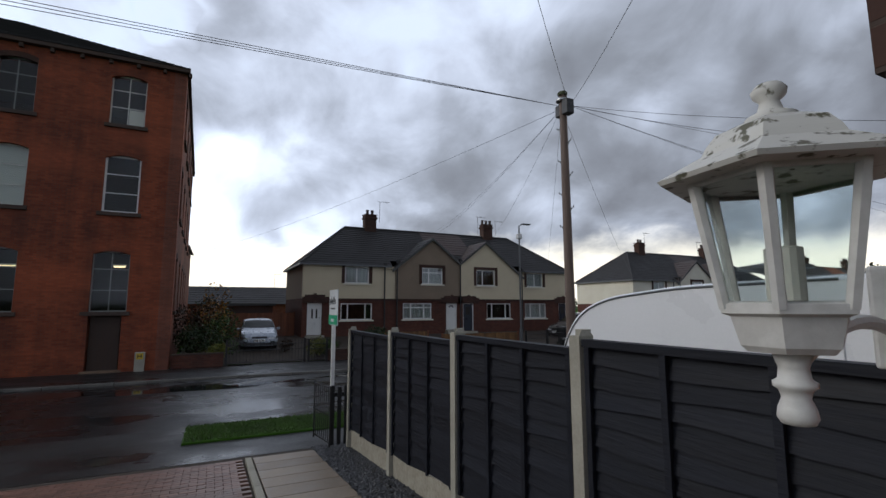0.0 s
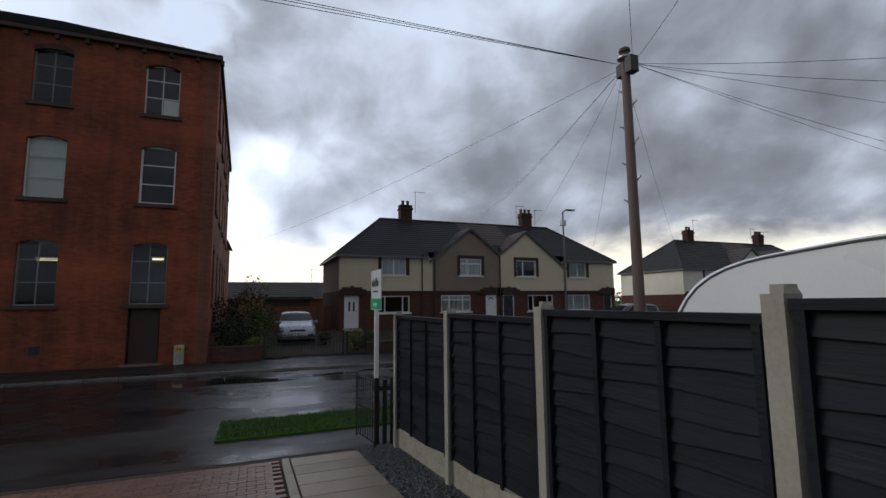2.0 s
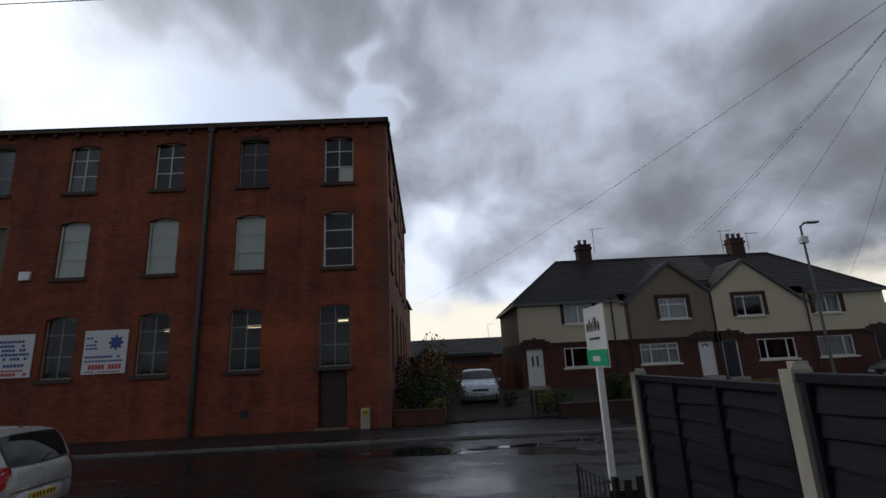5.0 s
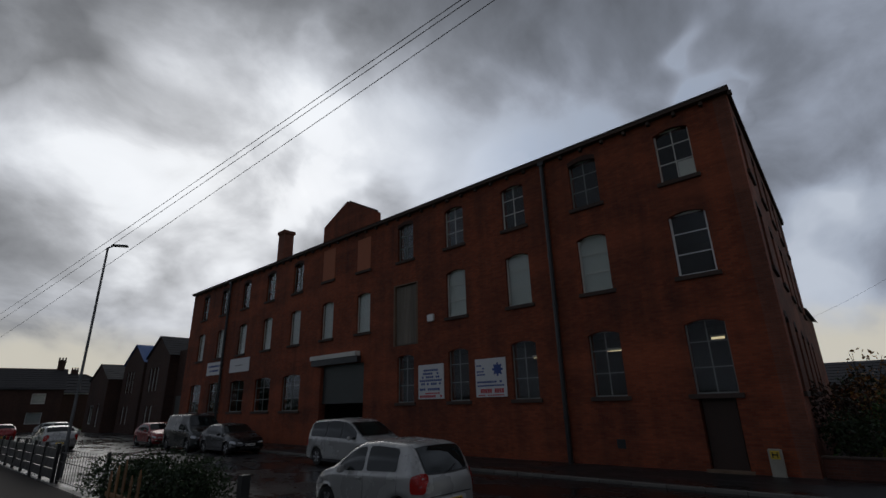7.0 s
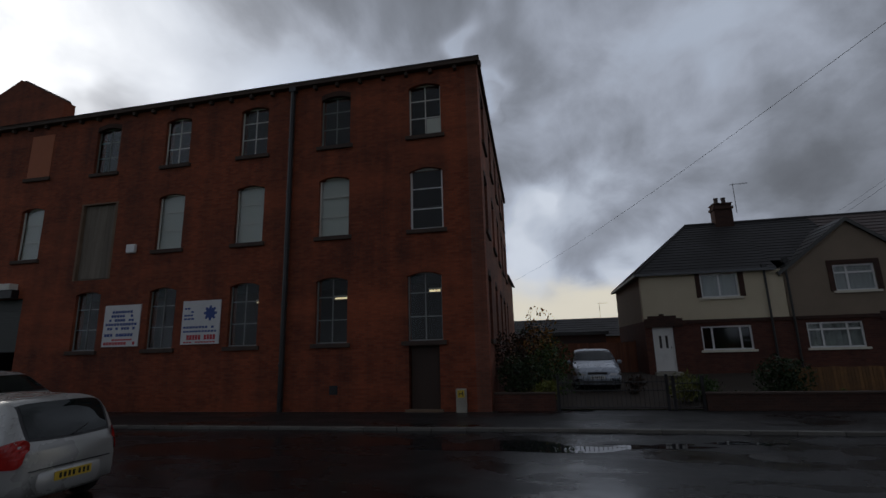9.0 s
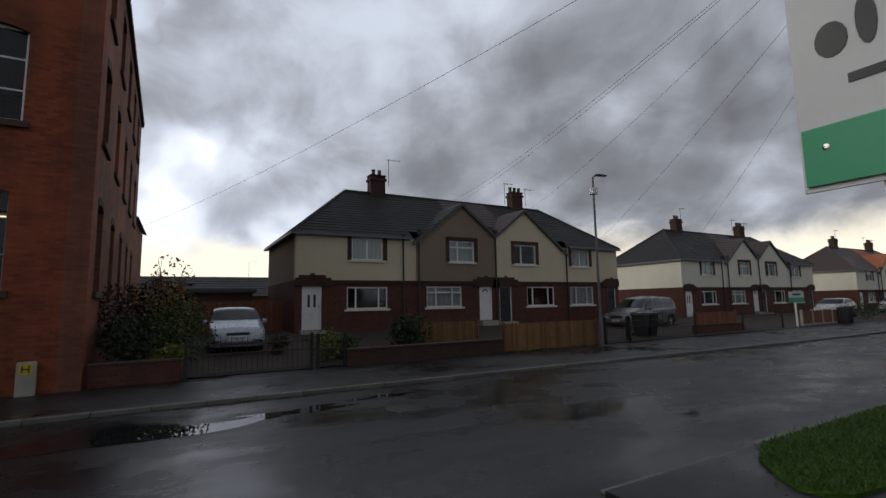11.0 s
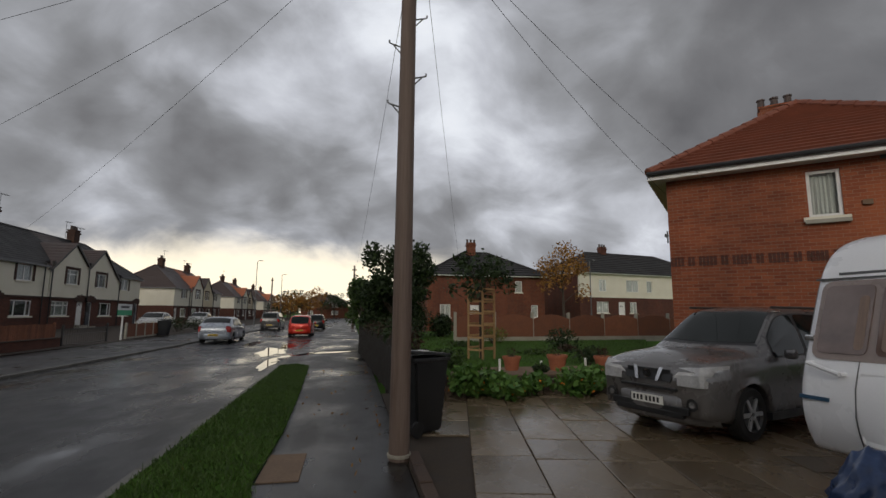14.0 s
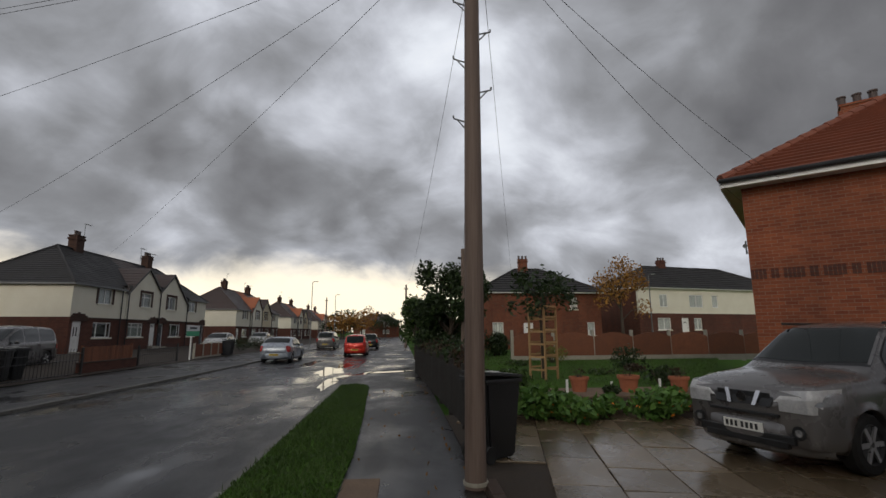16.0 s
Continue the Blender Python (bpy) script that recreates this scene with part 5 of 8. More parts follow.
SILVER, GREY, RED, BLACK, WHITE_P, GREEN_D, BLUE_S = paint("silver_paint", (0.40, 0.40, 0.385)), paint("graphite_paint", (0.135, 0.13, 0.13)), paint("red_paint", (0.26, 0.014, 0.013)), paint("black_paint_car", (0.008, 0.0085, 0.010)), paint("white_paint", (0.7, 0.7, 0.68)), paint("dark_green_paint", (0.018, 0.021, 0.018)), paint("pale_blue_silver", (0.36, 0.40, 0.46))
PAVE = ROAD_Z
car(pose(-8.30, 12.15, PAVE, 0, 0, 88), "small silver hatchback parked on the wet road", SILVER, **HATCH)
car(pose(-15.9, 17.4, PAVE, 0, 0, -90), "silver people carrier parked before the mill", SILVER, **MPV)
car(pose(-26.9, 17.5, PAVE, 0, 0, -90), "black saloon car parked beside the mill", BLACK, **SALOON, detail=False)
car(pose(-31.8, 17.5, PAVE, 0, 0, -90), "dark green panel van parked beside the mill", GREEN_D, **VAN, detail=False, name="parked_van", category="van")
car(pose(-37.8, 17.5, PAVE, 0, 0, -90), "dark red hatchback parked beyond the van", RED, **SALOON, detail=False)
car(pose(-40.5, 12.3, PAVE, 0, 0, 90), "silver saloon parked beside the near kerb", SILVER, **SALOON, detail=False)
car(pose(-56.5, 15.5, PAVE, 0, 0, -70), "pale saloon far down the street", SILVER, **SALOON, detail=False)
car(pose(-56.0, 11.5, PAVE, 0, 0, 90), "dark red car far down the street", RED, **SALOON, detail=False)
car(pose(2.15, 27.0, 0.33, 0, 0, 178), "pale silver hatchback on the drive behind iron gates", BLUE_S, **SALOON)
car(pose(32.2, 16.7, PAVE, 0, 0, -90), "silver hatchback parked at the far kerb", BLUE_S, **SALOON, detail=False)
car(pose(38.6, 12.8, PAVE, 0, 0, -90), "bright red hatchback parked on the road", paint("bright_red", (0.62, 0.035, 0.02)), **HATCH, detail=False)
car(pose(52.0, 12.6, PAVE, 0, 0, -90), "dark hatchback parked further along the road", BLACK, **HATCH, detail=False)
car(pose(54.0, 17.2, PAVE, 0, 0, -90), "dark people carrier parked at the far kerb", GREY, **MPV, detail=False)
car(pose(23.6, 26.2, 0.22, 0, 0, 95), "dark grey estate car on a front drive", GREY, **MPV, detail=False)
car(pose(45.0, 25.2, 0.16, 0, 0, 95), "pale car on a front drive behind railings", SILVER, **SALOON, detail=False)
car(pose(57.0, 25.2, 0.17, 0, 0, 95), "silver car on a far front drive", SILVER, **SALOON, detail=False)
suv = car(pose(8.68, 2.86, 0.0, 0, 0, 17), "graphite grey sport utility car on wet paving", GREY, **SUV, roof_rails=True)
for x0, x1, sk in ((-0.13, 0.13, 0.0), (-0.34, -0.19, -0.05), (0.19, 0.34, 0.05)):
    bm = B()
    prism(bm, [(x0 + sk * 0.4, 2.300, 0.78), (x1 + sk * 0.4, 2.300, 0.78), (x1 + sk * 1.6, 2.255, 0.955), (x0 + sk * 1.6, 2.255, 0.955)], (0, 0.03, 0))
    part("grille_opening", bm, BLACK_PLASTIC, suv)
for s in (1, -1):
    bm = B()
    prism(bm, [(s * 0.135, 2.318, 0.775), (s * 0.185, 2.318, 0.775), (s * 0.245, 2.268, 0.965), (s * 0.185, 2.268, 0.965)], (0, 0.03, 0))
    part("grille_bar", bm, CHROME, suv)
    bm = B()
    front_y = lambda x: 2.318 if x < 0.78 else 2.318 - 0.55 * (1 - math.sqrt(max(0.0, 1 - ((min(x / 0.9, 1.0) - 0.86) / 0.14) ** 2)))
    grid = [[bm.verts.new((s * (x - 0.03 * max(0.0, f - 0.6)), front_y(x) - 0.16 * max(0.0, f - 0.6), 0.775 + (0.20 + 0.10 * (x - 0.44)) * f - 0.03 * (1 - f))) for f in (0, 0.3, 0.6, 0.8, 1.0)] for x in (0.46, 0.54, 0.63, 0.72, 0.78, 0.82, 0.86, 0.885, 0.898)]
    for p, q in zip(grid, grid[1:]):
        for k in range(4):
            bm.faces.new((p[k], q[k], q[k + 1], p[k + 1]))
    bmesh.ops.solidify(bm, geom=bm.faces[:], thickness=0.015)
    bmesh.ops.recalc_face_normals(bm, faces=bm.faces[:])
    part("headlight_cover", bm, HEADLAMP, suv, "large clear headlamp unit")
    for dx, r in ((0.52, 0.055), (0.64, 0.048)):
        bm = lathe(B(), [(r, 0), (r, 0.02), (r * 0.7, 0.03), (r * 0.3, 0.032)], 16, Matrix.Translation((s * dx, 2.285 - 0.08 * (dx - 0.5) * 4, 0.83)) @ Matrix.Rotation(radians(-90), 4, "X"))
        part("lamp_lens", bm, CHROME, suv)
    bm = lathe(B(), [(0.075, 0), (0.08, 0.012), (0.055, 0.014)], 16, Matrix.Translation((s * 0.66, 2.305, 0.52)) @ Matrix.Rotation(radians(-90), 4, "X"))
    fl = part("fog_lamp", bm, BLACK_PLASTIC, suv)
    part("fog_lens", lathe(B(), [(0.042, 0), (0.042, 0.018), (0.02, 0.022)], 14, Matrix.Translation((s * 0.66, 2.307, 0.52)) @ Matrix.Rotation(radians(-90), 4, "X")), LAMP_CLEAR, fl)
bm = lathe(B(), [(0.045, 0), (0.062, 0.006), (0.062, 0.016), (0.04, 0.018)], 20, Matrix.Translation((0, 2.318, 0.865)) @ Matrix.Rotation(radians(-90), 4, "X"))
part("badge", bm, CHROME, suv)
part("bumper_slot", boxes((-0.46, 0.46, 2.30, 2.352, 0.665, 0.70), bevel=0.008), BLACK_PLASTIC, suv)
part("plate_recess", boxes((-0.62, 0.62, 2.30, 2.351, 0.375, 0.47), bevel=0.008), BLACK_PLASTIC, suv)


# ---- touring caravan ----
def caravan(m):
    h = thing("touring_caravan", "white touring caravan with wide tinted front window", "caravan", m)
    WHITE = two_tone("caravan_white", (0.76, 0.77, 0.79), (0.83, 0.84, 0.86), 0.8, 0.3, 60, 0.0, coat=0.3)
    W, L = 2.28, 5.6
    # side profile: (y, z) from the front bottom up over the roof to the rear; front at +y
    prof = [(0.06, 0.40), (0.19, 0.60), (0.22, 0.8), (0.19, 1.05), (0.08, 1.32), (-0.13, 1.85), (-0.21, 2.05), (-0.32, 2.25), (-0.52, 2.42), (-0.85, 2.53), (-1.6, 2.61), (-3.2, 2.65), (-4.4, 2.56), (-5.1, 2.38), (-5.45, 2.15), (-5.58, 1.7), (-5.6, 1.0), (-5.5, 0.42)]
    bm = B()
    secs = []
    pr = np.array(prof)
    tt = np.concatenate([[0], np.cumsum(np.hypot(*np.diff(pr, axis=0).T))])
    q = np.linspace(0, tt[-1], 120)
    ker = np.hanning(9)
    ker /= ker.sum()
    sm = [np.convolve(np.pad(np.interp(q, tt, pr[:, k]), 4, mode="edge"), ker, mode="valid") for k in (0, 1)]
    dense = list(zip(sm[0].tolist(), sm[1].tolist()))
    cy, cz = -2.8, 1.4
    for x, s_ in ((-W / 2, 0.965), (-W / 2 + 0.012, 0.980), (-W / 2 + 0.04, 0.992), (-W / 2 + 0.10, 0.999), (-0.5, 1.003), (0, 1.005), (0.5, 1.003), (W / 2 - 0.10, 0.999), (W / 2 - 0.04, 0.992), (W / 2 - 0.012, 0.980), (W / 2, 0.965)):
        secs.append([bm.verts.new((x, cy + (y - cy) * s_, cz + (z - cz) * s_)) for y, z in dense])
    for a, b in zip(secs, secs[1:]):
        for i in range(len(dense) - 1):
            bm.faces.new((a[i], a[i + 1], b[i + 1], b[i]))
        bm.faces.new((a[-1], a[0], b[0], b[-1]))
    for sec, flip in ((secs[0], False), (secs[-1], True)):
        vs = [bm.verts.new(v.co) for v in sec]
        bm.faces.new(vs if not flip else list(reversed(vs)))
    bmesh.ops.recalc_face_normals(bm, faces=bm.faces[:])
    part("body", bm, WHITE, h, smooth=True)
    fz = lambda z: float(np.interp(z, [0.40, 0.60, 0.8, 1.05, 1.32, 1.85, 2.05], [0.06, 0.19, 0.22, 0.19, 0.08, -0.13, -0.21]))
    TINT = Mat("smoked_acrylic", 0.06, spec=0.6)
    TINT.color(TINT.ramp(TINT.noise(2.2, 4), [(0.35, (0.10, 0.065, 0.055)), (0.7, (0.19, 0.13, 0.11))]))
    SEAL = BLACK_PLASTIC
    def front_patch(name, x0, x1, z0, z1, off, mat, r=0.06, th=0.02):
        bm = B()
        n = 6
        pts = []
        for cx, cz, a0 in ((x1 - r, z1 - r, 0), (x0 + r, z1 - r, 90), (x0 + r, z0 + r, 180), (x1 - r, z0 + r, 270)):
            for k in range(5):
                a = radians(a0 + 22.5 * k)
                pts.append((cx + r * math.cos(a), cz + r * math.sin(a)))
        a = [bm.verts.new((x, fz(z) + off, z)) for x, z in pts]
        b = [bm.verts.new((x, fz(z) + off - th, z)) for x, z in pts]
        bm.faces.new(a)
        for i in range(len(a)):
            bm.faces.new((a[i], b[i], b[(i + 1) % len(a)], a[(i + 1) % len(a)]))
        bmesh.ops.recalc_face_normals(bm, faces=bm.faces[:])
        return part(name, bm, mat, h)
    front_patch("window_surround", -1.04, 1.04, 1.28, 2.03, 0.014, two_tone("brown_surround", (0.21, 0.165, 0.15), (0.27, 0.215, 0.195), 2, 0.3, 20, 0.0), 0.09)
    for a, b in ((-0.99, -0.57), (-0.50, 0.50), (0.57, 0.99)):
        front_patch("front_window", a, b, 1.34, 1.98, 0.026, TINT.m, 0.05)
    CURT = two_tone("cream_curtain", (0.17, 0.12, 0.10), (0.27, 0.195, 0.155), 9, 0.8, 30, 0.0, stretch=(8, 1, 0.4))
    for a, b in ((-0.46, -0.34), (0.34, 0.46), (-0.70, -0.60), (0.60, 0.68)):
        front_patch("curtain", a, b, 1.38, 1.88, 0.029, CURT, 0.04, 0.004)
    front_patch("gas_locker_door", -0.62, 0.60, 0.56, 1.21, 0.012, WHITE, 0.05, 0.012)
    for x in (-0.64, 0.62):
        bm = B()
        for k in range(6):
            z0, z1 = 0.56 + k * 0.12, 0.56 + (k + 1) * 0.12
            tube(bm, (x, fz(z0) + 0.004, z0), (x, fz(z1) + 0.004, z1), 0.006, seg=5)
        part("locker_seam", bm, LAMP_GREY, h)
    STRIPE = two_tone("blue_stripe", (0.02, 0.06, 0.12), (0.03, 0.09, 0.16), 4, 0.4, 30, 0.0)
    bm = boxes((-0.92, 0.92, -0.33, -0.228, 2.09, 2.115))
    part("roof_moulding", bm, LAMP_GREY, h)
    bm = B()
    for i in range(5):
        box(bm, -0.24 + i * 0.1, -0.24 + i * 0.1 + 0.07, -0.33, -0.242, 2.13, 2.165)
    part("name_bars", bm, BLACK_PLASTIC, h)
    bm = boxes((-1.12, 1.12, -0.32, -0.195, 2.045, 2.062))
    part("rain_strip", bm, LAMP_GREY, h)
    # safety stickers
    bm = B()
    tube(bm, (0.12, 0.18, 1.02), (0.12, 0.214, 1.02), 0.085, seg=4)
    part("warning_sticker", bm, two_tone("red_sticker", (0.5, 0.03, 0.04), (0.6, 0.05, 0.05), 8, 0.5, 30, 0.0), h, "red and white diamond sticker")
    part("sticker_face", tube(B(), (0.12, 0.18, 1.02), (0.12, 0.218, 1.02), 0.068, seg=4), UPVC, h)
    part("sticker_mark", boxes((0.10, 0.14, 0.2, 0.221, 0.99, 1.05)), LAMP_RED, h)
    part("sticker", boxes((0.07, 0.17, 0.2, 0.238, 0.74, 0.86)), two_tone("green_sticker", (0.02, 0.10, 0.06), (0.04, 0.16, 0.09), 14, 0.5, 30, 0.0), h, "small green sticker")
    for s in (1, -1):
        bm = B()
        tube(bm, (s * 0.72, 0.22, 1.16), (s * 1.02, 0.19, 1.24), 0.022, seg=8)
        tube(bm, (s * 0.72, 0.22, 1.16), (s * 0.72, 0.12, 1.16), 0.018, seg=6)
        tube(bm, (s * 1.02, 0.19, 1.24), (s * 1.02, 0.04, 1.24), 0.018, seg=6)
        part("grab_handle", bm, WHITE, h)
        bm = boxes((s * 1.04, s * 1.13, -0.08, 0.045, 1.44, 1.50), bevel=0.015)
        part("marker_lamp", bm, LAMP_CLEAR, h)
        # side windows, stripe, service flaps
        xs = s * (W / 2 + 0.004)
        for y0, y1, z0, z1 in ((-1.65, -1.05, 1.36, 2.02), (-2.75, -2.4, 1.6, 2.0), (-4.6, -3.6, 1.38, 2.0)):
            bm = boxes((xs - 0.01, xs + 0.012 * s, y0, y1, z0, z1), bevel=0.0)
            part("side_window", bm, CAR_GLASS, h)
        bm = B()
        prism(bm, [(xs + 0.004 * s, -0.2, 1.0), (xs + 0.004 * s, -1.0, 1.12), (xs + 0.004 * s, -2.4, 1.42), (xs + 0.004 * s, -2.4, 1.38), (xs + 0.004 * s, -1.0, 1.05), (xs + 0.004 * s, -0.2, 0.94)], (0.004 * s, 0, 0))
        part("side_stripe", bm, STRIPE, h)
        bm = boxes((s * 0.84, s * 1.10, 0.15, 0.222, 0.90, 0.935))
        part("front_stripe", bm, STRIPE, h)
        part("service_flap", boxes((xs - 0.01, xs + 0.012 * s, -0.95, -0.6, 0.62, 0.92), bevel=0.0), WHITE, h)
        wh = part("wheel", lathe(B(), [(0.2, -0.09), (0.31, -0.09), (0.33, -0.05), (0.33, 0.05), (0.31, 0.09), (0.2, 0.09)], 24, Matrix.Translation((s * (W / 2 - 0.12), -3.2, 0.33)) @ Matrix.Rotation(radians(90), 4, "Y")), TYRE, h)
        part("rim", lathe(B(), [(0.02, -0.095), (0.2, -0.095), (0.2, 0.095), (0.02, 0.095)], 18, Matrix.Translation((s * (W / 2 - 0.12), -3.2, 0.33)) @ Matrix.Rotation(radians(90), 4, "Y")), ALLOY, wh)
        part("corner_steady", boxes((s * 0.95 - 0.03, s * 0.95 + 0.03, -0.7, -0.6, 0.0, 0.44)), GALV, h)
    for sx in (1, -1):
        bm = B()
        for (y0, z0), (y1, z1) in zip(dense[:60:2], dense[2:62:2]):
            f_ = 0.972
            tube(bm, (sx * (W / 2 - 0.002), cy + (y0 - cy) * f_, cz + (z0 - cz) * f_), (sx * (W / 2 - 0.002), cy + (y1 - cy) * f_, cz + (z1 - cz) * f_), 0.012, seg=5, cap=False)
        part("awning_rail", bm, LAMP_GREY, h)
    part("door", boxes((-W / 2 - 0.014, -W / 2 + 0.005, -2.2 - 0.6, -2.2, 0.5, 2.2)), WHITE, h)
    part("roof_vent", boxes((-W / 2 + 0.02, -W / 2 + 0.07, -1.72, -1.66, 2.20, 2.34), bevel=0.008), BLACK_PLASTIC, h)
    part("chassis", boxes((-1.0, 1.0, -5.3, -0.25, 0.3, 0.44)), BLACK_PLASTIC, h)
    bm = B()
    prism(bm, [(-0.55, 0.05, 0.40), (0.55, 0.05, 0.40), (0.22, 0.82, 0.40), (-0.22, 0.82, 0.40)], (0, 0, 0.12))
    bmesh.ops.bevel(bm, geom=bm.edges[:], offset=0.025, segments=2, affect="EDGES")
    part("tow_cover", bm, WHITE, h)
    bm = B()
    tube(bm, (0, 0.6, 0.42), (0, 1.15, 0.42), 0.045)
    tube(bm, (0.12, 0.62, 0.0), (0.12, 0.62, 0.5), 0.03)
    part("coupling", bm, GALV, h)
    part("roof_light", boxes((-0.25, 0.35, -2.6, -2.0, 2.60, 2.69), bevel=0.03), LAMP_GREY, h)
    part("roof_light", boxes((0.1, 0.6, -1.5, -1.05, 2.54, 2.63), bevel=0.03), LAMP_GREY, h)
    bm = lathe(B(), [(0.06, 2.55), (0.06, 2.70), (0.10, 2.72), (0.26, 2.75), (0.26, 2.775), (0.05, 2.81)], 20, Matrix.Translation((-0.85, -2.3, -0.035)))
    part("tv_aerial", bm, LAMP_GREY, h, "flying-saucer shaped grey roof aerial")
    return h


caravan(pose(4.70, 4.62, 0.0, 0, 0, 6))
# blue cover tied over the tow hitch
bm = B()
bmesh.ops.create_icosphere(bm, subdivisions=4, radius=1.0)
for v in bm.verts:
    z = max(v.co.z, -0.75)
    k = 1.15 - 0.55 * max(0.0, z)
    f = 1 + 0.16 * math.sin(v.co.x * 9 + v.co.z * 6) * math.cos(v.co.y * 8 - v.co.z * 4) + 0.10 * noise.noise(v.co * 4.0)
    v.co = Vector((v.co.x * 0.24 * k * f, v.co.y * 0.30 * k * f, 0.38 + z * 0.36 + (0.05 * noise.noise(v.co * 3))))
ob = obj("hitch_cover", bm, two_tone("blue_tarpaulin", (0.012, 0.03, 0.085), (0.025, 0.06, 0.16), 5, 0.35, 30, 0.3), smooth=True)
ob.matrix_world = pose(4.70, 5.55, 0.0, 0, 0, 20)
tagged(ob, "crumpled blue plastic cover tied over the caravan hitch", "cover")


# ---- red brick corner house beside the caravan ----
def tile_roof(bm, corners, n):
    slate_roof(bm, corners, n, 0.06)


def hipped_house(m, label, Wd, D, E, top, brick, roof_mat, wins=(), doors=(), bands=(), courses=16, upper=None, chim=(0.5, 0.55), pots=3, hipl=None, chim_up=0.75):
    """A plain hipped house; its front is local y = 0, x from 0 to Wd."""
    h = thing("brick_house", label, "house", m)
    fm = wall_frame(0, 0)
    if upper:
        part("front_wall", pierced_wall(B(), fm, 0, Wd, -0.6, 2.55, 0.28, [w for w in (*wins, *doors) if w[3] < 2.56]), brick, h)
        part("upper_wall", pierced_wall(B(), fm, 0, Wd, 2.55, E, 0.28, [w for w in wins if w[3] > 2.56]), upper, h)
    else:
        part("front_wall", pierced_wall(B(), fm, 0, Wd, -0.6, E, 0.28, [*wins, *doors]), brick, h)
    part("side_wall", boxes((0, 0.28, 0.281, D, -0.6, E)), brick, h)
    part("side_wall", boxes((Wd - 0.28, Wd, 0.281, D, -0.6, E)), brick, h)
    part("rear_wall", boxes((0.281, Wd - 0.281, D - 0.28, D, -0.6, E)), brick, h)
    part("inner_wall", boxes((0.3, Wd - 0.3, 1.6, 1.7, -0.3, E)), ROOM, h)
    for a, b, c, d in wins:
        casement(h, Matrix.Translation((a, 0, c)), b - a, d - c, [] if b - a < 0.8 else [0.5], transom=None)
    for a, b, c, d in doors:
        panel_door(h, Matrix.Translation((a, 0.03, c)), b - a, d - c, UPVC, "fan")
    O, e = 0.35, E + 0.06
    if Wd > D:
        ra, rb = (D / 2, D / 2, top), (Wd - D / 2, D / 2, top)
        faces_ = [((-O, -O, e), (Wd + O, -O, e), rb, ra), ((Wd + O, -O, e), (Wd + O, D + O, e), rb, rb), ((Wd + O, D + O, e), (-O, D + O, e), ra, rb), ((-O, D + O, e), (-O, -O, e), ra, ra)]
    else:
        hi = hipl or Wd / 2
        ra, rb = (Wd / 2, hi, top), (Wd / 2, D - hi, top)
        faces_ = [((-O, -O, e), (Wd + O, -O, e), ra, ra), ((Wd + O, -O, e), (Wd + O, D + O, e), rb, ra), ((Wd + O, D + O, e), (-O, D + O, e), rb, rb), ((-O, D + O, e), (-O, -O, e), ra, rb)]
    rf = None
    for f_ in faces_:
        bm = B()
        tile_roof(bm, f_, courses)
        o_ = part("roof_slope" if rf else "roof", bm, roof_mat, rf or h)
        rf = rf or o_
    ends = [((-O, -O, e), ra), ((Wd + O, -O, e), rb if Wd > D else ra), (ra, rb)]
    for a, b in ends:
        n = max(4, int((Vector(a) - Vector(b)).length / 0.42))
        bm = B()
        for i in range(n):
            p, q = Vector(a).lerp(Vector(b), i / n), Vector(a).lerp(Vector(b), (i + 1.02) / n)
            tube(bm, p + Vector((0, 0, 0.04)), q + Vector((0, 0, 0.03)), 0.11, 0.095, 8)
        part("hip_tiles", bm, roof_mat, rf)
    part("fascia", boxes((-O, Wd + O, -O - 0.03, -O, E - 0.12, E + 0.06)), UPVC, h)
    part("fascia", boxes((-O - 0.03, -O, -O, D + O, E - 0.12, E + 0.06)), UPVC, h)
    part("fascia", boxes((Wd + O, Wd + O + 0.03, -O, D + O, E - 0.12, E + 0.06)), UPVC, h)
    bm = B()
    tube(bm, (-O - 0.03, -O - 0.09, E + 0.03), (Wd + O + 0.03, -O - 0.09, E + 0.03), 0.055, seg=8)
    part("gutter", bm, BLACK_PLASTIC, h)
    part("soffit", boxes((-O, Wd + O, -O, -0.002, E - 0.11, E - 0.08), (-O, -0.002, 0, D + O, E - 0.11, E - 0.08), (Wd + 0.002, Wd + O, 0, D + O, E - 0.11, E - 0.08)), CREAM_PAINT, h)
    for z0, z1 in bands:
        n = int(Wd / 0.075)
        for i in range(n):
            if i % 9 in (4, 7):
                continue
            part("brick", boxes((i * 0.075 + 0.004, i * 0.075 + 0.070, -0.012, 0.001, z0, z1)), BRICK, h)
    chimney(h, Wd * chim[0], D * chim[1], top - 0.5, top + chim_up, pots, brick)
    return h


house = hipped_house(pose(11.82, 1.70, 0.0, 0, 0, 227.2), "red brick corner house with orange-red tiled hipped roof", 6.2, 9.0, 5.05, 7.6, BRICK_RED, TILE_RED,
                     wins=[(2.74, 3.32, 3.76, 4.78)], bands=[(2.83, 3.05)], courses=19, chim=(0.45, 0.61), pots=3, hipl=3.4, chim_up=0.72)
house.name = "corner_house"
bm = B()
tube(bm, (6.05, -0.08, 0), (6.05, -0.08, 5.0), 0.045)
part("downpipe", bm, BLACK_PLASTIC, house)
for u, z, w in ((3.97, 4.86, 0.1), (5.52, 4.70, 0.22)):
    part("air_vent", boxes((u, u + w, -0.02, 0.0, z, z + w)), DARK_FRAME, house)
part("window_sill", boxes((2.66, 3.42, -0.1, -0.005, 3.62, 3.70)), CONCRETE, house)
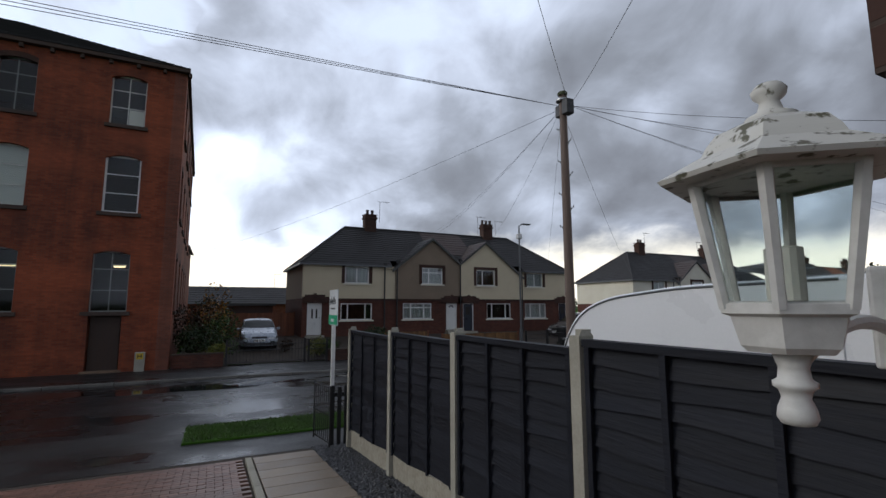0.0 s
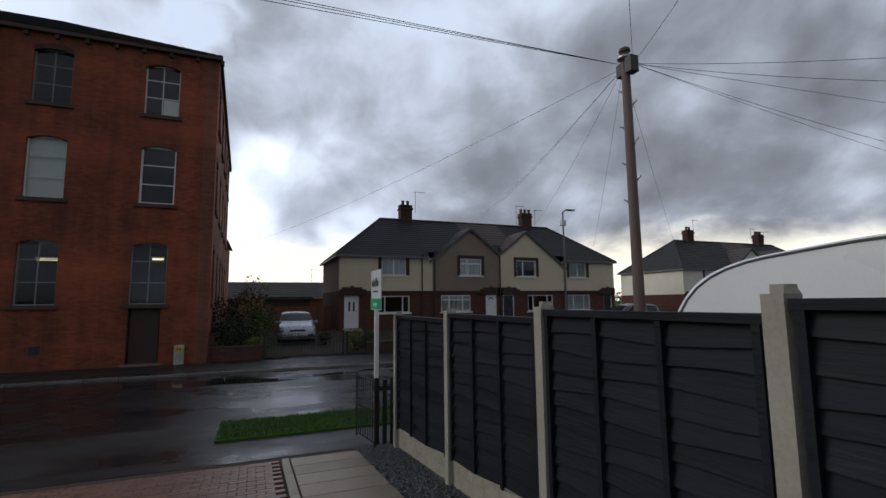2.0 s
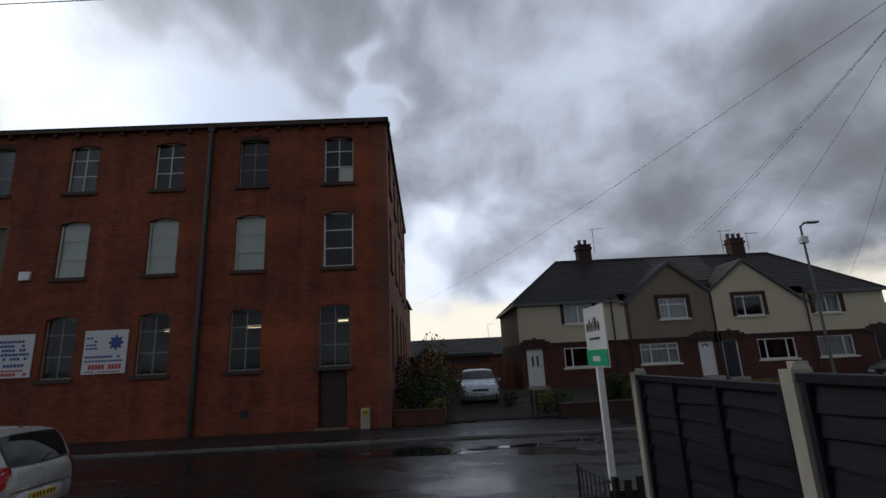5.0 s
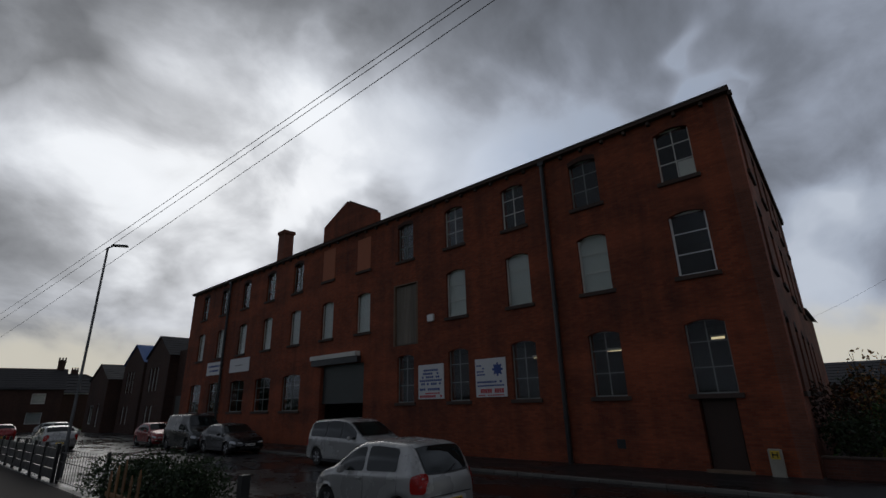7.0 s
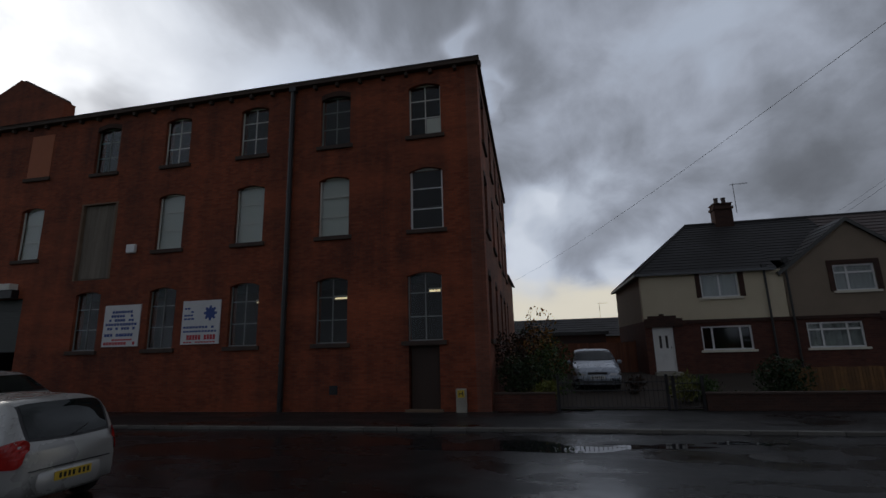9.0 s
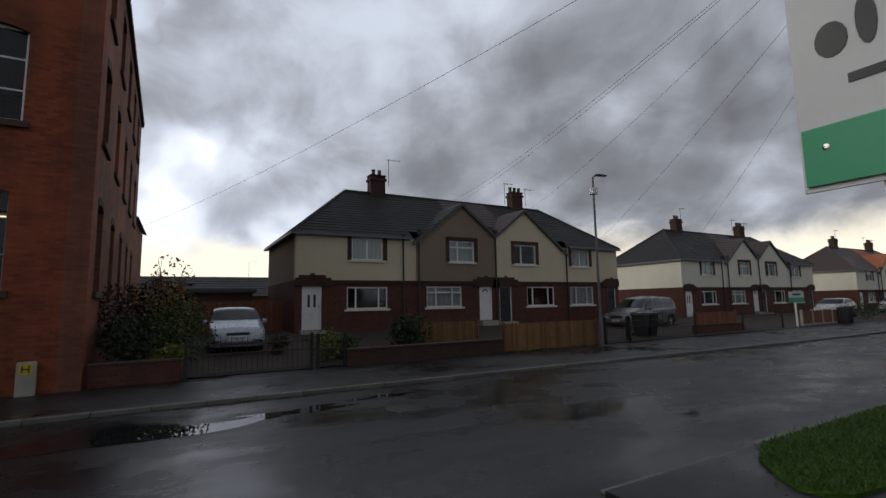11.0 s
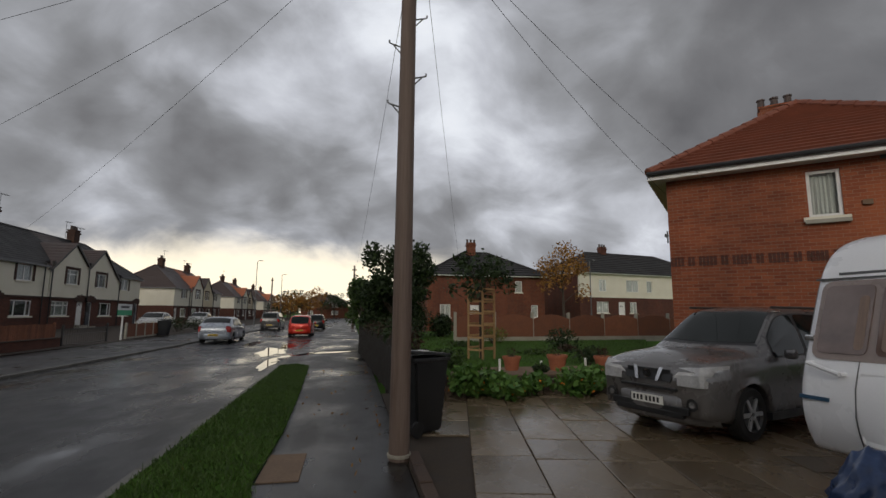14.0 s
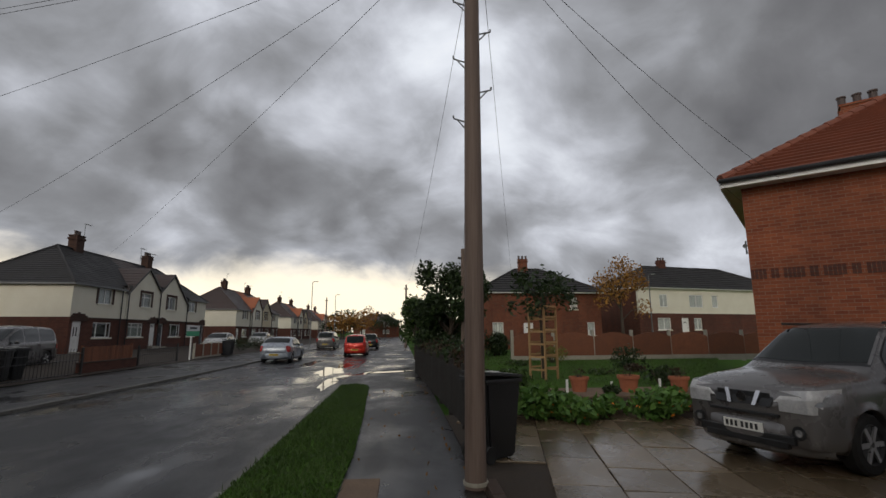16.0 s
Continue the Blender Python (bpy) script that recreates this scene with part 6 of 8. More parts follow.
bm = boxes((4.28, 4.42, -0.16, -0.005, 3.86, 3.96), bevel=0.015)
part("security_light", bm, BLACK_PLASTIC, house)
part("junction_box", boxes((3.62, 3.78, -0.06, -0.005, 3.94, 4.04)), STONE, house)
bm = B()
tube(bm, (4.1, -0.03, 3.62), (5.9, -0.03, 3.58), 0.02, seg=6)
part("cable_clip", bm, CABLE, house)
bm = B()
tube(bm, (-0.02, -0.1, 3.7), (-0.02, -0.1, 3.4), 0.02, seg=6)
tube(bm, (-0.02, -0.35, 3.55), (-0.02, -0.05, 3.6), 0.05, 0.02, 8)
part("satellite_dish", bm, LAMP_GREY, house)

# houses across the back gardens
hipped_house(pose(45.0, 2.3, 0.4, 0, 0, -90), "red brick hipped house beyond the garden fence", 11.6, 9.0, 4.9, 7.6, BRICK_FAR, SLATE,
             wins=[(1.2, 2.2, 0.9, 2.1), (8.6, 9.3, 3.3, 4.4), (10.2, 10.9, 0.9, 2.1)], doors=[(4.1, 5.0, 0.05, 2.05)], courses=10, chim=(0.42, 0.3), pots=3)
hipped_house(pose(47.4, -14.3, 0.9, 0, 0, -78), "brick house with white rendered upper floor and dark roof", 20.0, 9.0, 5.2, 8.0, BRICK, SLATE, upper=RENDER_WHITE,
             wins=[(2.2, 3.8, 0.9, 2.1), (2.6, 3.6, 3.2, 4.5), (6.4, 8.2, 3.2, 4.5), (9.4, 10.2, 3.2, 4.5), (6.8, 7.8, 0.9, 2.1)], doors=[(5.2, 6.1, 0.05, 2.1)], courses=10, chim=(0.36, 0.5), pots=3)
hipped_house(pose(64.0, -5.0, 1.0, 0, 0, -90), "far brick house behind an autumn tree", 9, 8, 4.9, 7.2, BRICK_FAR, TILE_DARK, courses=6)


# ---- charcoal panel fence beside the drive ----
FX = 2.2
POSTS = [8.10, 6.03, 4.17, 2.42, 0.55, -1.35]


def fence_top(y):
    """The panels are level and step up bay by bay."""
    return 2.02 + 0.063 * sum(y < p for p in POSTS[1:-1])


def fence_foot(y):
    return slope(y) + 0.23


fence = thing("panel_fence", "charcoal painted lap panel fence with concrete posts and gravel boards", "fence")
for y in POSTS:
    t = fence_top(max(y - 1.0, -1.3)) + 0.06
    bm = boxes((FX - 0.075, FX + 0.045, y - 0.048, y + 0.048, -0.1, t - 0.04))
    prism(bm, [(FX - 0.075, y - 0.048, t - 0.041), (FX + 0.045, y - 0.048, t - 0.041), (FX + 0.025, y - 0.03, t), (FX - 0.035, y - 0.03, t)], (0, 0.001, 0))
    box(bm, FX - 0.03, FX + 0.04, y - 0.035, y + 0.035, t - 0.042, t)
    part("post", bm, CONCRETE, fence)
for a, b in zip(POSTS, POSTS[1:]):
    y1, y0 = a - 0.057, b + 0.057
    z0a, z0b = fence_foot(y0), fence_foot(y1)
    g0 = z0b - 0.10
    # gravel board follows the slope
    bm = B()
    prism(bm, [(FX - 0.02, y0, slope(y0) - 0.05), (FX - 0.02, y1, slope(y1) - 0.05), (FX - 0.02, y1, z0b + 0.06), (FX - 0.02, y0, z0a + 0.06)], (0.05, 0, 0))
    part("gravel_board", bm, two_tone("rock_face_concrete", (0.24, 0.215, 0.165), (0.40, 0.37, 0.30), 6.0, 0.9, 24, 1.0), fence, "buff rock-faced gravel board")
    ta, tb = fence_top(y0), fence_top(y1)
    n = 11
    g = random.Random(int(a * 100))
    for i in range(n):
        f0, f1 = i / n, (i + 1.12) / n
        q0, q1 = y0 + 0.005, y1 - 0.005
        za0, zb0 = z0a + 0.07 + (ta - z0a - 0.11) * f0, z0b + 0.07 + (tb - z0b - 0.11) * f0
        za1, zb1 = z0a + 0.07 + (ta - z0a - 0.11) * min(1, f1), z0b + 0.07 + (tb - z0b - 0.11) * min(1, f1)
        bm = B()
        m_ = 7
        for k in range(m_):
            u0, u1 = k / m_, (k + 1) / m_
            def row(u, wob):
                return (q0 + (q1 - q0) * u, za0 + (zb0 - za0) * u + wob, za1 + (zb1 - za1) * u)
            w0, w1 = 0.017 * math.sin(u0 * 7 + i * 1.7 + a), 0.017 * math.sin(u1 * 7 + i * 1.7 + a)
            A, C = row(u0, w0), row(u1, w1)
            quad(bm, (FX - 0.038, A[0], A[1]), (FX - 0.038, C[0], C[1]), (FX - 0.008, C[0], C[2]), (FX - 0.008, A[0], A[2]))
            quad(bm, (FX - 0.038, A[0], A[1]), (FX - 0.012, A[0], A[1]), (FX - 0.012, C[0], C[1]), (FX - 0.038, C[0], C[1]))
            quad(bm, (FX - 0.012, A[0], A[1]), (FX + 0.004, A[0], A[2]), (FX + 0.004, C[0], C[2]), (FX - 0.012, C[0], C[1]))
        part("board", bm, FENCE_GREY, fence)
    for u in (0.02, 0.345, 0.66, 0.98):
        y = y0 + (y1 - y0) * u
        z0, z1 = z0a + (z0b - z0a) * u + 0.065, ta + (tb - ta) * u
        part("batten", boxes((FX - 0.062, FX - 0.040, y - 0.02, y + 0.02, z0, z1 - 0.02)), FENCE_GREY, fence)
    bm = B()
    prism(bm, [(FX - 0.066, y0, ta - 0.045), (FX - 0.066, y1, tb - 0.045), (FX - 0.066, y1, tb), (FX - 0.066, y0, ta)], (0.09, 0, 0))
    part("capping", bm, FENCE_GREY, fence)

# open iron gate leaf and timber pickets at the end of the fence
gate = thing("iron_gate", "open black iron gate leaf beside the fence end", "gate")
ga, gb = Vector((1.74, 8.98, 0.08)), Vector((1.86, 8.22, 0.08))
for t_ in (0.0, 1.0):
    p = ga.lerp(gb, t_)
    part("stile", tube(B(), p, p + Vector((0, 0, 1.0)), 0.016, seg=6), BLACK_PAINT, gate)
for z in (0.06, 0.5, 0.96):
    part("rail", tube(B(), ga + Vector((0, 0, z)), gb + Vector((0, 0, z)), 0.012, seg=6), BLACK_PAINT, gate)
for i in range(1, 8):
    p = ga.lerp(gb, i / 8)
    part("bar", tube(B(), p + Vector((0, 0, 0.05)), p + Vector((0, 0, 0.98)), 0.008, seg=5), BLACK_PAINT, gate)
pick = thing("picket_fence", "short run of dark timber pickets", "fence")
for i, x in enumerate((1.93, 2.05, 2.17)):
    part("picket", boxes((x - 0.035, x + 0.035, 8.36, 8.385, 0.02, 1.06 - 0.03 * (i % 2)), bevel=0.004), BLACK_PAINT, pick)
part("rail", boxes((1.88, 2.2, 8.386, 8.42, 0.86, 0.93)), BLACK_PAINT, pick)

# estate agent's board
sign = thing("estate_agent_board", "white and green property sign on a white post", "sign")
part("post", boxes((1.905, 1.965, 8.42, 8.48, -0.05, 2.6)), UPVC, sign)
BOARD = two_tone("sign_white", (0.62, 0.64, 0.65), (0.68, 0.70, 0.71), 2, 0.45, 40, 0.0)
SIGN_GREEN = two_tone("sign_green", (0.015, 0.33, 0.16), (0.02, 0.38, 0.19), 2, 0.45, 40, 0.0)
INK = two_tone("sign_ink", (0.03, 0.035, 0.04), (0.045, 0.05, 0.055), 2, 0.5, 40, 0.0)
part("board", boxes((1.892, 1.904, 8.02, 8.645, 2.10, 2.72)), BOARD, sign)
part("strip", boxes((1.880, 1.8915, 8.02, 8.635, 2.115, 2.275)), SIGN_GREEN, sign, "green lower strip")
for y in (8.58, 8.08):
    part("screw", lathe(B(), [(0.009, 0), (0.009, 0.003), (0.004, 0.004)], 10, Matrix.Translation((1.8802, y, 2.215)) @ Matrix.Rotation(radians(-90), 4, "Y")), CHROME, sign)
yy = 8.585
for w, h_ in ((0.075, 0.10), (0.045, 0.14), (0.05, 0.10), (0.022, 0.14), (0.07, 0.15), (0.07, 0.10)):
    bm = lathe(B(), [(w / 2 - 0.012, 0.0), (w / 2, 0.0), (w / 2, 0.003), (w / 2 - 0.012, 0.003)], 14, Matrix.Translation((1.8915, yy - w / 2, 2.46 + h_ / 2)) @ Matrix.Rotation(radians(-90), 4, "Y") @ Matrix.Diagonal((h_ / w, 1, 1, 1)))
    part("mark", bm, INK, sign)
    yy -= w + 0.018
part("small_line", boxes((1.8885, 1.8918, 8.2, 8.52, 2.375, 2.40)), INK, sign)
part("strip_bars", boxes((1.8765, 1.8798, 8.22, 8.44, 2.16, 2.21)), BOARD, sign)

# ---- telegraph pole, wheelie bin, patio ----
PX, PY = 7.55, 8.67
pole = thing("telegraph_pole", "weathered wooden telegraph pole with step irons", "pole")
LEAN_M = Matrix.Translation((PX, PY, 0)) @ Matrix.Rotation(radians(0.46), 4, Vector((0.51, -0.86, 0)).normalized()) @ Matrix.Translation((-PX, -PY, 0))
part("shaft", tube(B(), (PX, PY, -0.2), (PX, PY, 7.62), 0.125, 0.088, 16), POLE_WOOD, pole)
part("cap", lathe(B(), [(0.12, 0), (0.125, 0.05), (0.09, 0.09), (0.02, 0.1)], 14, Matrix.Translation((PX - 0.02, PY - 0.02, 7.6))), two_tone("mossy_cap", (0.05, 0.06, 0.03), (0.09, 0.10, 0.05), 8, 0.9, 30, 0.3), pole)
for i in range(7):
    z = 4.33 + i * 0.41
    s = -1 if i % 2 else 1
    bm = B()
    tube(bm, (PX, PY + s * 0.09, z - 0.02), (PX, PY + s * 0.24, z + 0.02), 0.011, seg=6)
    tube(bm, (PX, PY + s * 0.24, z + 0.02), (PX, PY + s * 0.245, z + 0.06), 0.011, seg=6)
    tube(bm, (PX, PY + s * 0.10, z - 0.10), (PX, PY + s * 0.19, z - 0.0), 0.009, seg=5)
    part("step_iron", bm, LAMP_GREY, pole)
part("terminal_box", boxes((PX - 0.13, PX + 0.09, PY - 0.30, PY - 0.10, 7.05, 7.42), (PX - 0.05, PX + 0.16, PY + 0.08, PY + 0.24, 7.1, 7.4), bevel=0.02), BLACK_PLASTIC, pole)
part("bracket_ring", lathe(B(), [(0.13, 0), (0.17, 0.02), (0.17, 0.06), (0.13, 0.08)], 14, Matrix.Translation((PX - 0.02, PY - 0.02, 7.42))), GALV, pole)
part("base_band", lathe(B(), [(0.14, 0), (0.142, 0.02), (0.142, 0.06), (0.14, 0.08)], 14, Matrix.Translation((PX, PY, 0.03)) @ Matrix.Diagonal((1, 1, 0.5, 1))), CONCRETE, pole, "peeling white band near the foot")

pole.matrix_world = LEAN_M

wb = thing("wheelie_bin", "black plastic wheelie bin beside the pole", "bin", pose(8.74, 8.24, 0.0, 0, 0, 32) @ Matrix.Diagonal((0.93, 0.93, 1.08, 1)))
bm = B()
lo = [bm.verts.new(p) for p in ((-0.22, -0.25, 0.03), (0.22, -0.25, 0.03), (0.22, 0.25, 0.03), (-0.22, 0.25, 0.03))]
hi_ = [bm.verts.new(p) for p in ((-0.285, -0.34, 0.96), (0.285, -0.34, 0.96), (0.285, 0.36, 0.96), (-0.285, 0.36, 0.96))]
bm.faces.new(list(reversed(lo)))
bm.faces.new(hi_)
for i in range(4):
    bm.faces.new((lo[i], lo[(i + 1) % 4], hi_[(i + 1) % 4], hi_[i]))
bmesh.ops.bevel(bm, geom=bm.edges[:], offset=0.03, segments=2, affect="EDGES")
part("body", bm, BLACK_PLASTIC, wb)
part("rim", boxes((-0.30, 0.30, -0.36, 0.38, 0.93, 0.985), bevel=0.015), BLACK_PLASTIC, wb)
bm = B()
prism(bm, [(-0.30, -0.38, 0.99), (0.30, -0.38, 0.99), (0.30, 0.38, 1.05), (-0.30, 0.38, 1.05)], (0, 0, 0.035))
bmesh.ops.bevel(bm, geom=bm.edges[:], offset=0.012, segments=2, affect="EDGES")
part("lid", bm, two_tone("weathered_black_lid", (0.03, 0.032, 0.034), (0.05, 0.053, 0.056), 3, 0.3, 60, 0.1), wb)
part("number_bars", boxes((-0.09, -0.02, -0.08, 0.05, 1.055, 1.066), (0.02, 0.07, -0.08, 0.05, 1.055, 1.066)), UPVC, wb)
for s in (1, -1):
    part("wheel", lathe(B(), [(0.03, -0.02), (0.1, -0.025), (0.1, 0.025), (0.03, 0.02)], 16, Matrix.Translation((s * 0.25, 0.28, 0.10)) @ Matrix.Rotation(radians(90), 4, "Y")), TYRE, wb)
part("handle", tube(B(), (-0.26, 0.41, 1.0), (0.26, 0.41, 1.0), 0.016, seg=8), BLACK_PLASTIC, wb)

# neighbour's patio of large flags
sheet("patio_bed", [(2.3, -6.0), (12.2, -6.0), (12.2, 8.58), (2.3, 8.58)], -0.02, SOIL, "dark joints under the paving", "ground", 0.1)
patio = tagged(new("patio"), "wet stone flag patio under the caravan and car", "paving", kind="structure")
g = random.Random(5)
flag_meshes = {}
ang = radians(-13)
rows_ = 0
for r in range(-2, 18):
    v = 8.9 - r * 0.74
    u = 1.2 + g.uniform(-0.6, 0.0)
    while u < 13.5:
        w = g.choice((0.58, 0.88, 0.88, 1.2))
        cx, cy = u + w / 2 - 6.0, v - 0.37 - 8.4
        x, y = 6.0 + cx * math.cos(ang) - cy * math.sin(ang), 8.4 + cx * math.sin(ang) + cy * math.cos(ang)
        if 2.75 < x < 11.7 and y < 8.05 and y > -2.5 and y < 8.35 - 0.02 * x:
            if w not in flag_meshes:
                bm = boxes((-w / 2 + 0.006, w / 2 - 0.006, -0.364, 0.364, -0.04, 0.0), bevel=0.008)
                me = bpy.data.meshes.new("flag")
                bm.to_mesh(me)
                bm.free()
                me.materials.append(SLAB_WET)
                flag_meshes[w] = me
            o = new("flag", flag_meshes[w])
            o.parent = patio
            o.matrix_world = pose(x, y, 0.012 + g.uniform(-0.005, 0.005), g.uniform(-0.5, 0.5), g.uniform(-0.5, 0.5), -13)
        u += w
edge = thing("patio_edging", "weathered stone edging beside the footway", "kerb", kind="structure")
for i in range(9):
    x = 3.0 + i * 0.52 + (0.02 if i % 2 else 0)
    part("edging_stone", boxes((x, x + 0.505, 8.42, 8.56, -0.05, 0.035 + 0.008 * (i % 3)), bevel=0.012), STONE_DARK, edge)

# ---- own drive: block paving, slab path, slate chips ----
bm = B()
yv = [-6.0, -3.4, 0, 2, 4, 6, 8.0, 8.6]
for a, b in zip(yv, yv[1:]):
    quad(bm, (-9, a, slope(a) - 0.03), (2.6, a, slope(a) - 0.03), (2.6, b, slope(b) - 0.03), (-9, b, slope(b) - 0.03))
tagged(obj("drive", bm, SOIL), "sandy bed under the sloping block drive", "drive", kind="structure")
drive = tagged(new("block_paving"), "sloping drive of reddish brown block paving", "paving", kind="structure")
bm = boxes((-0.097, 0.097, -0.047, 0.047, -0.03, 0.0), bevel=0.005)
pm = bpy.data.meshes.new("paver")
bm.to_mesh(pm)
bm.free()
pm.materials.append(PAVER)
tilt = -math.degrees(math.atan(0.08))
made, rest = 0, []
for r in range(0, 125):
    y = 8.24 - r * 0.1
    for c in range(-42, 3):
        x = 0.42 + c * 0.2 - (0.1 if r % 2 else 0)
        if x > 0.5:
            continue
        if r < 16 and x > -3.2:
            o = new("paver", pm)
            o.parent = drive
            o.matrix_world = pose(x, y, slope(y) + g.uniform(-0.002, 0.002), tilt, 0, 0)
            made += 1
        elif r < 60:
            rest.append((x, y))
V, Fc = [], []
for x, y in rest:
    i0 = len(V)
    for dx, dy, dz in ((-0.097, -0.047, 0), (0.097, -0.047, 0), (0.097, 0.047, 0), (-0.097, 0.047, 0), (-0.099, -0.049, -0.03), (0.099, -0.049, -0.03), (0.099, 0.049, -0.03), (-0.099, 0.049, -0.03)):
        V.append((x + dx, y + dy, slope(y + dy) + dz))
    Fc += [(i0, i0 + 1, i0 + 2, i0 + 3), (i0, i0 + 4, i0 + 5, i0 + 1), (i0 + 1, i0 + 5, i0 + 6, i0 + 2), (i0 + 2, i0 + 6, i0 + 7, i0 + 3), (i0 + 3, i0 + 7, i0 + 4, i0)]
me = bpy.data.meshes.new("pavers_beyond")
me.from_pydata(V, [], Fc)
me.materials.append(PAVER)
o = tagged(new("pavers_beyond", me), "", "", kind="stuff")
o.parent = drive
path = tagged(new("slab_path"), "path of buff stone slabs beside the slate chips", "path", kind="structure")
for i in range(22):
    y1 = 8.26 - i * 0.46
    w0, w1 = 0.66, 1.62 - 0.0
    bm = B()
    box(bm, w0 + 0.006, w1 - 0.006, -0.454 + 0.008, 0, -0.04, 0.0, 0.006)
    o = part("slab", bm, SLAB, path)
    o.matrix_world = pose(0, y1, slope(y1) + 0.012, tilt, 0, 0)
for i in range(12):
    y1 = 8.26 - i * 0.86
    o = part("edging", boxes((0.555, 0.645, -0.85, 0, -0.08, 0.02), bevel=0.006), CONCRETE, path)
    o.matrix_world = pose(0, y1, slope(y1) + 0.004, tilt, 0, 0)


def chips(name, n, area, mat, label, size, seed=4):
    gg = np.random.default_rng(seed)
    V, Fc = [], []
    for _ in range(n):
        x, y = area(gg)
        s = size * gg.uniform(0.5, 1.3)
        m_ = Euler(gg.uniform(-0.6, 0.6, 3)).to_matrix() @ Matrix.Rotation(gg.uniform(0, 6.28), 3, "Z")
        i0 = len(V)
        for p in ((-1, -0.6, 0), (1, -0.5, 0), (0.8, 0.6, 0), (-0.7, 0.5, 0), (-0.7, -0.4, 0.35), (0.7, -0.3, 0.3), (0.5, 0.4, 0.35), (-0.5, 0.3, 0.3)):
            q = m_ @ (Vector(p) * s)
            V.append((x + q.x, y + q.y, slope(y) + 0.01 + q.z))
        Fc += [(i0 + 4, i0 + 5, i0 + 6, i0 + 7), (i0, i0 + 1, i0 + 5, i0 + 4), (i0 + 1, i0 + 2, i0 + 6, i0 + 5), (i0 + 2, i0 + 3, i0 + 7, i0 + 6), (i0 + 3, i0, i0 + 4, i0 + 7)]
    me = bpy.data.meshes.new(name)
    me.from_pydata(V, [], Fc)
    me.materials.append(mat)
    return tagged(new(name, me), label, "gravel", kind="stuff")


chips("slate_chippings", 5200, lambda q: (q.uniform(1.62, 2.2), 8.5 - 6.0 * q.random() ** 1.3), CHIPS, "dark slate chippings along the fence foot", 0.034)

# ---- verges, kerbs ----
def verge(name, poly, label):
    bm = B()
    prism(bm, [(x, y, 0.03) for x, y in poly], (0, 0, -0.15))
    return tagged(obj(name, bm, GRASS_GROUND), label, "verge", kind="structure")


VERGE = [(5.55, 10.25), (5.75, 10.1), (6.2, 10.04), (7.0, 10.19), (9.0, 10.16), (12.0, 10.26), (17.3, 10.5), (17.9, 10.9), (17.6, 11.36), (12.8, 11.37), (6.7, 11.37), (6.15, 11.12), (5.75, 10.75), (5.52, 10.45)]
verge("grass_verge", VERGE, "strip of wet green verge beside the footway")
verge("grass_verge_small", [(-0.4, 9.75), (3.1, 9.75), (3.3, 11.05), (-0.38, 11.05)], "short green verge before the drive")
grass("verge_grass", 5.4, 18.0, 10.0, 11.37, 0.028, 1700, 0.05, "short mown verge grass with fallen leaves", poly=VERGE)
grass("drive_verge_grass", -0.38, 3.1, 9.77, 11.04, 0.028, 1500, 0.055, "short mown grass on the small verge", 7)
chips_leaf = np.random.default_rng(12)
lv = []
for _ in range(110):
    lv.append(((chips_leaf.uniform(4.5, 18), chips_leaf.uniform(8.75, 11.1), 0.03 if False else 0.02), (0.03, 0.03, 0.006)))
for _ in range(40):
    lv.append(((chips_leaf.uniform(8.2, 18), 8.72 + abs(chips_leaf.normal(0, 0.12)), 0.02), (0.03, 0.03, 0.006)))
leaf_mesh("fallen_leaves", lv, 190, 0.03, LEAF_AUTUMN, seed=9)
tagged(bpy.data.objects["fallen_leaves"], "scattered brown and orange fallen leaves", "leaves", kind="stuff")
kerb = tagged(new("far_kerb"), "dark stone kerb along the far pavement", "kerb", kind="structure")
bm = boxes((-0.452, 0.452, -0.07, 0.07, -0.2, 0.012), bevel=0.015)
km = bpy.data.meshes.new("kerb_stone")
bm.to_mesh(km)
bm.free()
km.materials.append(KERB)
for i in range(110):
    o = new("kerb_stone", km)
    o.parent = kerb
    o.matrix_world = pose(-48 + i * 0.914, 18.53 - 0.0258 * min(max(-48 + i * 0.914, 0.0), 24.0), 0.0, g.uniform(-0.6, 0.6), 0, -1.5 if 0 < -48 + i * 0.914 < 24 else 0.0)
kerb2 = tagged(new("near_kerb"), "worn stone kerb along the verge", "kerb", kind="structure")
for i in range(60):
    x = -22 + i * 0.914
    o = new("kerb_stone", km)
    o.parent = kerb2
    drop = 0.055 if (x < -0.6 or 3.2 < x < 6.6) else 0.015
    o.matrix_world = pose(x, 11.45 if x > 4 else 11.12, -drop, 0, 0, g.uniform(-0.3, 0.3))
tagged(obj("cover_slab", boxes((7.0, 7.95, 9.74, 10.16, -0.03, 0.008), bevel=0.006), STONE), "buff concrete cover slab set in the footway", "cover", kind="structure")
tagged(obj("manhole_cover", lathe(B(), [(0.3, 0), (0.31, 0.004), (0.28, 0.006), (0.02, 0.006)], 24, Matrix.Translation((3.96, 16.04, ROAD_Z))), two_tone("cast_iron", (0.03, 0.028, 0.026), (0.06, 0.055, 0.05), 8, 0.5, 60, 0.5, metal=0.6)), "round iron manhole cover in the road", "manhole", kind="structure")
dg = thing("drain_grate", "iron gully grate beside the kerb", "drain", kind="structure")
part("frame", boxes((-2.5, -2.02, 11.18, 11.24, ROAD_Z, ROAD_Z + 0.006), (-2.5, -2.02, 11.56, 11.62, ROAD_Z, ROAD_Z + 0.006)), BLACK_PAINT, dg)
for i in range(7):
    part("bar", boxes((-2.48 + i * 0.07, -2.45 + i * 0.07, 11.24, 11.56, ROAD_Z, ROAD_Z + 0.006)), BLACK_PAINT, dg)
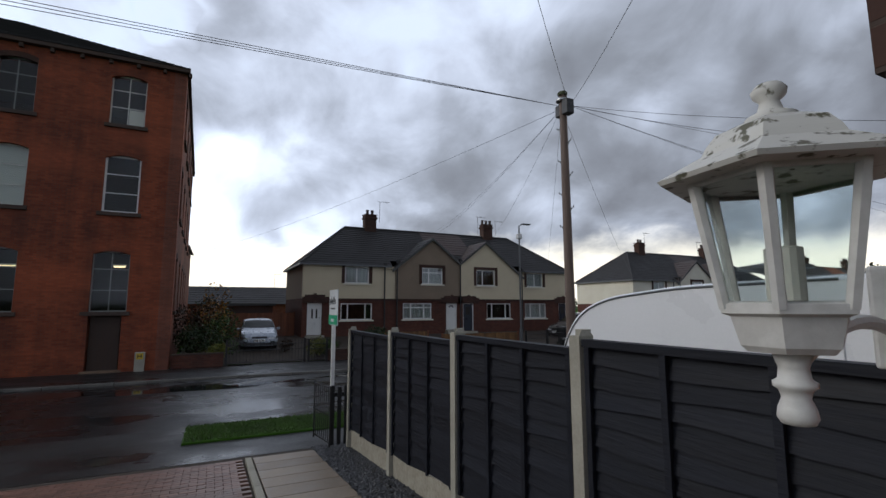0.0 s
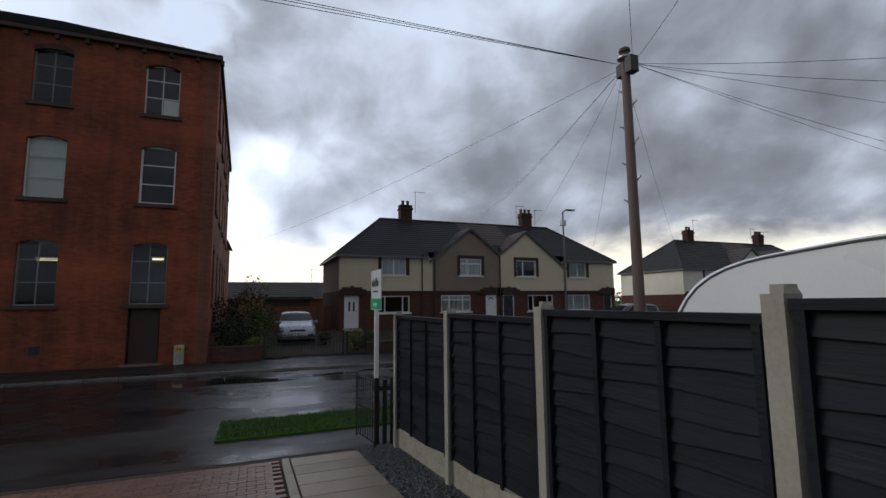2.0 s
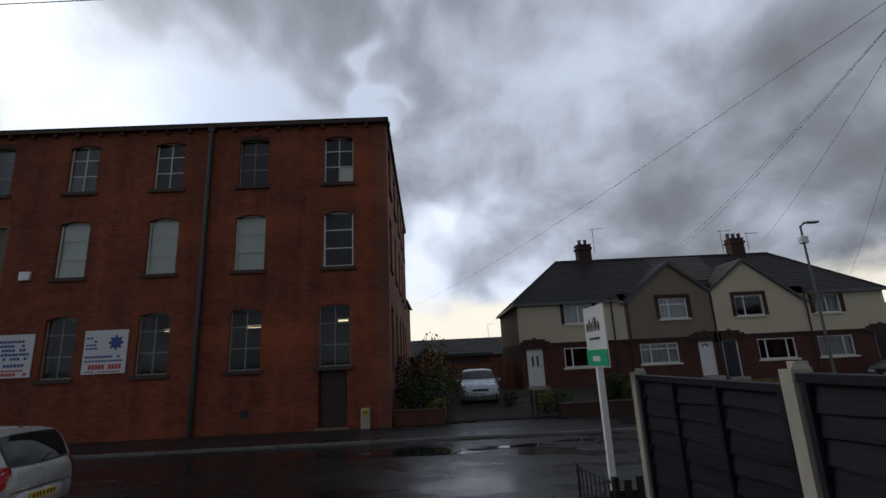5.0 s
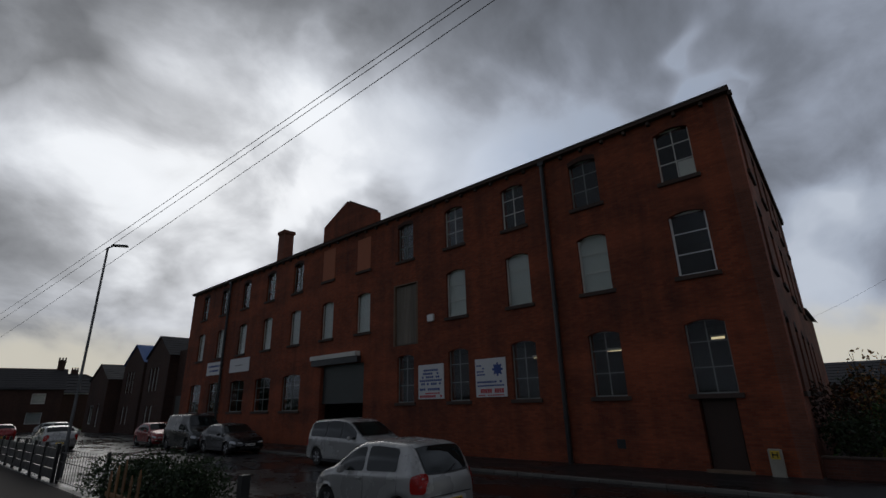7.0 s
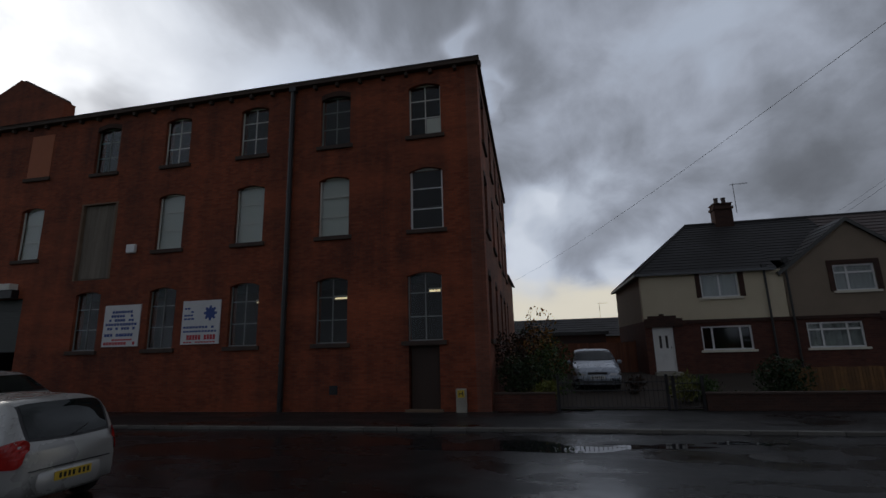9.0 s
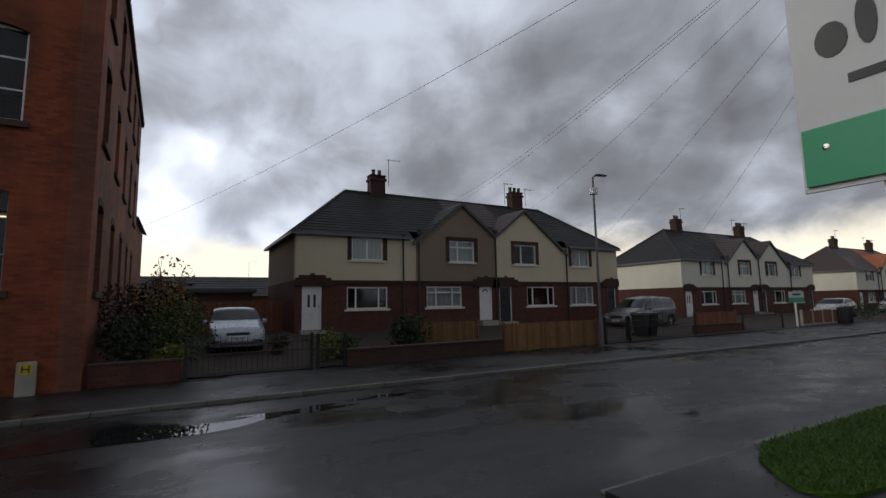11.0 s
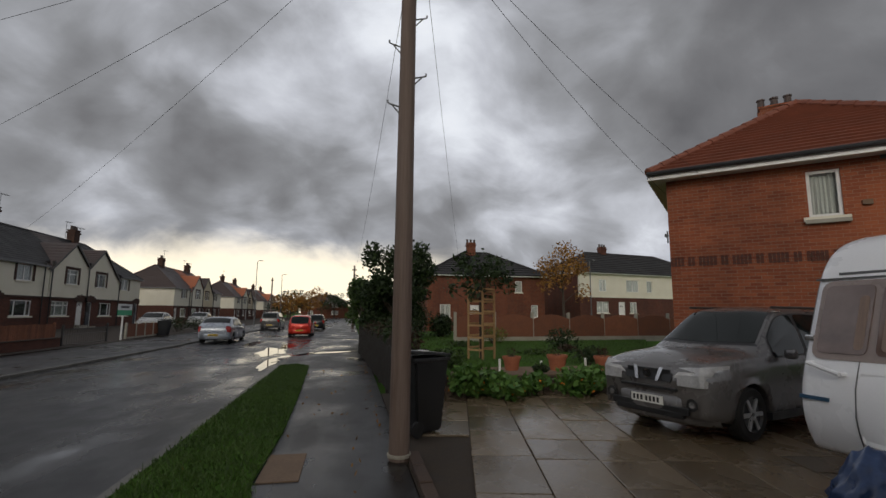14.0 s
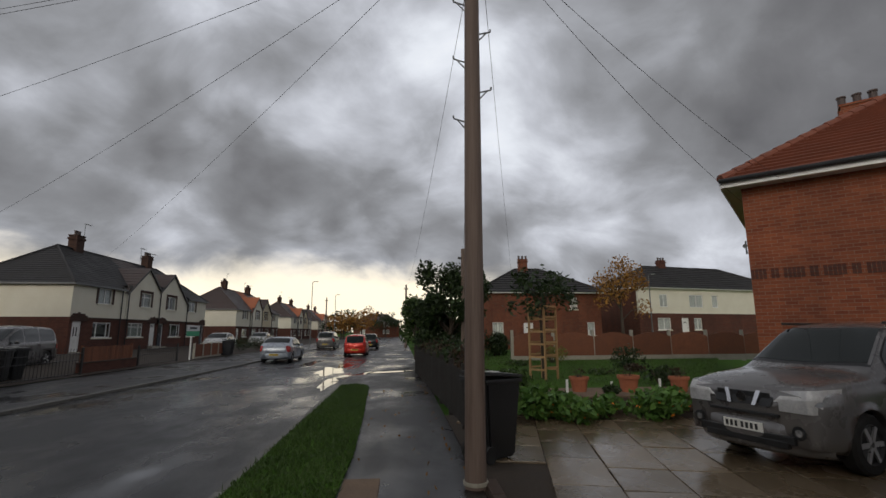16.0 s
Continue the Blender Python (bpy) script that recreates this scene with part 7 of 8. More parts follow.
# standing water
PUDDLE = Mat("standing_water", 0.02, spec=0.6).color((0.012, 0.013, 0.015)).m


def puddle(x, y, rx, ry, seed, rz=0):
    gg = random.Random(seed)
    bm = B()
    pts = []
    for i in range(48):
        a = 2 * math.pi * i / 48
        k = 0.72 + 0.42 * noise.noise(Vector((math.cos(a) * 1.6 + seed * 3.1, math.sin(a) * 1.6, seed)))
        k += 0.12 * math.sin(5 * a + seed)
        u, v = rx * k * math.cos(a), ry * k * math.sin(a)
        pts.append((x + u * math.cos(rz) - v * math.sin(rz), y + u * math.sin(rz) + v * math.cos(rz), (0.006 if 9.0 < y < 11.3 and x > 18 else ROAD_Z + 0.004)))
    bm.faces.new([bm.verts.new(p) for p in pts])
    tagged(obj("puddle", bm, PUDDLE), "shallow puddle of rain water on the road", "puddle", kind="structure")


for i, (x, y, rx, ry) in enumerate(((-0.8, 16.6, 3.4, 0.55), (2.4, 16.9, 1.4, 0.3), (19.3, 12.0, 2.6, 0.34), (21.6, 11.25, 2.2, 0.36), (24.5, 12.7, 3.0, 0.8), (30.0, 14.6, 3.2, 0.5), (4.0, 17.3, 1.0, 0.2), (22.7, 10.0, 1.6, 0.34), (27.6, 12.4, 2.6, 0.5))):
    puddle(x, y, rx, ry, i + 1, {3: -0.5, 7: -1.0}.get(i, 0.0))


# ---- mill front details ----
def sign_board(x0, x1, z0, z1, label, rows, gear=False):
    t = thing("wall_sign", label, "sign")
    part("board", boxes((x0, x1, Y0 - 0.05, Y0 - 0.01, z0, z1)), two_tone("sign_board_white", (0.60, 0.60, 0.60), (0.68, 0.68, 0.68), 3, 0.5, 30, 0.0), t)
    for u0, u1, v0, v1, mt in rows:
        w, h_ = x1 - x0, z1 - z0
        bm = B()
        n = max(2, int((u1 - u0) * w / 0.12))
        gg = random.Random(int(u0 * 100 + v0 * 1000))
        for i in range(n):
            if gg.random() < 0.14:
                continue
            a = x0 + w * (u0 + (u1 - u0) * i / n)
            box(bm, a, a + w * (u1 - u0) / n * 0.8, Y0 - 0.056, Y0 - 0.0505, z0 + h_ * v0, z0 + h_ * v1)
        part("lettering", bm, mt, t)
    if gear:
        bm = lathe(B(), [(0.2, 0), (0.2, 0.006)], 20, Matrix.Translation((x0 + 0.74 * (x1 - x0), Y0 - 0.05, z0 + 0.70 * (z1 - z0))) @ Matrix.Rotation(radians(90), 4, "X"))
        for i in range(8):
            a = i * math.pi / 4
            cx, cz = x0 + 0.74 * (x1 - x0) + 0.23 * math.cos(a), z0 + 0.70 * (z1 - z0) + 0.23 * math.sin(a)
            box(bm, cx - 0.045, cx + 0.045, Y0 - 0.056, Y0 - 0.0505, cz - 0.045, cz + 0.045)
        part("emblem", bm, BLUE_INK, t)


BLUE_INK = two_tone("blue_ink", (0.03, 0.06, 0.22), (0.04, 0.08, 0.28), 3, 0.5, 30, 0.0)
RED_INK = two_tone("red_ink", (0.45, 0.03, 0.04), (0.52, 0.05, 0.06), 3, 0.5, 30, 0.0)
sign_board(-16.45, -14.82, 2.37, 3.95, "white wall sign with blue and red lines of text", [(0.22, 0.8, 0.80, 0.86, BLUE_INK), (0.2, 0.82, 0.70, 0.76, BLUE_INK), (0.15, 0.85, 0.60, 0.66, BLUE_INK), (0.06, 0.94, 0.50, 0.56, BLUE_INK), (0.12, 0.9, 0.40, 0.46, BLUE_INK), (0.06, 0.94, 0.24, 0.31, BLUE_INK), (0.2, 0.85, 0.14, 0.18, RED_INK), (0.06, 0.94, 0.04, 0.11, RED_INK)])
sign_board(-12.95, -11.35, 2.37, 3.97, "white wall sign with blue emblem and red line of text", [(0.05, 0.3, 0.80, 0.84, BLUE_INK), (0.05, 0.32, 0.72, 0.76, BLUE_INK), (0.05, 0.3, 0.64, 0.68, BLUE_INK), (0.05, 0.34, 0.56, 0.60, BLUE_INK), (0.05, 0.95, 0.36, 0.41, BLUE_INK), (0.06, 0.94, 0.27, 0.31, BLUE_INK), (0.08, 0.92, 0.10, 0.21, RED_INK), (0.08, 0.92, 0.03, 0.06, RED_INK)], True)
sign_board(-40.6, -37.9, 4.75, 5.75, "pale weathered company board high on the mill", [(0.1, 0.9, 0.6, 0.75, BLUE_INK), (0.2, 0.8, 0.25, 0.4, BLUE_INK)])
sign_board(-36.6, -33.6, 4.75, 5.75, "blank pale board high on the mill", [(0.3, 0.7, 0.45, 0.5, DARK_FRAME)])
tagged(obj("alarm_box", boxes((-15.75, -15.35, Y0 - 0.14, Y0 - 0.002, 6.0, 6.35), bevel=0.03), UPVC), "white alarm box fixed to the mill wall", "alarm box")
tagged(obj("vent_hole", boxes((-7.0, -6.7, Y0 - 0.012, Y0 - 0.002, 0.55, 0.85), bevel=0.004), BLACK_PAINT), "square iron vent low in the mill wall", "vent")
hy = thing("hydrant_marker", "stone hydrant marker with yellow plate against the mill", "hydrant marker")
part("stone", boxes((-2.62, -2.28, 21.30, 21.44, -0.02, 0.72), bevel=0.03), CONCRETE, hy)
pl = part("plate", boxes((-2.56, -2.34, 21.285, 21.30, 0.46, 0.68)), two_tone("yellow_plate", (0.55, 0.38, 0.02), (0.65, 0.46, 0.04), 5, 0.5, 40, 0.0), hy, "yellow plate with a black H")
part("letter", boxes((-2.52, -2.495, 21.280, 21.2848, 0.5, 0.64), (-2.405, -2.38, 21.280, 21.2848, 0.5, 0.64), (-2.495, -2.405, 21.280, 21.2848, 0.555, 0.585)), BLACK_PAINT, pl)

# ---- front gardens across the road ----
bm = B()
ys_ = [(21.9, 0.03), (23.0, 0.12), (25.5, 0.30), (28.9, 0.62), (36.5, 0.75), (44, 0.7)]
for (a, za), (b, zb) in zip(ys_, ys_[1:]):
    for x0, x1, k in ((-1.3, 28, 1.0), (28, 58, 0.6), (58, 150, 0.25)):
        quad(bm, (x0, a, za * k), (x1, a, za * k), (x1, b, zb * k), (x0, b, zb * k))
tagged(obj("front_gardens", bm, SOIL), "dark wet earth and paving before the houses", "garden", kind="structure")


def gz(x, y):
    k = 1.0 if x < 28 else 0.6 if x < 58 else 0.25
    return float(np.interp(y, [p[0] for p in ys_], [p[1] for p in ys_])) * k


def low_wall(x0, x1, y, h_, mat, label, z=0.0):
    t = thing("garden_wall", label, "wall")
    part("brickwork", boxes((x0, x1, y, y + 0.22, z - 0.05, z + h_ - 0.06)), mat, t)
    n = max(1, int((x1 - x0) / 0.6))
    for i in range(n):
        a = x0 - 0.02 + (x1 - x0 + 0.04) * i / n
        part("coping_stone", boxes((a + 0.004, a + (x1 - x0 + 0.04) / n - 0.004, y - 0.03, y + 0.25, z + h_ - 0.058, z + h_), bevel=0.01), STONE_DARK, t)


low_wall(-1.45, 0.45, 21.75, 0.55, BRICK, "low brown brick wall beside the mill")
low_wall(4.75, 10.45, 21.7, 0.52, BRICK_DARK, "low dark brick garden wall along the pavement")
low_wall(22.6, 26.6, 22.3, 0.5, BRICK, "low brick wall beside a gateway")


def railing(x0, x1, y, h_, z, label, name="iron_gate", step=0.13, arch=0.12):
    t = thing(name, label, "gate")
    for x in (x0, x1):
        part("post", boxes((x - 0.04, x + 0.04, y - 0.04, y + 0.04, z - 0.05, z + h_ + 0.1)), BLACK_PAINT, t)
    for zz in (0.1, h_ * 0.62, h_ - 0.12):
        part("rail", tube(B(), (x0, y, z + zz), (x1, y, z + zz), 0.014, seg=6), BLACK_PAINT, t)
    n = int((x1 - x0) / step)
    for i in range(1, n):
        x = x0 + (x1 - x0) * i / n
        hh = h_ + arch * math.sin(math.pi * ((i / n * 2) % 1.0))
        bm = tube(B(), (x, y, z + 0.06), (x, y, z + hh - 0.05), 0.008, seg=5)
        tube(bm, (x, y, z + hh - 0.05), (x, y, z + hh), 0.016, 0.002, 5)
        part("bar", bm, BLACK_PAINT, t)
    return t


railing(0.55, 3.72, 21.8, 0.95, 0.0, "pair of black iron drive gates", arch=0.1)
railing(3.9, 4.7, 21.8, 0.9, 0.0, "short black iron pedestrian gate")
railing(15.8, 17.3, 21.9, 1.0, 0.0, "black iron gate beside a lamp post")
railing(17.5, 22.4, 22.2, 1.0, 0.0, "black iron gates across a drive", step=0.17)
railing(26.9, 31.0, 22.4, 0.95, 0.0, "far black iron drive gates", step=0.2)


def pickets(x0, x1, y, h_, z, mat, label, w=0.085, gap=0.012, seed=2):
    t = thing("timber_fence", label, "fence")
    gg = random.Random(seed)
    n = int((x1 - x0) / (w + gap))
    for i in range(n):
        x = x0 + i * (w + gap)
        hh = h_ + gg.uniform(-0.015, 0.015)
        part("slat", boxes((x, x + w, y, y + 0.018, z + 0.04, z + hh)), mat, t)
    for zz in (0.25, h_ - 0.2):
        part("rail", boxes((x0, x1, y + 0.019, y + 0.06, z + zz, z + zz + 0.07)), mat, t)
    for x in (x0, x1):
        part("post", boxes((x - 0.04, x + 0.04, y + 0.02, y + 0.1, z - 0.05, z + h_ + 0.06)), FENCE_BROWN, t)


pickets(7.4, 10.4, 23.2, 0.98, gz(9, 23.2), FENCE_TAN, "tan slatted timber fence behind the wall")
pickets(10.55, 15.2, 21.75, 1.02, 0.0, FENCE_TAN, "tan close-boarded timber fence along the pavement", seed=5)
pickets(0.9, 4.5, 30.5, 1.5, 0.55, FENCE_BROWN, "red-brown timber fence beside the house", w=0.12)
pickets(22.8, 26.4, 22.42, 1.1, 0.0, FENCE_BROWN, "brown timber fence above a brick wall", w=0.1, gap=0.03)
# concrete-post panel fence further on
pf = thing("panel_fence", "brown fence panels between pale concrete posts", "fence")
for i in range(5):
    x = 33.4 + i * 1.3
    part("post", boxes((x - 0.06, x + 0.06, 22.4, 22.52, -0.05, 1.0)), CONCRETE, pf)
    if i < 4:
        part("panel", boxes((x + 0.06, x + 1.24, 22.44, 22.47, 0.15, 0.92)), FENCE_BROWN, pf)
        part("gravel_board", boxes((x + 0.06, x + 1.24, 22.43, 22.48, 0.0, 0.149)), CONCRETE, pf)
bs = thing("estate_agent_board", "small white and green property sign on a post", "sign")
part("post", boxes((32.5, 32.58, 22.3, 22.38, -0.05, 1.5)), UPVC, bs)
part("board", boxes((31.75, 33.5, 22.27, 22.295, 1.75, 2.1)), BOARD, bs)
part("strip", boxes((31.75, 33.5, 22.27, 22.296, 1.45, 1.748)), SIGN_GREEN, bs)
part("emblem", boxes((32.1, 33.1, 22.262, 22.2698, 1.87, 1.99)), INK, bs)
b2 = copy_thing(wb, pose(19.3, 22.9, 0.06, 0, 0, 10))
b2["label"] = "black wheelie bin inside iron gates"
b3 = copy_thing(wb, pose(20.0, 22.95, 0.06, 0, 0, -5))
b3["label"] = "black wheelie bin inside iron gates"
for x, y in ((38.3, 22.2), (39.2, 22.3)):
    copy_thing(wb, pose(x, y, 0.0, 0, 0, 20))["label"] = "black wheelie bin on the far pavement"

# garage and outbuildings behind
gar = thing("garage", "flat-roofed brown garage behind the drive", "garage")
part("wall", boxes((0.5, 3.5, 33.0, 38.0, 0.2, 2.5)), two_tone("garage_brown", (0.06, 0.03, 0.022), (0.10, 0.05, 0.036), 2, 0.8, 20, 0.2), gar)
part("door", boxes((0.75, 3.25, 32.96, 32.998, 0.45, 2.25)), two_tone("garage_door", (0.05, 0.028, 0.022), (0.075, 0.04, 0.03), 2, 0.6, 20, 0.1, stretch=(6, 1, 1)), gar)
part("roof", boxes((0.35, 3.65, 32.8, 38.2, 2.5, 2.66)), DARK_FRAME, gar)
for i, (x, y, w, d_, z) in enumerate(((-3.0, 52.0, 12.0, 8.0, 4.1), (9.5, 56.0, 9.0, 8.0, 3.9), (-16, 60, 12, 8, 5.0))):
    t = thing("bungalow", "distant low house with dark tiled roof", "house", pose(x, y, 0.5))
    part("wall", boxes((0, w, 0, d_, -0.8, 2.2)), BRICK_RED if i == 0 else BRICK, t)
    bm = B()
    slate_roof(bm, [(-0.3, -0.3, 2.2), (w + 0.3, -0.3, 2.2), (w + 0.3, d_ / 2, z), (-0.3, d_ / 2, z)], 8)
    slate_roof(bm, [(w + 0.3, d_ + 0.3, 2.2), (-0.3, d_ + 0.3, 2.2), (-0.3, d_ / 2, z), (w + 0.3, d_ / 2, z)], 4)
    for xx in (0, w):
        bm.faces.new([bm.verts.new(p) for p in ((xx, 0, 2.19), (xx, d_, 2.19), (xx, d_ / 2, z - 0.05))])
    part("roof", bm, SLATE, t)
    aerial(t, w * 0.75, d_ / 2, z, 1.5)
# shrubs beside the mill and in the front gardens
SH = 0
for x, y, r, h_, mt, n, lab in ((-0.6, 22.8, 0.9, 1.7, LEAF_DARK, 1500, "dark green shrub beside the mill"), (0.2, 23.6, 0.9, 2.2, LEAF, 1500, "leafy green shrub beside the drive"), (-0.9, 24.6, 1.0, 2.6, LEAF_BROWN, 1400, "bare brown shrub against the mill wall"),
                              (-0.2, 26.2, 1.1, 2.8, LEAF_AUTUMN, 900, "yellowing shrub beside the drive"), (0.1, 28.5, 1.2, 2.6, LEAF_DARK, 1300, "dark shrub at the end of the drive"), (0.0, 22.4, 0.6, 1.0, LEAF_YELLOW, 600, "yellow-green shrub behind the low wall"),
                              (4.5, 22.7, 0.55, 1.0, LEAF_YELLOW, 700, "yellow-leaved bush behind the railings"), (5.3, 23.2, 0.7, 0.9, LEAF, 800, "low green bush in the front garden"), (7.25, 22.9, 0.8, 1.55, LEAF_DARK, 1800, "rounded clipped dark green bush"),
                              (8.6, 22.35, 0.35, 0.5, LEAF_YELLOW, 350, "small yellow flowering plant"), (9.6, 22.4, 0.4, 0.45, LEAF, 300, "small plant behind the wall"), (6.2, 22.3, 0.5, 0.5, LEAF_DARK, 400, "low plants behind the wall"), (3.3, 24.6, 0.4, 0.7, LEAF_BROWN, 300, "brown dying plants beside the drive"),
                              (43.5, 22.9, 1.0, 1.4, LEAF_DARK, 800, "dark hedge bush along the pavement"), (47.5, 22.8, 1.3, 1.3, LEAF_DARK, 800, "dark hedge bush along the pavement")):
    SH += 1
    bush(x, y, gz(x, y) - 0.03, r, h_, mt, lab, n, 0.055 if y < 24 else 0.07, SH + 20)
grass("front_garden_weeds", 10.6, 15.2, 21.55, 21.72, 0.0, 220, 0.12, "grass tufts along the foot of the fence", 33)
st = thing("climbing_stems", "bare branching stems with a few leaves above the shrubs", "plant", pose(0.1, 27.2, 0.4))
bm = B()
gg = random.Random(8)
for i in range(9):
    a = Vector((gg.uniform(-0.5, 0.5), gg.uniform(-0.4, 0.4), 2.0))
    b = a + Vector((gg.uniform(-0.5, 0.7), gg.uniform(-0.3, 0.3), gg.uniform(0.5, 1.2)))
    tube(bm, (0, 0, 0), a, 0.03, 0.02, 5)
    tube(bm, a, b, 0.018, 0.006, 5)
part("branch_frame", bm, BARK, st)
leaf_mesh("leaves", [((0, 0, 2.6), (0.7, 0.6, 0.7))], 70, 0.08, LEAF_AUTUMN, st, 3)


# ---- lamp posts and far poles ----
def lamp_post(x, y, z, h_, az, label, arm=0.55, mat=LAMP_GREY, double=False):
    t = thing("street_lamp", label, "street lamp", pose(x, y, z, 0, 0, az))
    bm = tube(B(), (0, 0, -0.1), (0, 0, 1.2), 0.085, 0.085, 12)
    tube(bm, (0, 0, 1.2), (0, 0, h_), 0.055, 0.04, 10)
    part("column", bm, mat, t)
    bm = tube(B(), (0, 0, h_ - 0.02), (0, arm * 0.35, h_ + 0.1), 0.03, 0.03, 8)
    part("bracket", bm, mat, t)
    bm = boxes((-0.11, 0.11, arm * 0.3, arm * 0.3 + 0.55, h_ + 0.08, h_ + 0.15), bevel=0.025)
    part("lantern_head", bm, mat, t)
    part("lens", boxes((-0.08, 0.08, arm * 0.3 + 0.2, arm * 0.3 + 0.5, h_ + 0.072, h_ + 0.079)), UPVC, t)
    if double:
        part("sensor_box", boxes((-0.12, 0.12, -0.14, 0.14, h_ - 0.75, h_ - 0.45), bevel=0.03), UPVC, t)
    return t


lamp_post(15.3, 21.65, 0.0, 6.95, -95, "grey steel street lamp on the far pavement", double=True)
lamp_post(-22.4, 9.25, 0.0, 8.6, -35, "tall grey street lamp behind the dark fence")
lamp_post(64.0, 21.0, 0.0, 8.0, 180, "far grey street lamp down the road")
lamp_post(86.0, 21.0, 0.0, 8.0, 180, "distant grey street lamp down the road")
lamp_post(45.5, -14.5, 0.6, 6.4, 120, "grey street lamp beyond the back fence")
for x, y, h_ in ((52.0, 9.0, 6.6), (78.0, 21.3, 7.0), (24.0, 6.6, 5.6), (84, 8.8, 7)):
    t = thing("telegraph_pole", "distant dark wooden telegraph pole", "pole", pose(x, y, 0))
    part("shaft", tube(B(), (0, 0, -0.2), (0, 0, h_), 0.13, 0.09, 10), POLE_WOOD, t)
    part("crosspiece", boxes((-0.06, 0.06, -0.25, 0.25, h_ - 0.5, h_ - 0.4)), BLACK_PLASTIC, t)


# lit tubes hanging inside the ground floor of the mill
for x, z, w in ((-6.9, 3.95, 1.1), (-3.55, 4.05, 0.4), (-10.3, 3.95, 0.9), (-13.9, 3.95, 0.7)):
    sl = thing("strip_light", "lit fluorescent strip light hanging inside the mill", "lamp", pose(x, Y0 + 1.3, z), group="mill strip lights")
    bm = B()
    tube(bm, (-w / 2, 0, 0), (w / 2, 0, 0), 0.035, seg=10)
    part("tube", bm, TUBE_LIGHT, sl)
    part("housing", boxes((-w / 2 - 0.03, w / 2 + 0.03, -0.06, 0.06, 0.04, 0.10), bevel=0.008), CREAM_PAINT, sl)
    for s in (-1, 1):
        bm = B()
        tube(bm, (s * w * 0.35, 0, 0.09), (s * w * 0.35, 0, 12.3 - z - 7.6 if z > 4.5 else 0.9), 0.006, seg=5)
        part("chain", bm, BLACK_PAINT, sl)


# ---- overhead wires ----
def wire(a, b, sag, label, r=0.008):
    cu = bpy.data.curves.new("overhead_wire", "CURVE")
    cu.dimensions, cu.bevel_depth, cu.bevel_resolution = "3D", r, 1
    sp = cu.splines.new("POLY")
    n = 24
    sp.points.add(n)
    a, b = Vector(a), Vector(b)
    for i in range(n + 1):
        t = i / n
        p = a.lerp(b, t) - Vector((0, 0, sag * 4 * t * (1 - t)))
        sp.points[i].co = (*p, 1)
    cu.materials.append(CABLE)
    ob = new("overhead_wire", cu)
    dg_ = bpy.context.evaluated_depsgraph_get()
    me = bpy.data.meshes.new_from_object(ob.evaluated_get(dg_))
    bpy.data.objects.remove(ob)
    tagged(new("overhead_wire", me), label, "wire", group="telephone wires")


TOP = LEAN_M @ Vector((PX, PY, 7.42))
W1 = "thin black telephone wire strung from the pole"
for b, s in (((-42, 4.95, 4.35), 0.15), ((-42, 5.2, 4.2), 0.15), ((-42, 6.5, 4.5), 0.12)):
    wire(TOP + Vector((-0.1, 0.1, -0.05)), b, s, W1, 0.0055)
for b, s in (((-2.5, 40.0, 6.2), 0.5), ((13.2, 28.7, 7.2), 0.35), ((14.5, 32.0, 7.9), 0.4), ((17.6, 28.7, 7.0), 0.35), ((23.0, 29.0, 5.2), 0.3), ((33.4, 30.0, 5.0), 0.4)):
    wire(TOP + Vector((0.05, 0.12, -0.1)), b, s, W1, 0.0042)
for b, s in (((11.75, 1.75, 4.6), 0.25), ((11.2, 1.1, 4.9), 0.2), ((52.0, 9.0, 6.2), 0.9), ((45.2, -1.0, 5.3), 0.5), ((1.2, -0.6, 5.0), 0.2), ((-4.0, -3.0, 5.2), 0.25), ((24.0, 6.6, 5.4), 0.3)):
    wire(TOP + Vector((0.1, -0.12, -0.1)), b, s, W1, 0.0045)


# ---- neighbour's garden ----
bm = B()
prism(bm, [(12.1, 8.2, 0.34), (12.1, 7.4, 0.34), (12.3, 2.2, 0.34), (33.0, -12.0, 0.5), (33.0, 8.3, 0.5)], (0, 0, -0.5))
tagged(obj("lawn", bm, GRASS_GROUND), "green garden lawn behind the planted border", "lawn", kind="structure")
grass("lawn_grass", 13.6, 32.8, -11.5, 8.2, lambda x, y: 0.34 + 0.16 * (x - 12.1) / 21.0, 190, 0.06, "mown lawn grass", 41, poly=[(13.6, 8.2), (13.6, 1.4), (32.8, -11.8), (32.8, 8.2)])
rw = thing("retaining_wall", "low dark stone retaining wall of the garden", "wall")
gg = random.Random(3)
for r in range(2):
    y = 7.6
    while y > 2.6:
        w = gg.uniform(0.3, 0.5)
        part("stone", boxes((11.82 + (7.6 - y) * 0.03, 12.1 + (7.6 - y) * 0.03, y - w + 0.01, y, 0.0 + r * 0.17, 0.16 + r * 0.17), bevel=0.02), STONE_DARK, rw)
        y -= w
part("ledge", boxes((11.9, 13.4, 2.5, 7.6, 0.2, 0.352)), STONE, rw, "buff paved ledge behind the wall")
TERRA = two_tone("terracotta", (0.30, 0.09, 0.045), (0.42, 0.15, 0.075), 6, 0.8, 30, 0.15)
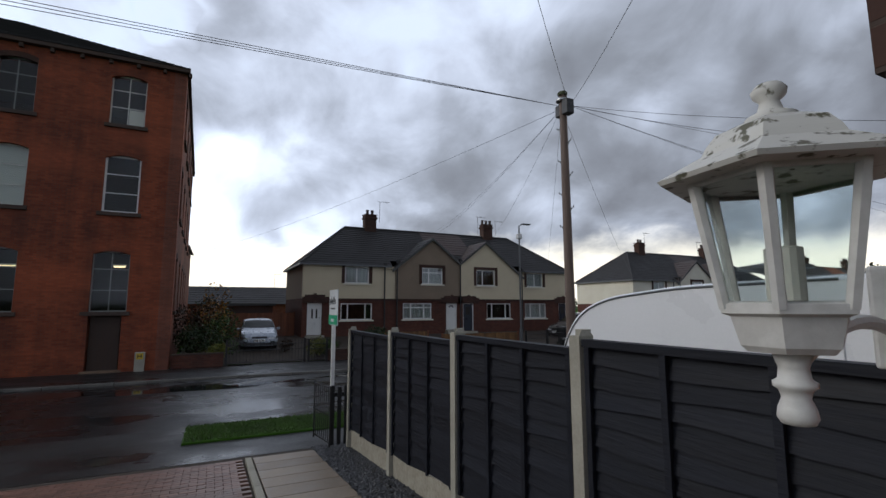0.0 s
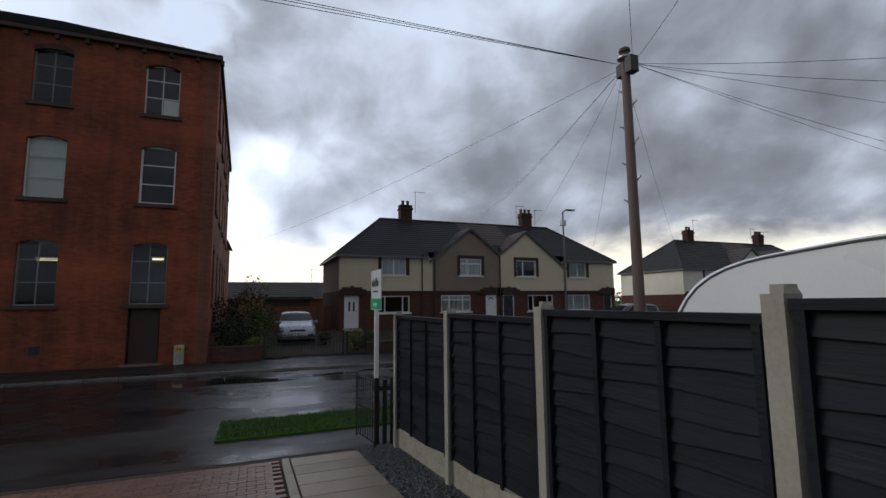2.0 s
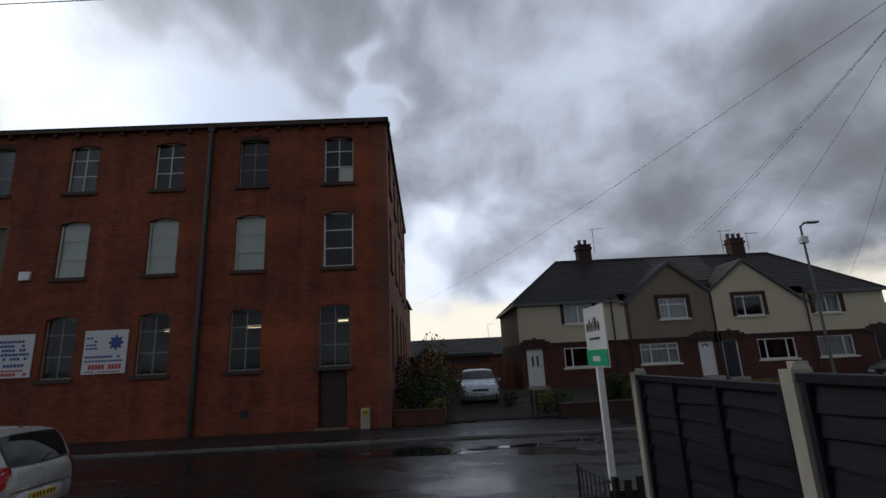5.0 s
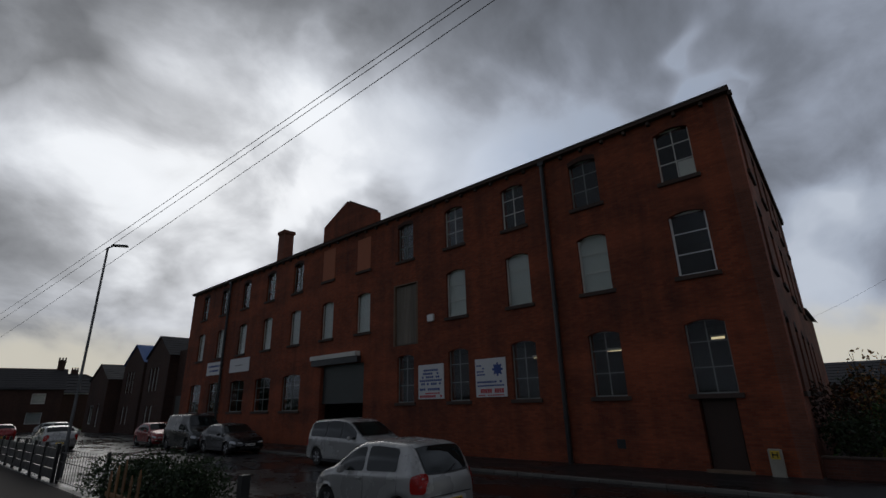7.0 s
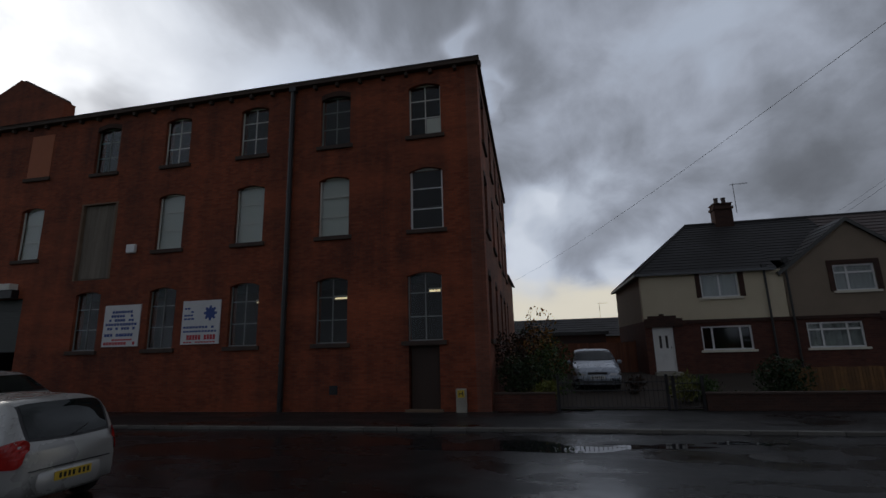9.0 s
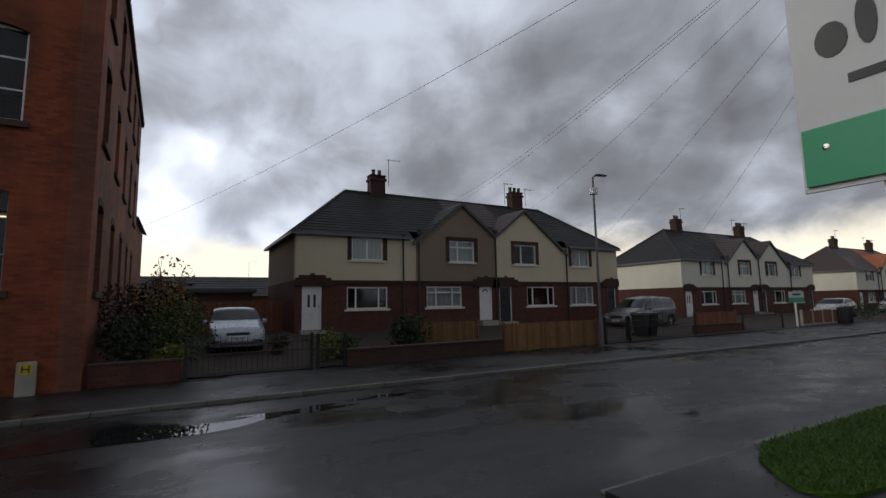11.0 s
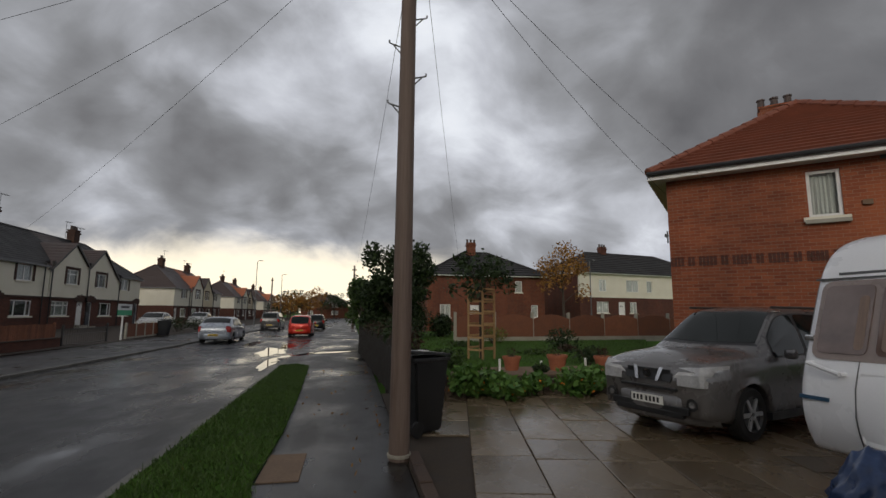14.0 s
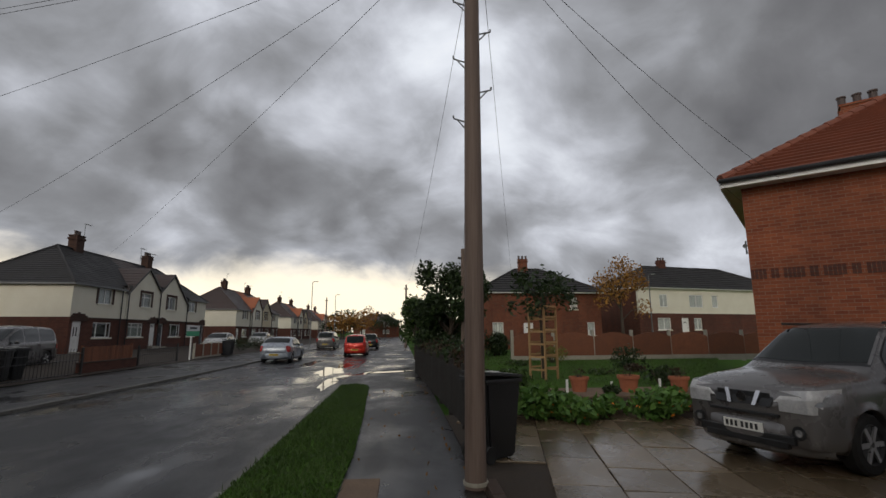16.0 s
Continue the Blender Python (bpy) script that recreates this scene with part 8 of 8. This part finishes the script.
for i, (x, y, s, mt) in enumerate(((12.75, 5.45, 1.0, LEAF_BROWN), (12.6, 4.35, 1.1, LEAF_BROWN), (12.5, 3.2, 1.0, LEAF_BROWN))):
    p = thing("plant_pot", "terracotta plant pot with withered stems", "plant pot", pose(x, y, 0.35), group="pots on the ledge")
    part("pot", lathe(B(), [(0.15 * s, 0), (0.2 * s, 0.26 * s), (0.225 * s, 0.265 * s), (0.225 * s, 0.33 * s), (0.2 * s, 0.33 * s), (0.19 * s, 0.3 * s)], 20), TERRA, p)
    part("soil", lathe(B(), [(0.18 * s, 0.28 * s), (0.18 * s, 0.305 * s)], 16), SOIL, p)
    for k in range(6):
        bm = B()
        a = k * 1.05
        tube(bm, (0.05 * math.cos(a), 0.05 * math.sin(a), 0.3), (0.16 * math.cos(a), 0.16 * math.sin(a), 0.48 + 0.05 * (k % 3)), 0.008, 0.004, 5)
        part("stem", bm, BARK, p)
    leaf_mesh("foliage", [((0, 0, 0.42), (0.16, 0.16, 0.1))], 22, 0.035, mt, p, i + 60)
for i, y in enumerate((6.9, 5.9, 4.9, 3.8, 3.0)):
    tagged(obj("plant_label", boxes((12.2, 12.22, y, y + 0.05, 0.33, 0.62 + 0.05 * (i % 2))), UPVC), "white plastic plant marker in the border", "marker")
for i, (x, y, r, h_, mt, n) in enumerate(((11.3, 7.0, 0.5, 0.55, LEAF_BRIGHT, 900), (11.5, 6.3, 0.5, 0.5, LEAF_BRIGHT, 800), (10.9, 6.2, 0.4, 0.4, LEAF_BRIGHT, 600), (11.4, 5.5, 0.4, 0.4, LEAF_BRIGHT, 500), (11.2, 4.5, 0.5, 0.5, LEAF_BRIGHT, 900), (11.6, 4.0, 0.45, 0.5, LEAF_BRIGHT, 700), (12.0, 7.2, 0.5, 0.6, LEAF, 700), (12.1, 5.0, 0.2, 0.2, LEAF_DARK, 200), (13.6, 3.0, 0.4, 0.5, LEAF_DARK, 400), (18.5, 1.5, 0.7, 0.9, LEAF_DARK, 700), (21.5, 3.2, 0.6, 0.8, LEAF_YELLOW, 500), (15.5, 1.8, 0.4, 0.3, LEAF_BROWN, 300), (20, 5.0, 0.7, 0.3, LEAF, 300), (26, 0.5, 0.8, 1.0, LEAF, 500), (16.5, 3.3, 0.6, 0.22, LEAF, 300), (17.2, 1.9, 0.4, 0.3, LEAF_BROWN, 250))):
    lab = "bright green nasturtium plants with orange flowers" if mt is LEAF_BRIGHT else "low leafy garden border plant"
    t = bush(x, y, 0.0 if x < 11.8 else 0.36, r, h_ * (1.25 if mt is LEAF_BRIGHT else 1.0), mt, lab if mt is LEAF_BRIGHT else ("small yellow-green garden shrub" if mt is LEAF_YELLOW else "low green and brown border plant"), n // 2 if mt is LEAF_BRIGHT else n, 0.085 if mt is LEAF_BRIGHT else 0.05, 80 + i, name="border_plant", cat="plant")
    if mt is LEAF_BRIGHT:
        leaf_mesh("flowers", [((0, 0, h_ * 0.5), (r * 0.85, r * 0.85, h_ * 0.4))], 22, 0.035, FLOWER, t, 90 + i, 0.95)
NEW_TIMBER = two_tone("new_softwood", (0.34, 0.20, 0.085), (0.46, 0.29, 0.14), 3, 0.75, 14, 0.3, var=0.2)
# obelisk frame round a young tree
ob_ = thing("plant_support", "tan timber lattice frame round a young tree", "plant support", pose(15.4, 5.45, 0.36, 0, 0, 35))
for sx in (-1, 1):
    for sy in (-1, 1):
        part("upright", boxes((sx * 0.27 - 0.025, sx * 0.27 + 0.025, sy * 0.27 - 0.025, sy * 0.27 + 0.025, -0.02, 2.05 + 0.1 * sx)), NEW_TIMBER, ob_)
for z in (0.25, 0.6, 0.95, 1.3, 1.65, 1.95):
    for a, b in (((-0.29, 0.29), (-0.30, -0.276)), ((-0.29, 0.29), (0.276, 0.30))):
        part("slat", boxes((a[0], a[1], b[0], b[1], z, z + 0.055)), NEW_TIMBER, ob_)
        part("slat", boxes((b[0], b[1], a[0], a[1], z + 0.06, z + 0.115)), NEW_TIMBER, ob_)
tree(15.4, 5.45, 0.34, 3.3, 1.0, LEAF_DARK, "young tree inside a timber frame", 1100, 0.075, 0.05, 4, 0.55, name="young_tree", sparse=0.2)
# dark pavement fence with a thin hedge behind
ff_ = thing("garden_fence", "dark weathered timber fence along the footway", "fence")
gg = random.Random(6)
DARK_WOOD = two_tone("dark_weathered_timber", (0.012, 0.010, 0.009), (0.03, 0.026, 0.022), 3, 0.85, 16, 0.4, var=0.3)
for i in range(9):
    x = 9.2 + i * 1.6
    y = 8.28 + (x - 9.2) * 0.045
    part("post", boxes((x - 0.05, x + 0.05, y - 0.05, y + 0.05, -0.05, 1.12)), DARK_WOOD, ff_)
    if i < 8:
        for k in range(13):
            xx = x + 0.07 + k * 0.118
            yk = 8.28 + (xx - 9.2) * 0.045
            part("slat", boxes((xx, xx + 0.095, yk + 0.03, yk + 0.05, 0.05, 1.0 + gg.uniform(-0.03, 0.03))), DARK_WOOD, ff_)
        for z in (0.3, 0.8):
            bm = B()
            prism(bm, [(x, y - 0.02, z), (x + 1.6, y + 0.052, z), (x + 1.6, y + 0.052, z + 0.08), (x, y - 0.02, z + 0.08)], (0, 0.045, 0))
            part("rail", bm, DARK_WOOD, ff_)
for i in range(4, 12):
    x = 10.2 + i * 1.35
    bush(x, 7.4 + (x - 9.2) * 0.045, 0.1, 0.7, 1.2 + 0.12 * (i % 3), LEAF_BROWN if i % 3 == 1 else LEAF_DARK, "dark hedge plant behind the fence", 650, 0.06, 120 + i, name="hedge_plant", cat="hedge")
tree(25.5, 7.0, 0.3, 5.0, 1.95, LEAF_DARK, "dense dark green garden tree", 12000, 0.10, 0.2, 11, 0.08, sparse=0.05)
for k, (x, y, r) in enumerate(((25.0, 6.0, 0.9), (25.2, 7.9, 0.9), (26.2, 4.6, 0.8))):
    bush(x, y, 0.3, r, 1.9 - 0.25 * k, LEAF_DARK, "dark evergreen shrub below the garden tree", 1600, 0.08, 330 + k, name="garden_shrub", cat="shrub")
tree(29.5, 8.6, 0.2, 3.5, 1.2, LEAF, "green garden tree beside the pavement", 3500, 0.11, 0.15, 14, 0.2, sparse=0.1)
tree(41.0, -9.4, 0.6, 7.4, 2.4, LEAF_AUTUMN, "bare-topped autumn tree with orange leaves", 2200, 0.12, 0.16, 17, 0.28, sparse=0.3)
# brown arched panel fence at the garden's end
bf = thing("panel_fence", "red-brown arched fence panels between concrete posts", "fence")
for i in range(13):
    y = 4.6 - i * 1.90
    x = 22.8 + i * 0.12
    part("post", boxes((x - 0.06, x + 0.06, y - 0.06, y + 0.06, 0.3, 1.75)), CONCRETE, bf)
    if i < 12:
        part("gravel_board", boxes((x - 0.02, x + 0.03, y - 1.89, y - 0.06, 0.35, 0.62)), CONCRETE, bf)
        bm = B()
        n = 10
        top = [(y - 0.07 - 1.81 * k / n, 1.45 + 0.2 * math.sin(math.pi * k / n)) for k in range(n + 1)]
        for (a, za), (b, zb) in zip(top, top[1:]):
            prism(bm, [(x - 0.03, a, 0.621), (x - 0.03, b - 0.0, 0.621), (x - 0.03, b, zb), (x - 0.03, a, za)], (0.04, 0, 0))
        bmesh.ops.remove_doubles(bm, verts=bm.verts[:], dist=0.001)
        part("panel", bm, FENCE_BROWN, bf)

# ---- down the street beside the camera's drive ----
bf2 = thing("garden_fence", "black painted horizontal board fence", "fence")
for i in range(8):
    x = -34.0 + i * 1.85
    part("post", boxes((x - 0.05, x + 0.05, 8.72, 8.82, -0.1, 1.2)), BLACK_PAINT, bf2)
    if i < 7:
        for z in (0.1, 0.42, 0.74):
            part("board", boxes((x + 0.05, x + 1.8, 8.75, 8.78, z, z + 0.29)), BLACK_PAINT, bf2)
railing(-20.6, -15.6, 8.8, 1.05, 0.0, "black iron railings before the neighbour's house", name="iron_railings", step=0.28, arch=0.0)
for i in range(6):
    bush(-14.2 + i * 0.85, 8.75, -0.05, 0.75, 1.35 + 0.1 * (i % 2), LEAF_DARK, "clipped dark privet hedge plant", 3500, 0.034, 150 + i, name="hedge_plant", cat="hedge")
pt = thing("picket_fence", "broken pale pickets before the hedge", "fence")
for i in range(5):
    x = -12.4 + i * 0.42
    bm = B()
    hh = 1.0 + 0.12 * ((i * 7) % 3)
    prism(bm, [(x, 8.0, -0.05), (x + 0.12, 8.0, -0.05), (x + 0.12, 8.0, hh - 0.12), (x + 0.06, 8.0, hh), (x, 8.0, hh - 0.15)], (0, 0.02, 0))
    part("picket", bm, FENCE_TAN, pt)
part("rail", boxes((-12.6, -10.4, 8.021, 8.06, 0.5, 0.58)), FENCE_TAN, pt)
tagged(obj("fence_post", boxes((-8.35, -8.2, 8.75, 8.9, -0.1, 1.1)), BLACK_PAINT), "single dark timber post beside the hedge", "post")
sheet("side_gardens", [(-60, -8), (-9.0, -8), (-9.0, 8.6), (-60, 8.6)], -0.02, SOIL, "dark ground of the neighbouring gardens", "garden", 0.1)


def gabled(m, label, W_, D_, E_, P_, wall, roof_m, wins, name="old_building"):
    """A gable-fronted block; front at local y = 0."""
    h = thing(name, label, "building", m)
    part("front_wall", pierced_wall(B(), wall_frame(0, 0), 0, W_, -0.3, E_, 0.3, wins), wall, h)
    bm = B()
    prism(bm, [(0, 0.001, E_), (W_, 0.001, E_), (W_ / 2, 0.001, P_)], (0, 0.3, 0))
    part("gable", bm, wall, h)
    part("body", boxes((0, W_, 0.31, D_, -0.3, E_)), wall, h)
    bm = B()
    slate_roof(bm, [(-0.2, -0.15, E_), (-0.2, D_, E_), (W_ / 2, D_, P_ + 0.1), (W_ / 2, -0.15, P_ + 0.1)], 8)
    slate_roof(bm, [(W_ + 0.2, -0.15, E_), (W_ + 0.2, D_, E_), (W_ / 2, D_, P_ + 0.1), (W_ / 2, -0.15, P_ + 0.1)], 8)
    part("roof", bm, roof_m, h)
    for a, b, c, d in wins:
        casement(h, Matrix.Translation((a, 0.06, c)), b - a, d - c, [], curtain=True, sill=False)
    return h


w3 = [(1.2 + 0.9 * k, 1.75 + 0.9 * k, 4.0, 6.2) for k in range(3)] + [(1.4, 2.0, 0.9, 2.6), (2.6, 3.2, 0.9, 2.6)]
gabled(pose(-55.5, 21.6, 0), "old sooty stone gabled chapel building", 6.0, 10, 7.2, 9.2, BRICK_DARK, SLATE, w3)
gabled(pose(-62.5, 21.6, 0), "old stone gabled building with blue sheet on its roof", 6.2, 10, 7.0, 9.0, BRICK_DARK, two_tone("blue_sheet", (0.03, 0.09, 0.28), (0.05, 0.14, 0.36), 2, 0.4, 20, 0.2), w3)
tagged(obj("link_block", boxes((-49.4, -45.4, 22.4, 34, -0.1, 7.6)), BRICK_DARK), "brick block joining the mill and chapel", "building")
tagged(obj("yard_door", boxes((-48.6, -46.2, 22.3, 22.39, 0.0, 3.4)), SHUTTER), "grey shuttered yard doorway", "door")
gabled(pose(-70.5, 20.5, 0), "pale boarded old building down the street", 7.0, 10, 5.6, 7.4, BRICK_DARK, SLATE, [(1.5, 3.0, 0.9, 2.9), (4.5, 5.4, 0.6, 3.0)])
t = terr = gabled(pose(-84.0, 10.5, 0, 0, 0, 82), "dark brick house closing the street", 10.0, 9, 5.2, 5.3, BRICK_DARK, SLATE, [(1.5, 2.8, 3.4, 4.7), (6.8, 8.2, 3.4, 4.7), (1.5, 3.0, 0.9, 2.3), (6.6, 8.2, 0.9, 2.3)])
bm = B()
slate_roof(bm, [(-0.2, -0.3, 5.2), (10.2, -0.3, 5.2), (10.2, 4.5, 8.2), (-0.2, 4.5, 8.2)], 10)
slate_roof(bm, [(10.2, 9.3, 5.2), (-0.2, 9.3, 5.2), (-0.2, 4.5, 8.2), (10.2, 4.5, 8.2)], 6)
part("roof_slope", bm, SLATE, t)
chimney(t, 9.3, 4.5, 7.6, 9.4, 3)
hipped_house(pose(-92.0, 18.0, 0, 0, 0, 90), "dark brick house with slate roof far down the street", 12.0, 9.0, 5.0, 8.0, BRICK_DARK, SLATE, wins=[(2, 3.4, 0.9, 2.2), (7.5, 9, 0.9, 2.2), (2, 3.4, 3.2, 4.4), (7.5, 9, 3.2, 4.4)], courses=6)
tree(-62.0, 6.5, 0, 6.5, 3.0, LEAF_DARK, "dark street tree behind parked cars", 3000, 0.14, 0.2, 31, 0.25)
tree(-74.0, 4.0, 0, 8.0, 3.6, LEAF_DARK, "tall dark tree down the street", 3000, 0.15, 0.25, 32, 0.25)

# ---- far end of the road ----
for i, (x, y, r, h_, mt) in enumerate(((108, 22, 4, 6, LEAF_AUTUMN), (120, 24, 5, 7, LEAF_DARK), (132, 20, 5, 7.5, LEAF_AUTUMN), (126, 6, 4, 5, LEAF_DARK), (100, 4, 4, 6, LEAF), (145, 14, 5, 7, LEAF_DARK), (90, 3, 3.5, 5, LEAF_DARK))):
    tree(x, y, 0, h_, r, mt, "distant roadside tree at the end of the road", 1500, 0.25, 0.25, 200 + i, 0.2)
far1 = hipped_house(pose(150.0, 24.0, 0, 0, 0, -90), "distant red brick house at the end of the road", 14, 9, 4.6, 7.0, BRICK_FAR, TILE_DARK, wins=[(2, 3.6, 1, 2.2), (9, 11, 1, 2.2), (2, 3.6, 3.2, 4.3), (9, 11, 3.2, 4.3)], courses=5)
hipped_house(pose(152.0, 8.0, 0, 0, 0, -90), "distant pale house at the end of the road", 14, 9, 4.6, 7.0, RENDER_WHITE, TILE_DARK, wins=[(2, 3.6, 1, 2.2), (9, 11, 1, 2.2)], courses=5)
gg = np.random.default_rng(77)
cl = []
for i in range(160):
    a = 2 * math.pi * i / 160
    R2 = 330 + gg.uniform(-40, 60)
    if math.cos(a) > -2:
        cl.append(((R2 * math.cos(a), R2 * math.sin(a), 2.5), (10 + gg.uniform(0, 8), 10 + gg.uniform(0, 8), 3.0 + gg.uniform(0, 3.5))))
leaf_mesh("far_woods", cl, 26000, 1.1, LEAF_DARK, seed=78, shell=0.3)
tagged(bpy.data.objects["far_woods"], "distant dark belt of trees along the horizon", "woods", kind="stuff")

# ---- own house corner and the wall lantern ----
oh = thing("own_house", "red brick house corner beside the sloping drive", "house")
part("wall", boxes((0.96, 2.1, -6.0, 0.22, 0.3, 2.62)), BRICK_RED, oh)
part("corbel", boxes((0.94, 2.12, -6.0, 0.26, 2.621, 2.695), (0.92, 2.14, -6.0, 0.29, 2.696, 2.77), (0.89, 2.16, -6.0, 0.32, 2.771, 5.0)), BRICK_DARK, oh)
lan = thing("wall_lantern", "white painted metal wall lantern with glass panes", "lantern", pose(0.665, 0.352, 2.436, 0, 0, 22) @ Matrix.Scale(0.975, 4))
LW = two_tone("chipped_white_paint", (0.50, 0.49, 0.46), (0.66, 0.65, 0.62), 14, 0.4, 60, 0.2)
k_ = Mat("lichen_white_paint", 0.6)
k_.color(k_.mix(k_.ramp(k_.noise(38, 5, 0.6), [(0.56, 0.0), (0.62, 1.0)]), (0.58, 0.57, 0.53), (0.10, 0.095, 0.06)))
LICHEN = k_.m
N6 = 6


def hexring(r, z):
    return [(r * math.cos(math.pi / 3 * i), r * math.sin(math.pi / 3 * i), z) for i in range(N6)]


def hexloft(rings, cap=True):
    bm = B()
    vs = [[bm.verts.new(p) for p in hexring(r, z)] for r, z in rings]
    for a, b in zip(vs, vs[1:]):
        for i in range(N6):
            bm.faces.new((a[i], a[(i + 1) % N6], b[(i + 1) % N6], b[i]))
    if cap:
        bm.faces.new(list(reversed(vs[0])))
        bm.faces.new(vs[-1])
    bmesh.ops.recalc_face_normals(bm, faces=bm.faces[:])
    return bm


RT, RB, ZT, ZB = 0.106, 0.075, 0.168, -0.02
part("roof", hexloft([(0.148, 0.154), (0.152, 0.160), (0.092, 0.192), (0.086, 0.204), (0.072, 0.222), (0.040, 0.236)]), LICHEN, lan)
part("finial", lathe(B(), [(0.034, 0.234), (0.032, 0.243), (0.016, 0.252), (0.012, 0.266), (0.020, 0.274), (0.022, 0.282), (0.016, 0.290), (0.006, 0.293)], 18), LICHEN, lan, smooth=True)
for i in range(N6):
    a, b = Vector(hexring(RB, ZB)[i]), Vector(hexring(RT, ZT)[i])
    part("corner_bar", tube(B(), a, b, 0.008, 0.0095, 6), LW, lan)
    c, d = Vector(hexring(RB, ZB)[(i + 1) % N6]), Vector(hexring(RT, ZT)[(i + 1) % N6])
    bm = B()
    inn = 0.985
    vs = [Vector((p.x * inn, p.y * inn, p.z)) for p in (a, c, d, b)]
    nrm = (vs[1] - vs[0]).cross(vs[3] - vs[0]).normalized() * 0.002
    prism(bm, vs, nrm)
    part("pane", bm, GLASS, lan).visible_shadow = False
part("base", hexloft([(0.052, -0.076), (0.060, -0.068), (0.070, -0.030), (0.081, -0.026), (0.081, -0.014), (0.072, -0.010)]), LW, lan)
part("top_rail", hexloft([(0.106, 0.148), (0.112, 0.150), (0.112, 0.160), (0.106, 0.161)], False), LW, lan)
part("bulb_holder", lathe(B(), [(0.022, -0.010), (0.022, 0.06), (0.018, 0.062)], 16), CREAM_PAINT, lan)
part("stem", lathe(B(), [(0.012, -0.168), (0.019, -0.166), (0.023, -0.158), (0.021, -0.146), (0.016, -0.134), (0.019, -0.124), (0.025, -0.120), (0.025, -0.114), (0.019, -0.110), (0.017, -0.096), (0.023, -0.078)], 24), LW, lan, smooth=True)
bm = B()
p0 = Vector((0.0, 0.0, -0.095))
for i in range(10):
    t0, t1 = i / 10, (i + 1) / 10
    f = lambda t: p0 + Vector((0.30 * t, -0.115 * t, 0.055 * math.sin(t * 2.6)))
    tube(bm, f(t0), f(t1), 0.011, 0.011, 8)
part("arm", bm, LW, lan)
part("wall_plate", boxes((0.295, 0.31, -0.15, -0.08, -0.12, 0.05), bevel=0.006), LW, lan)
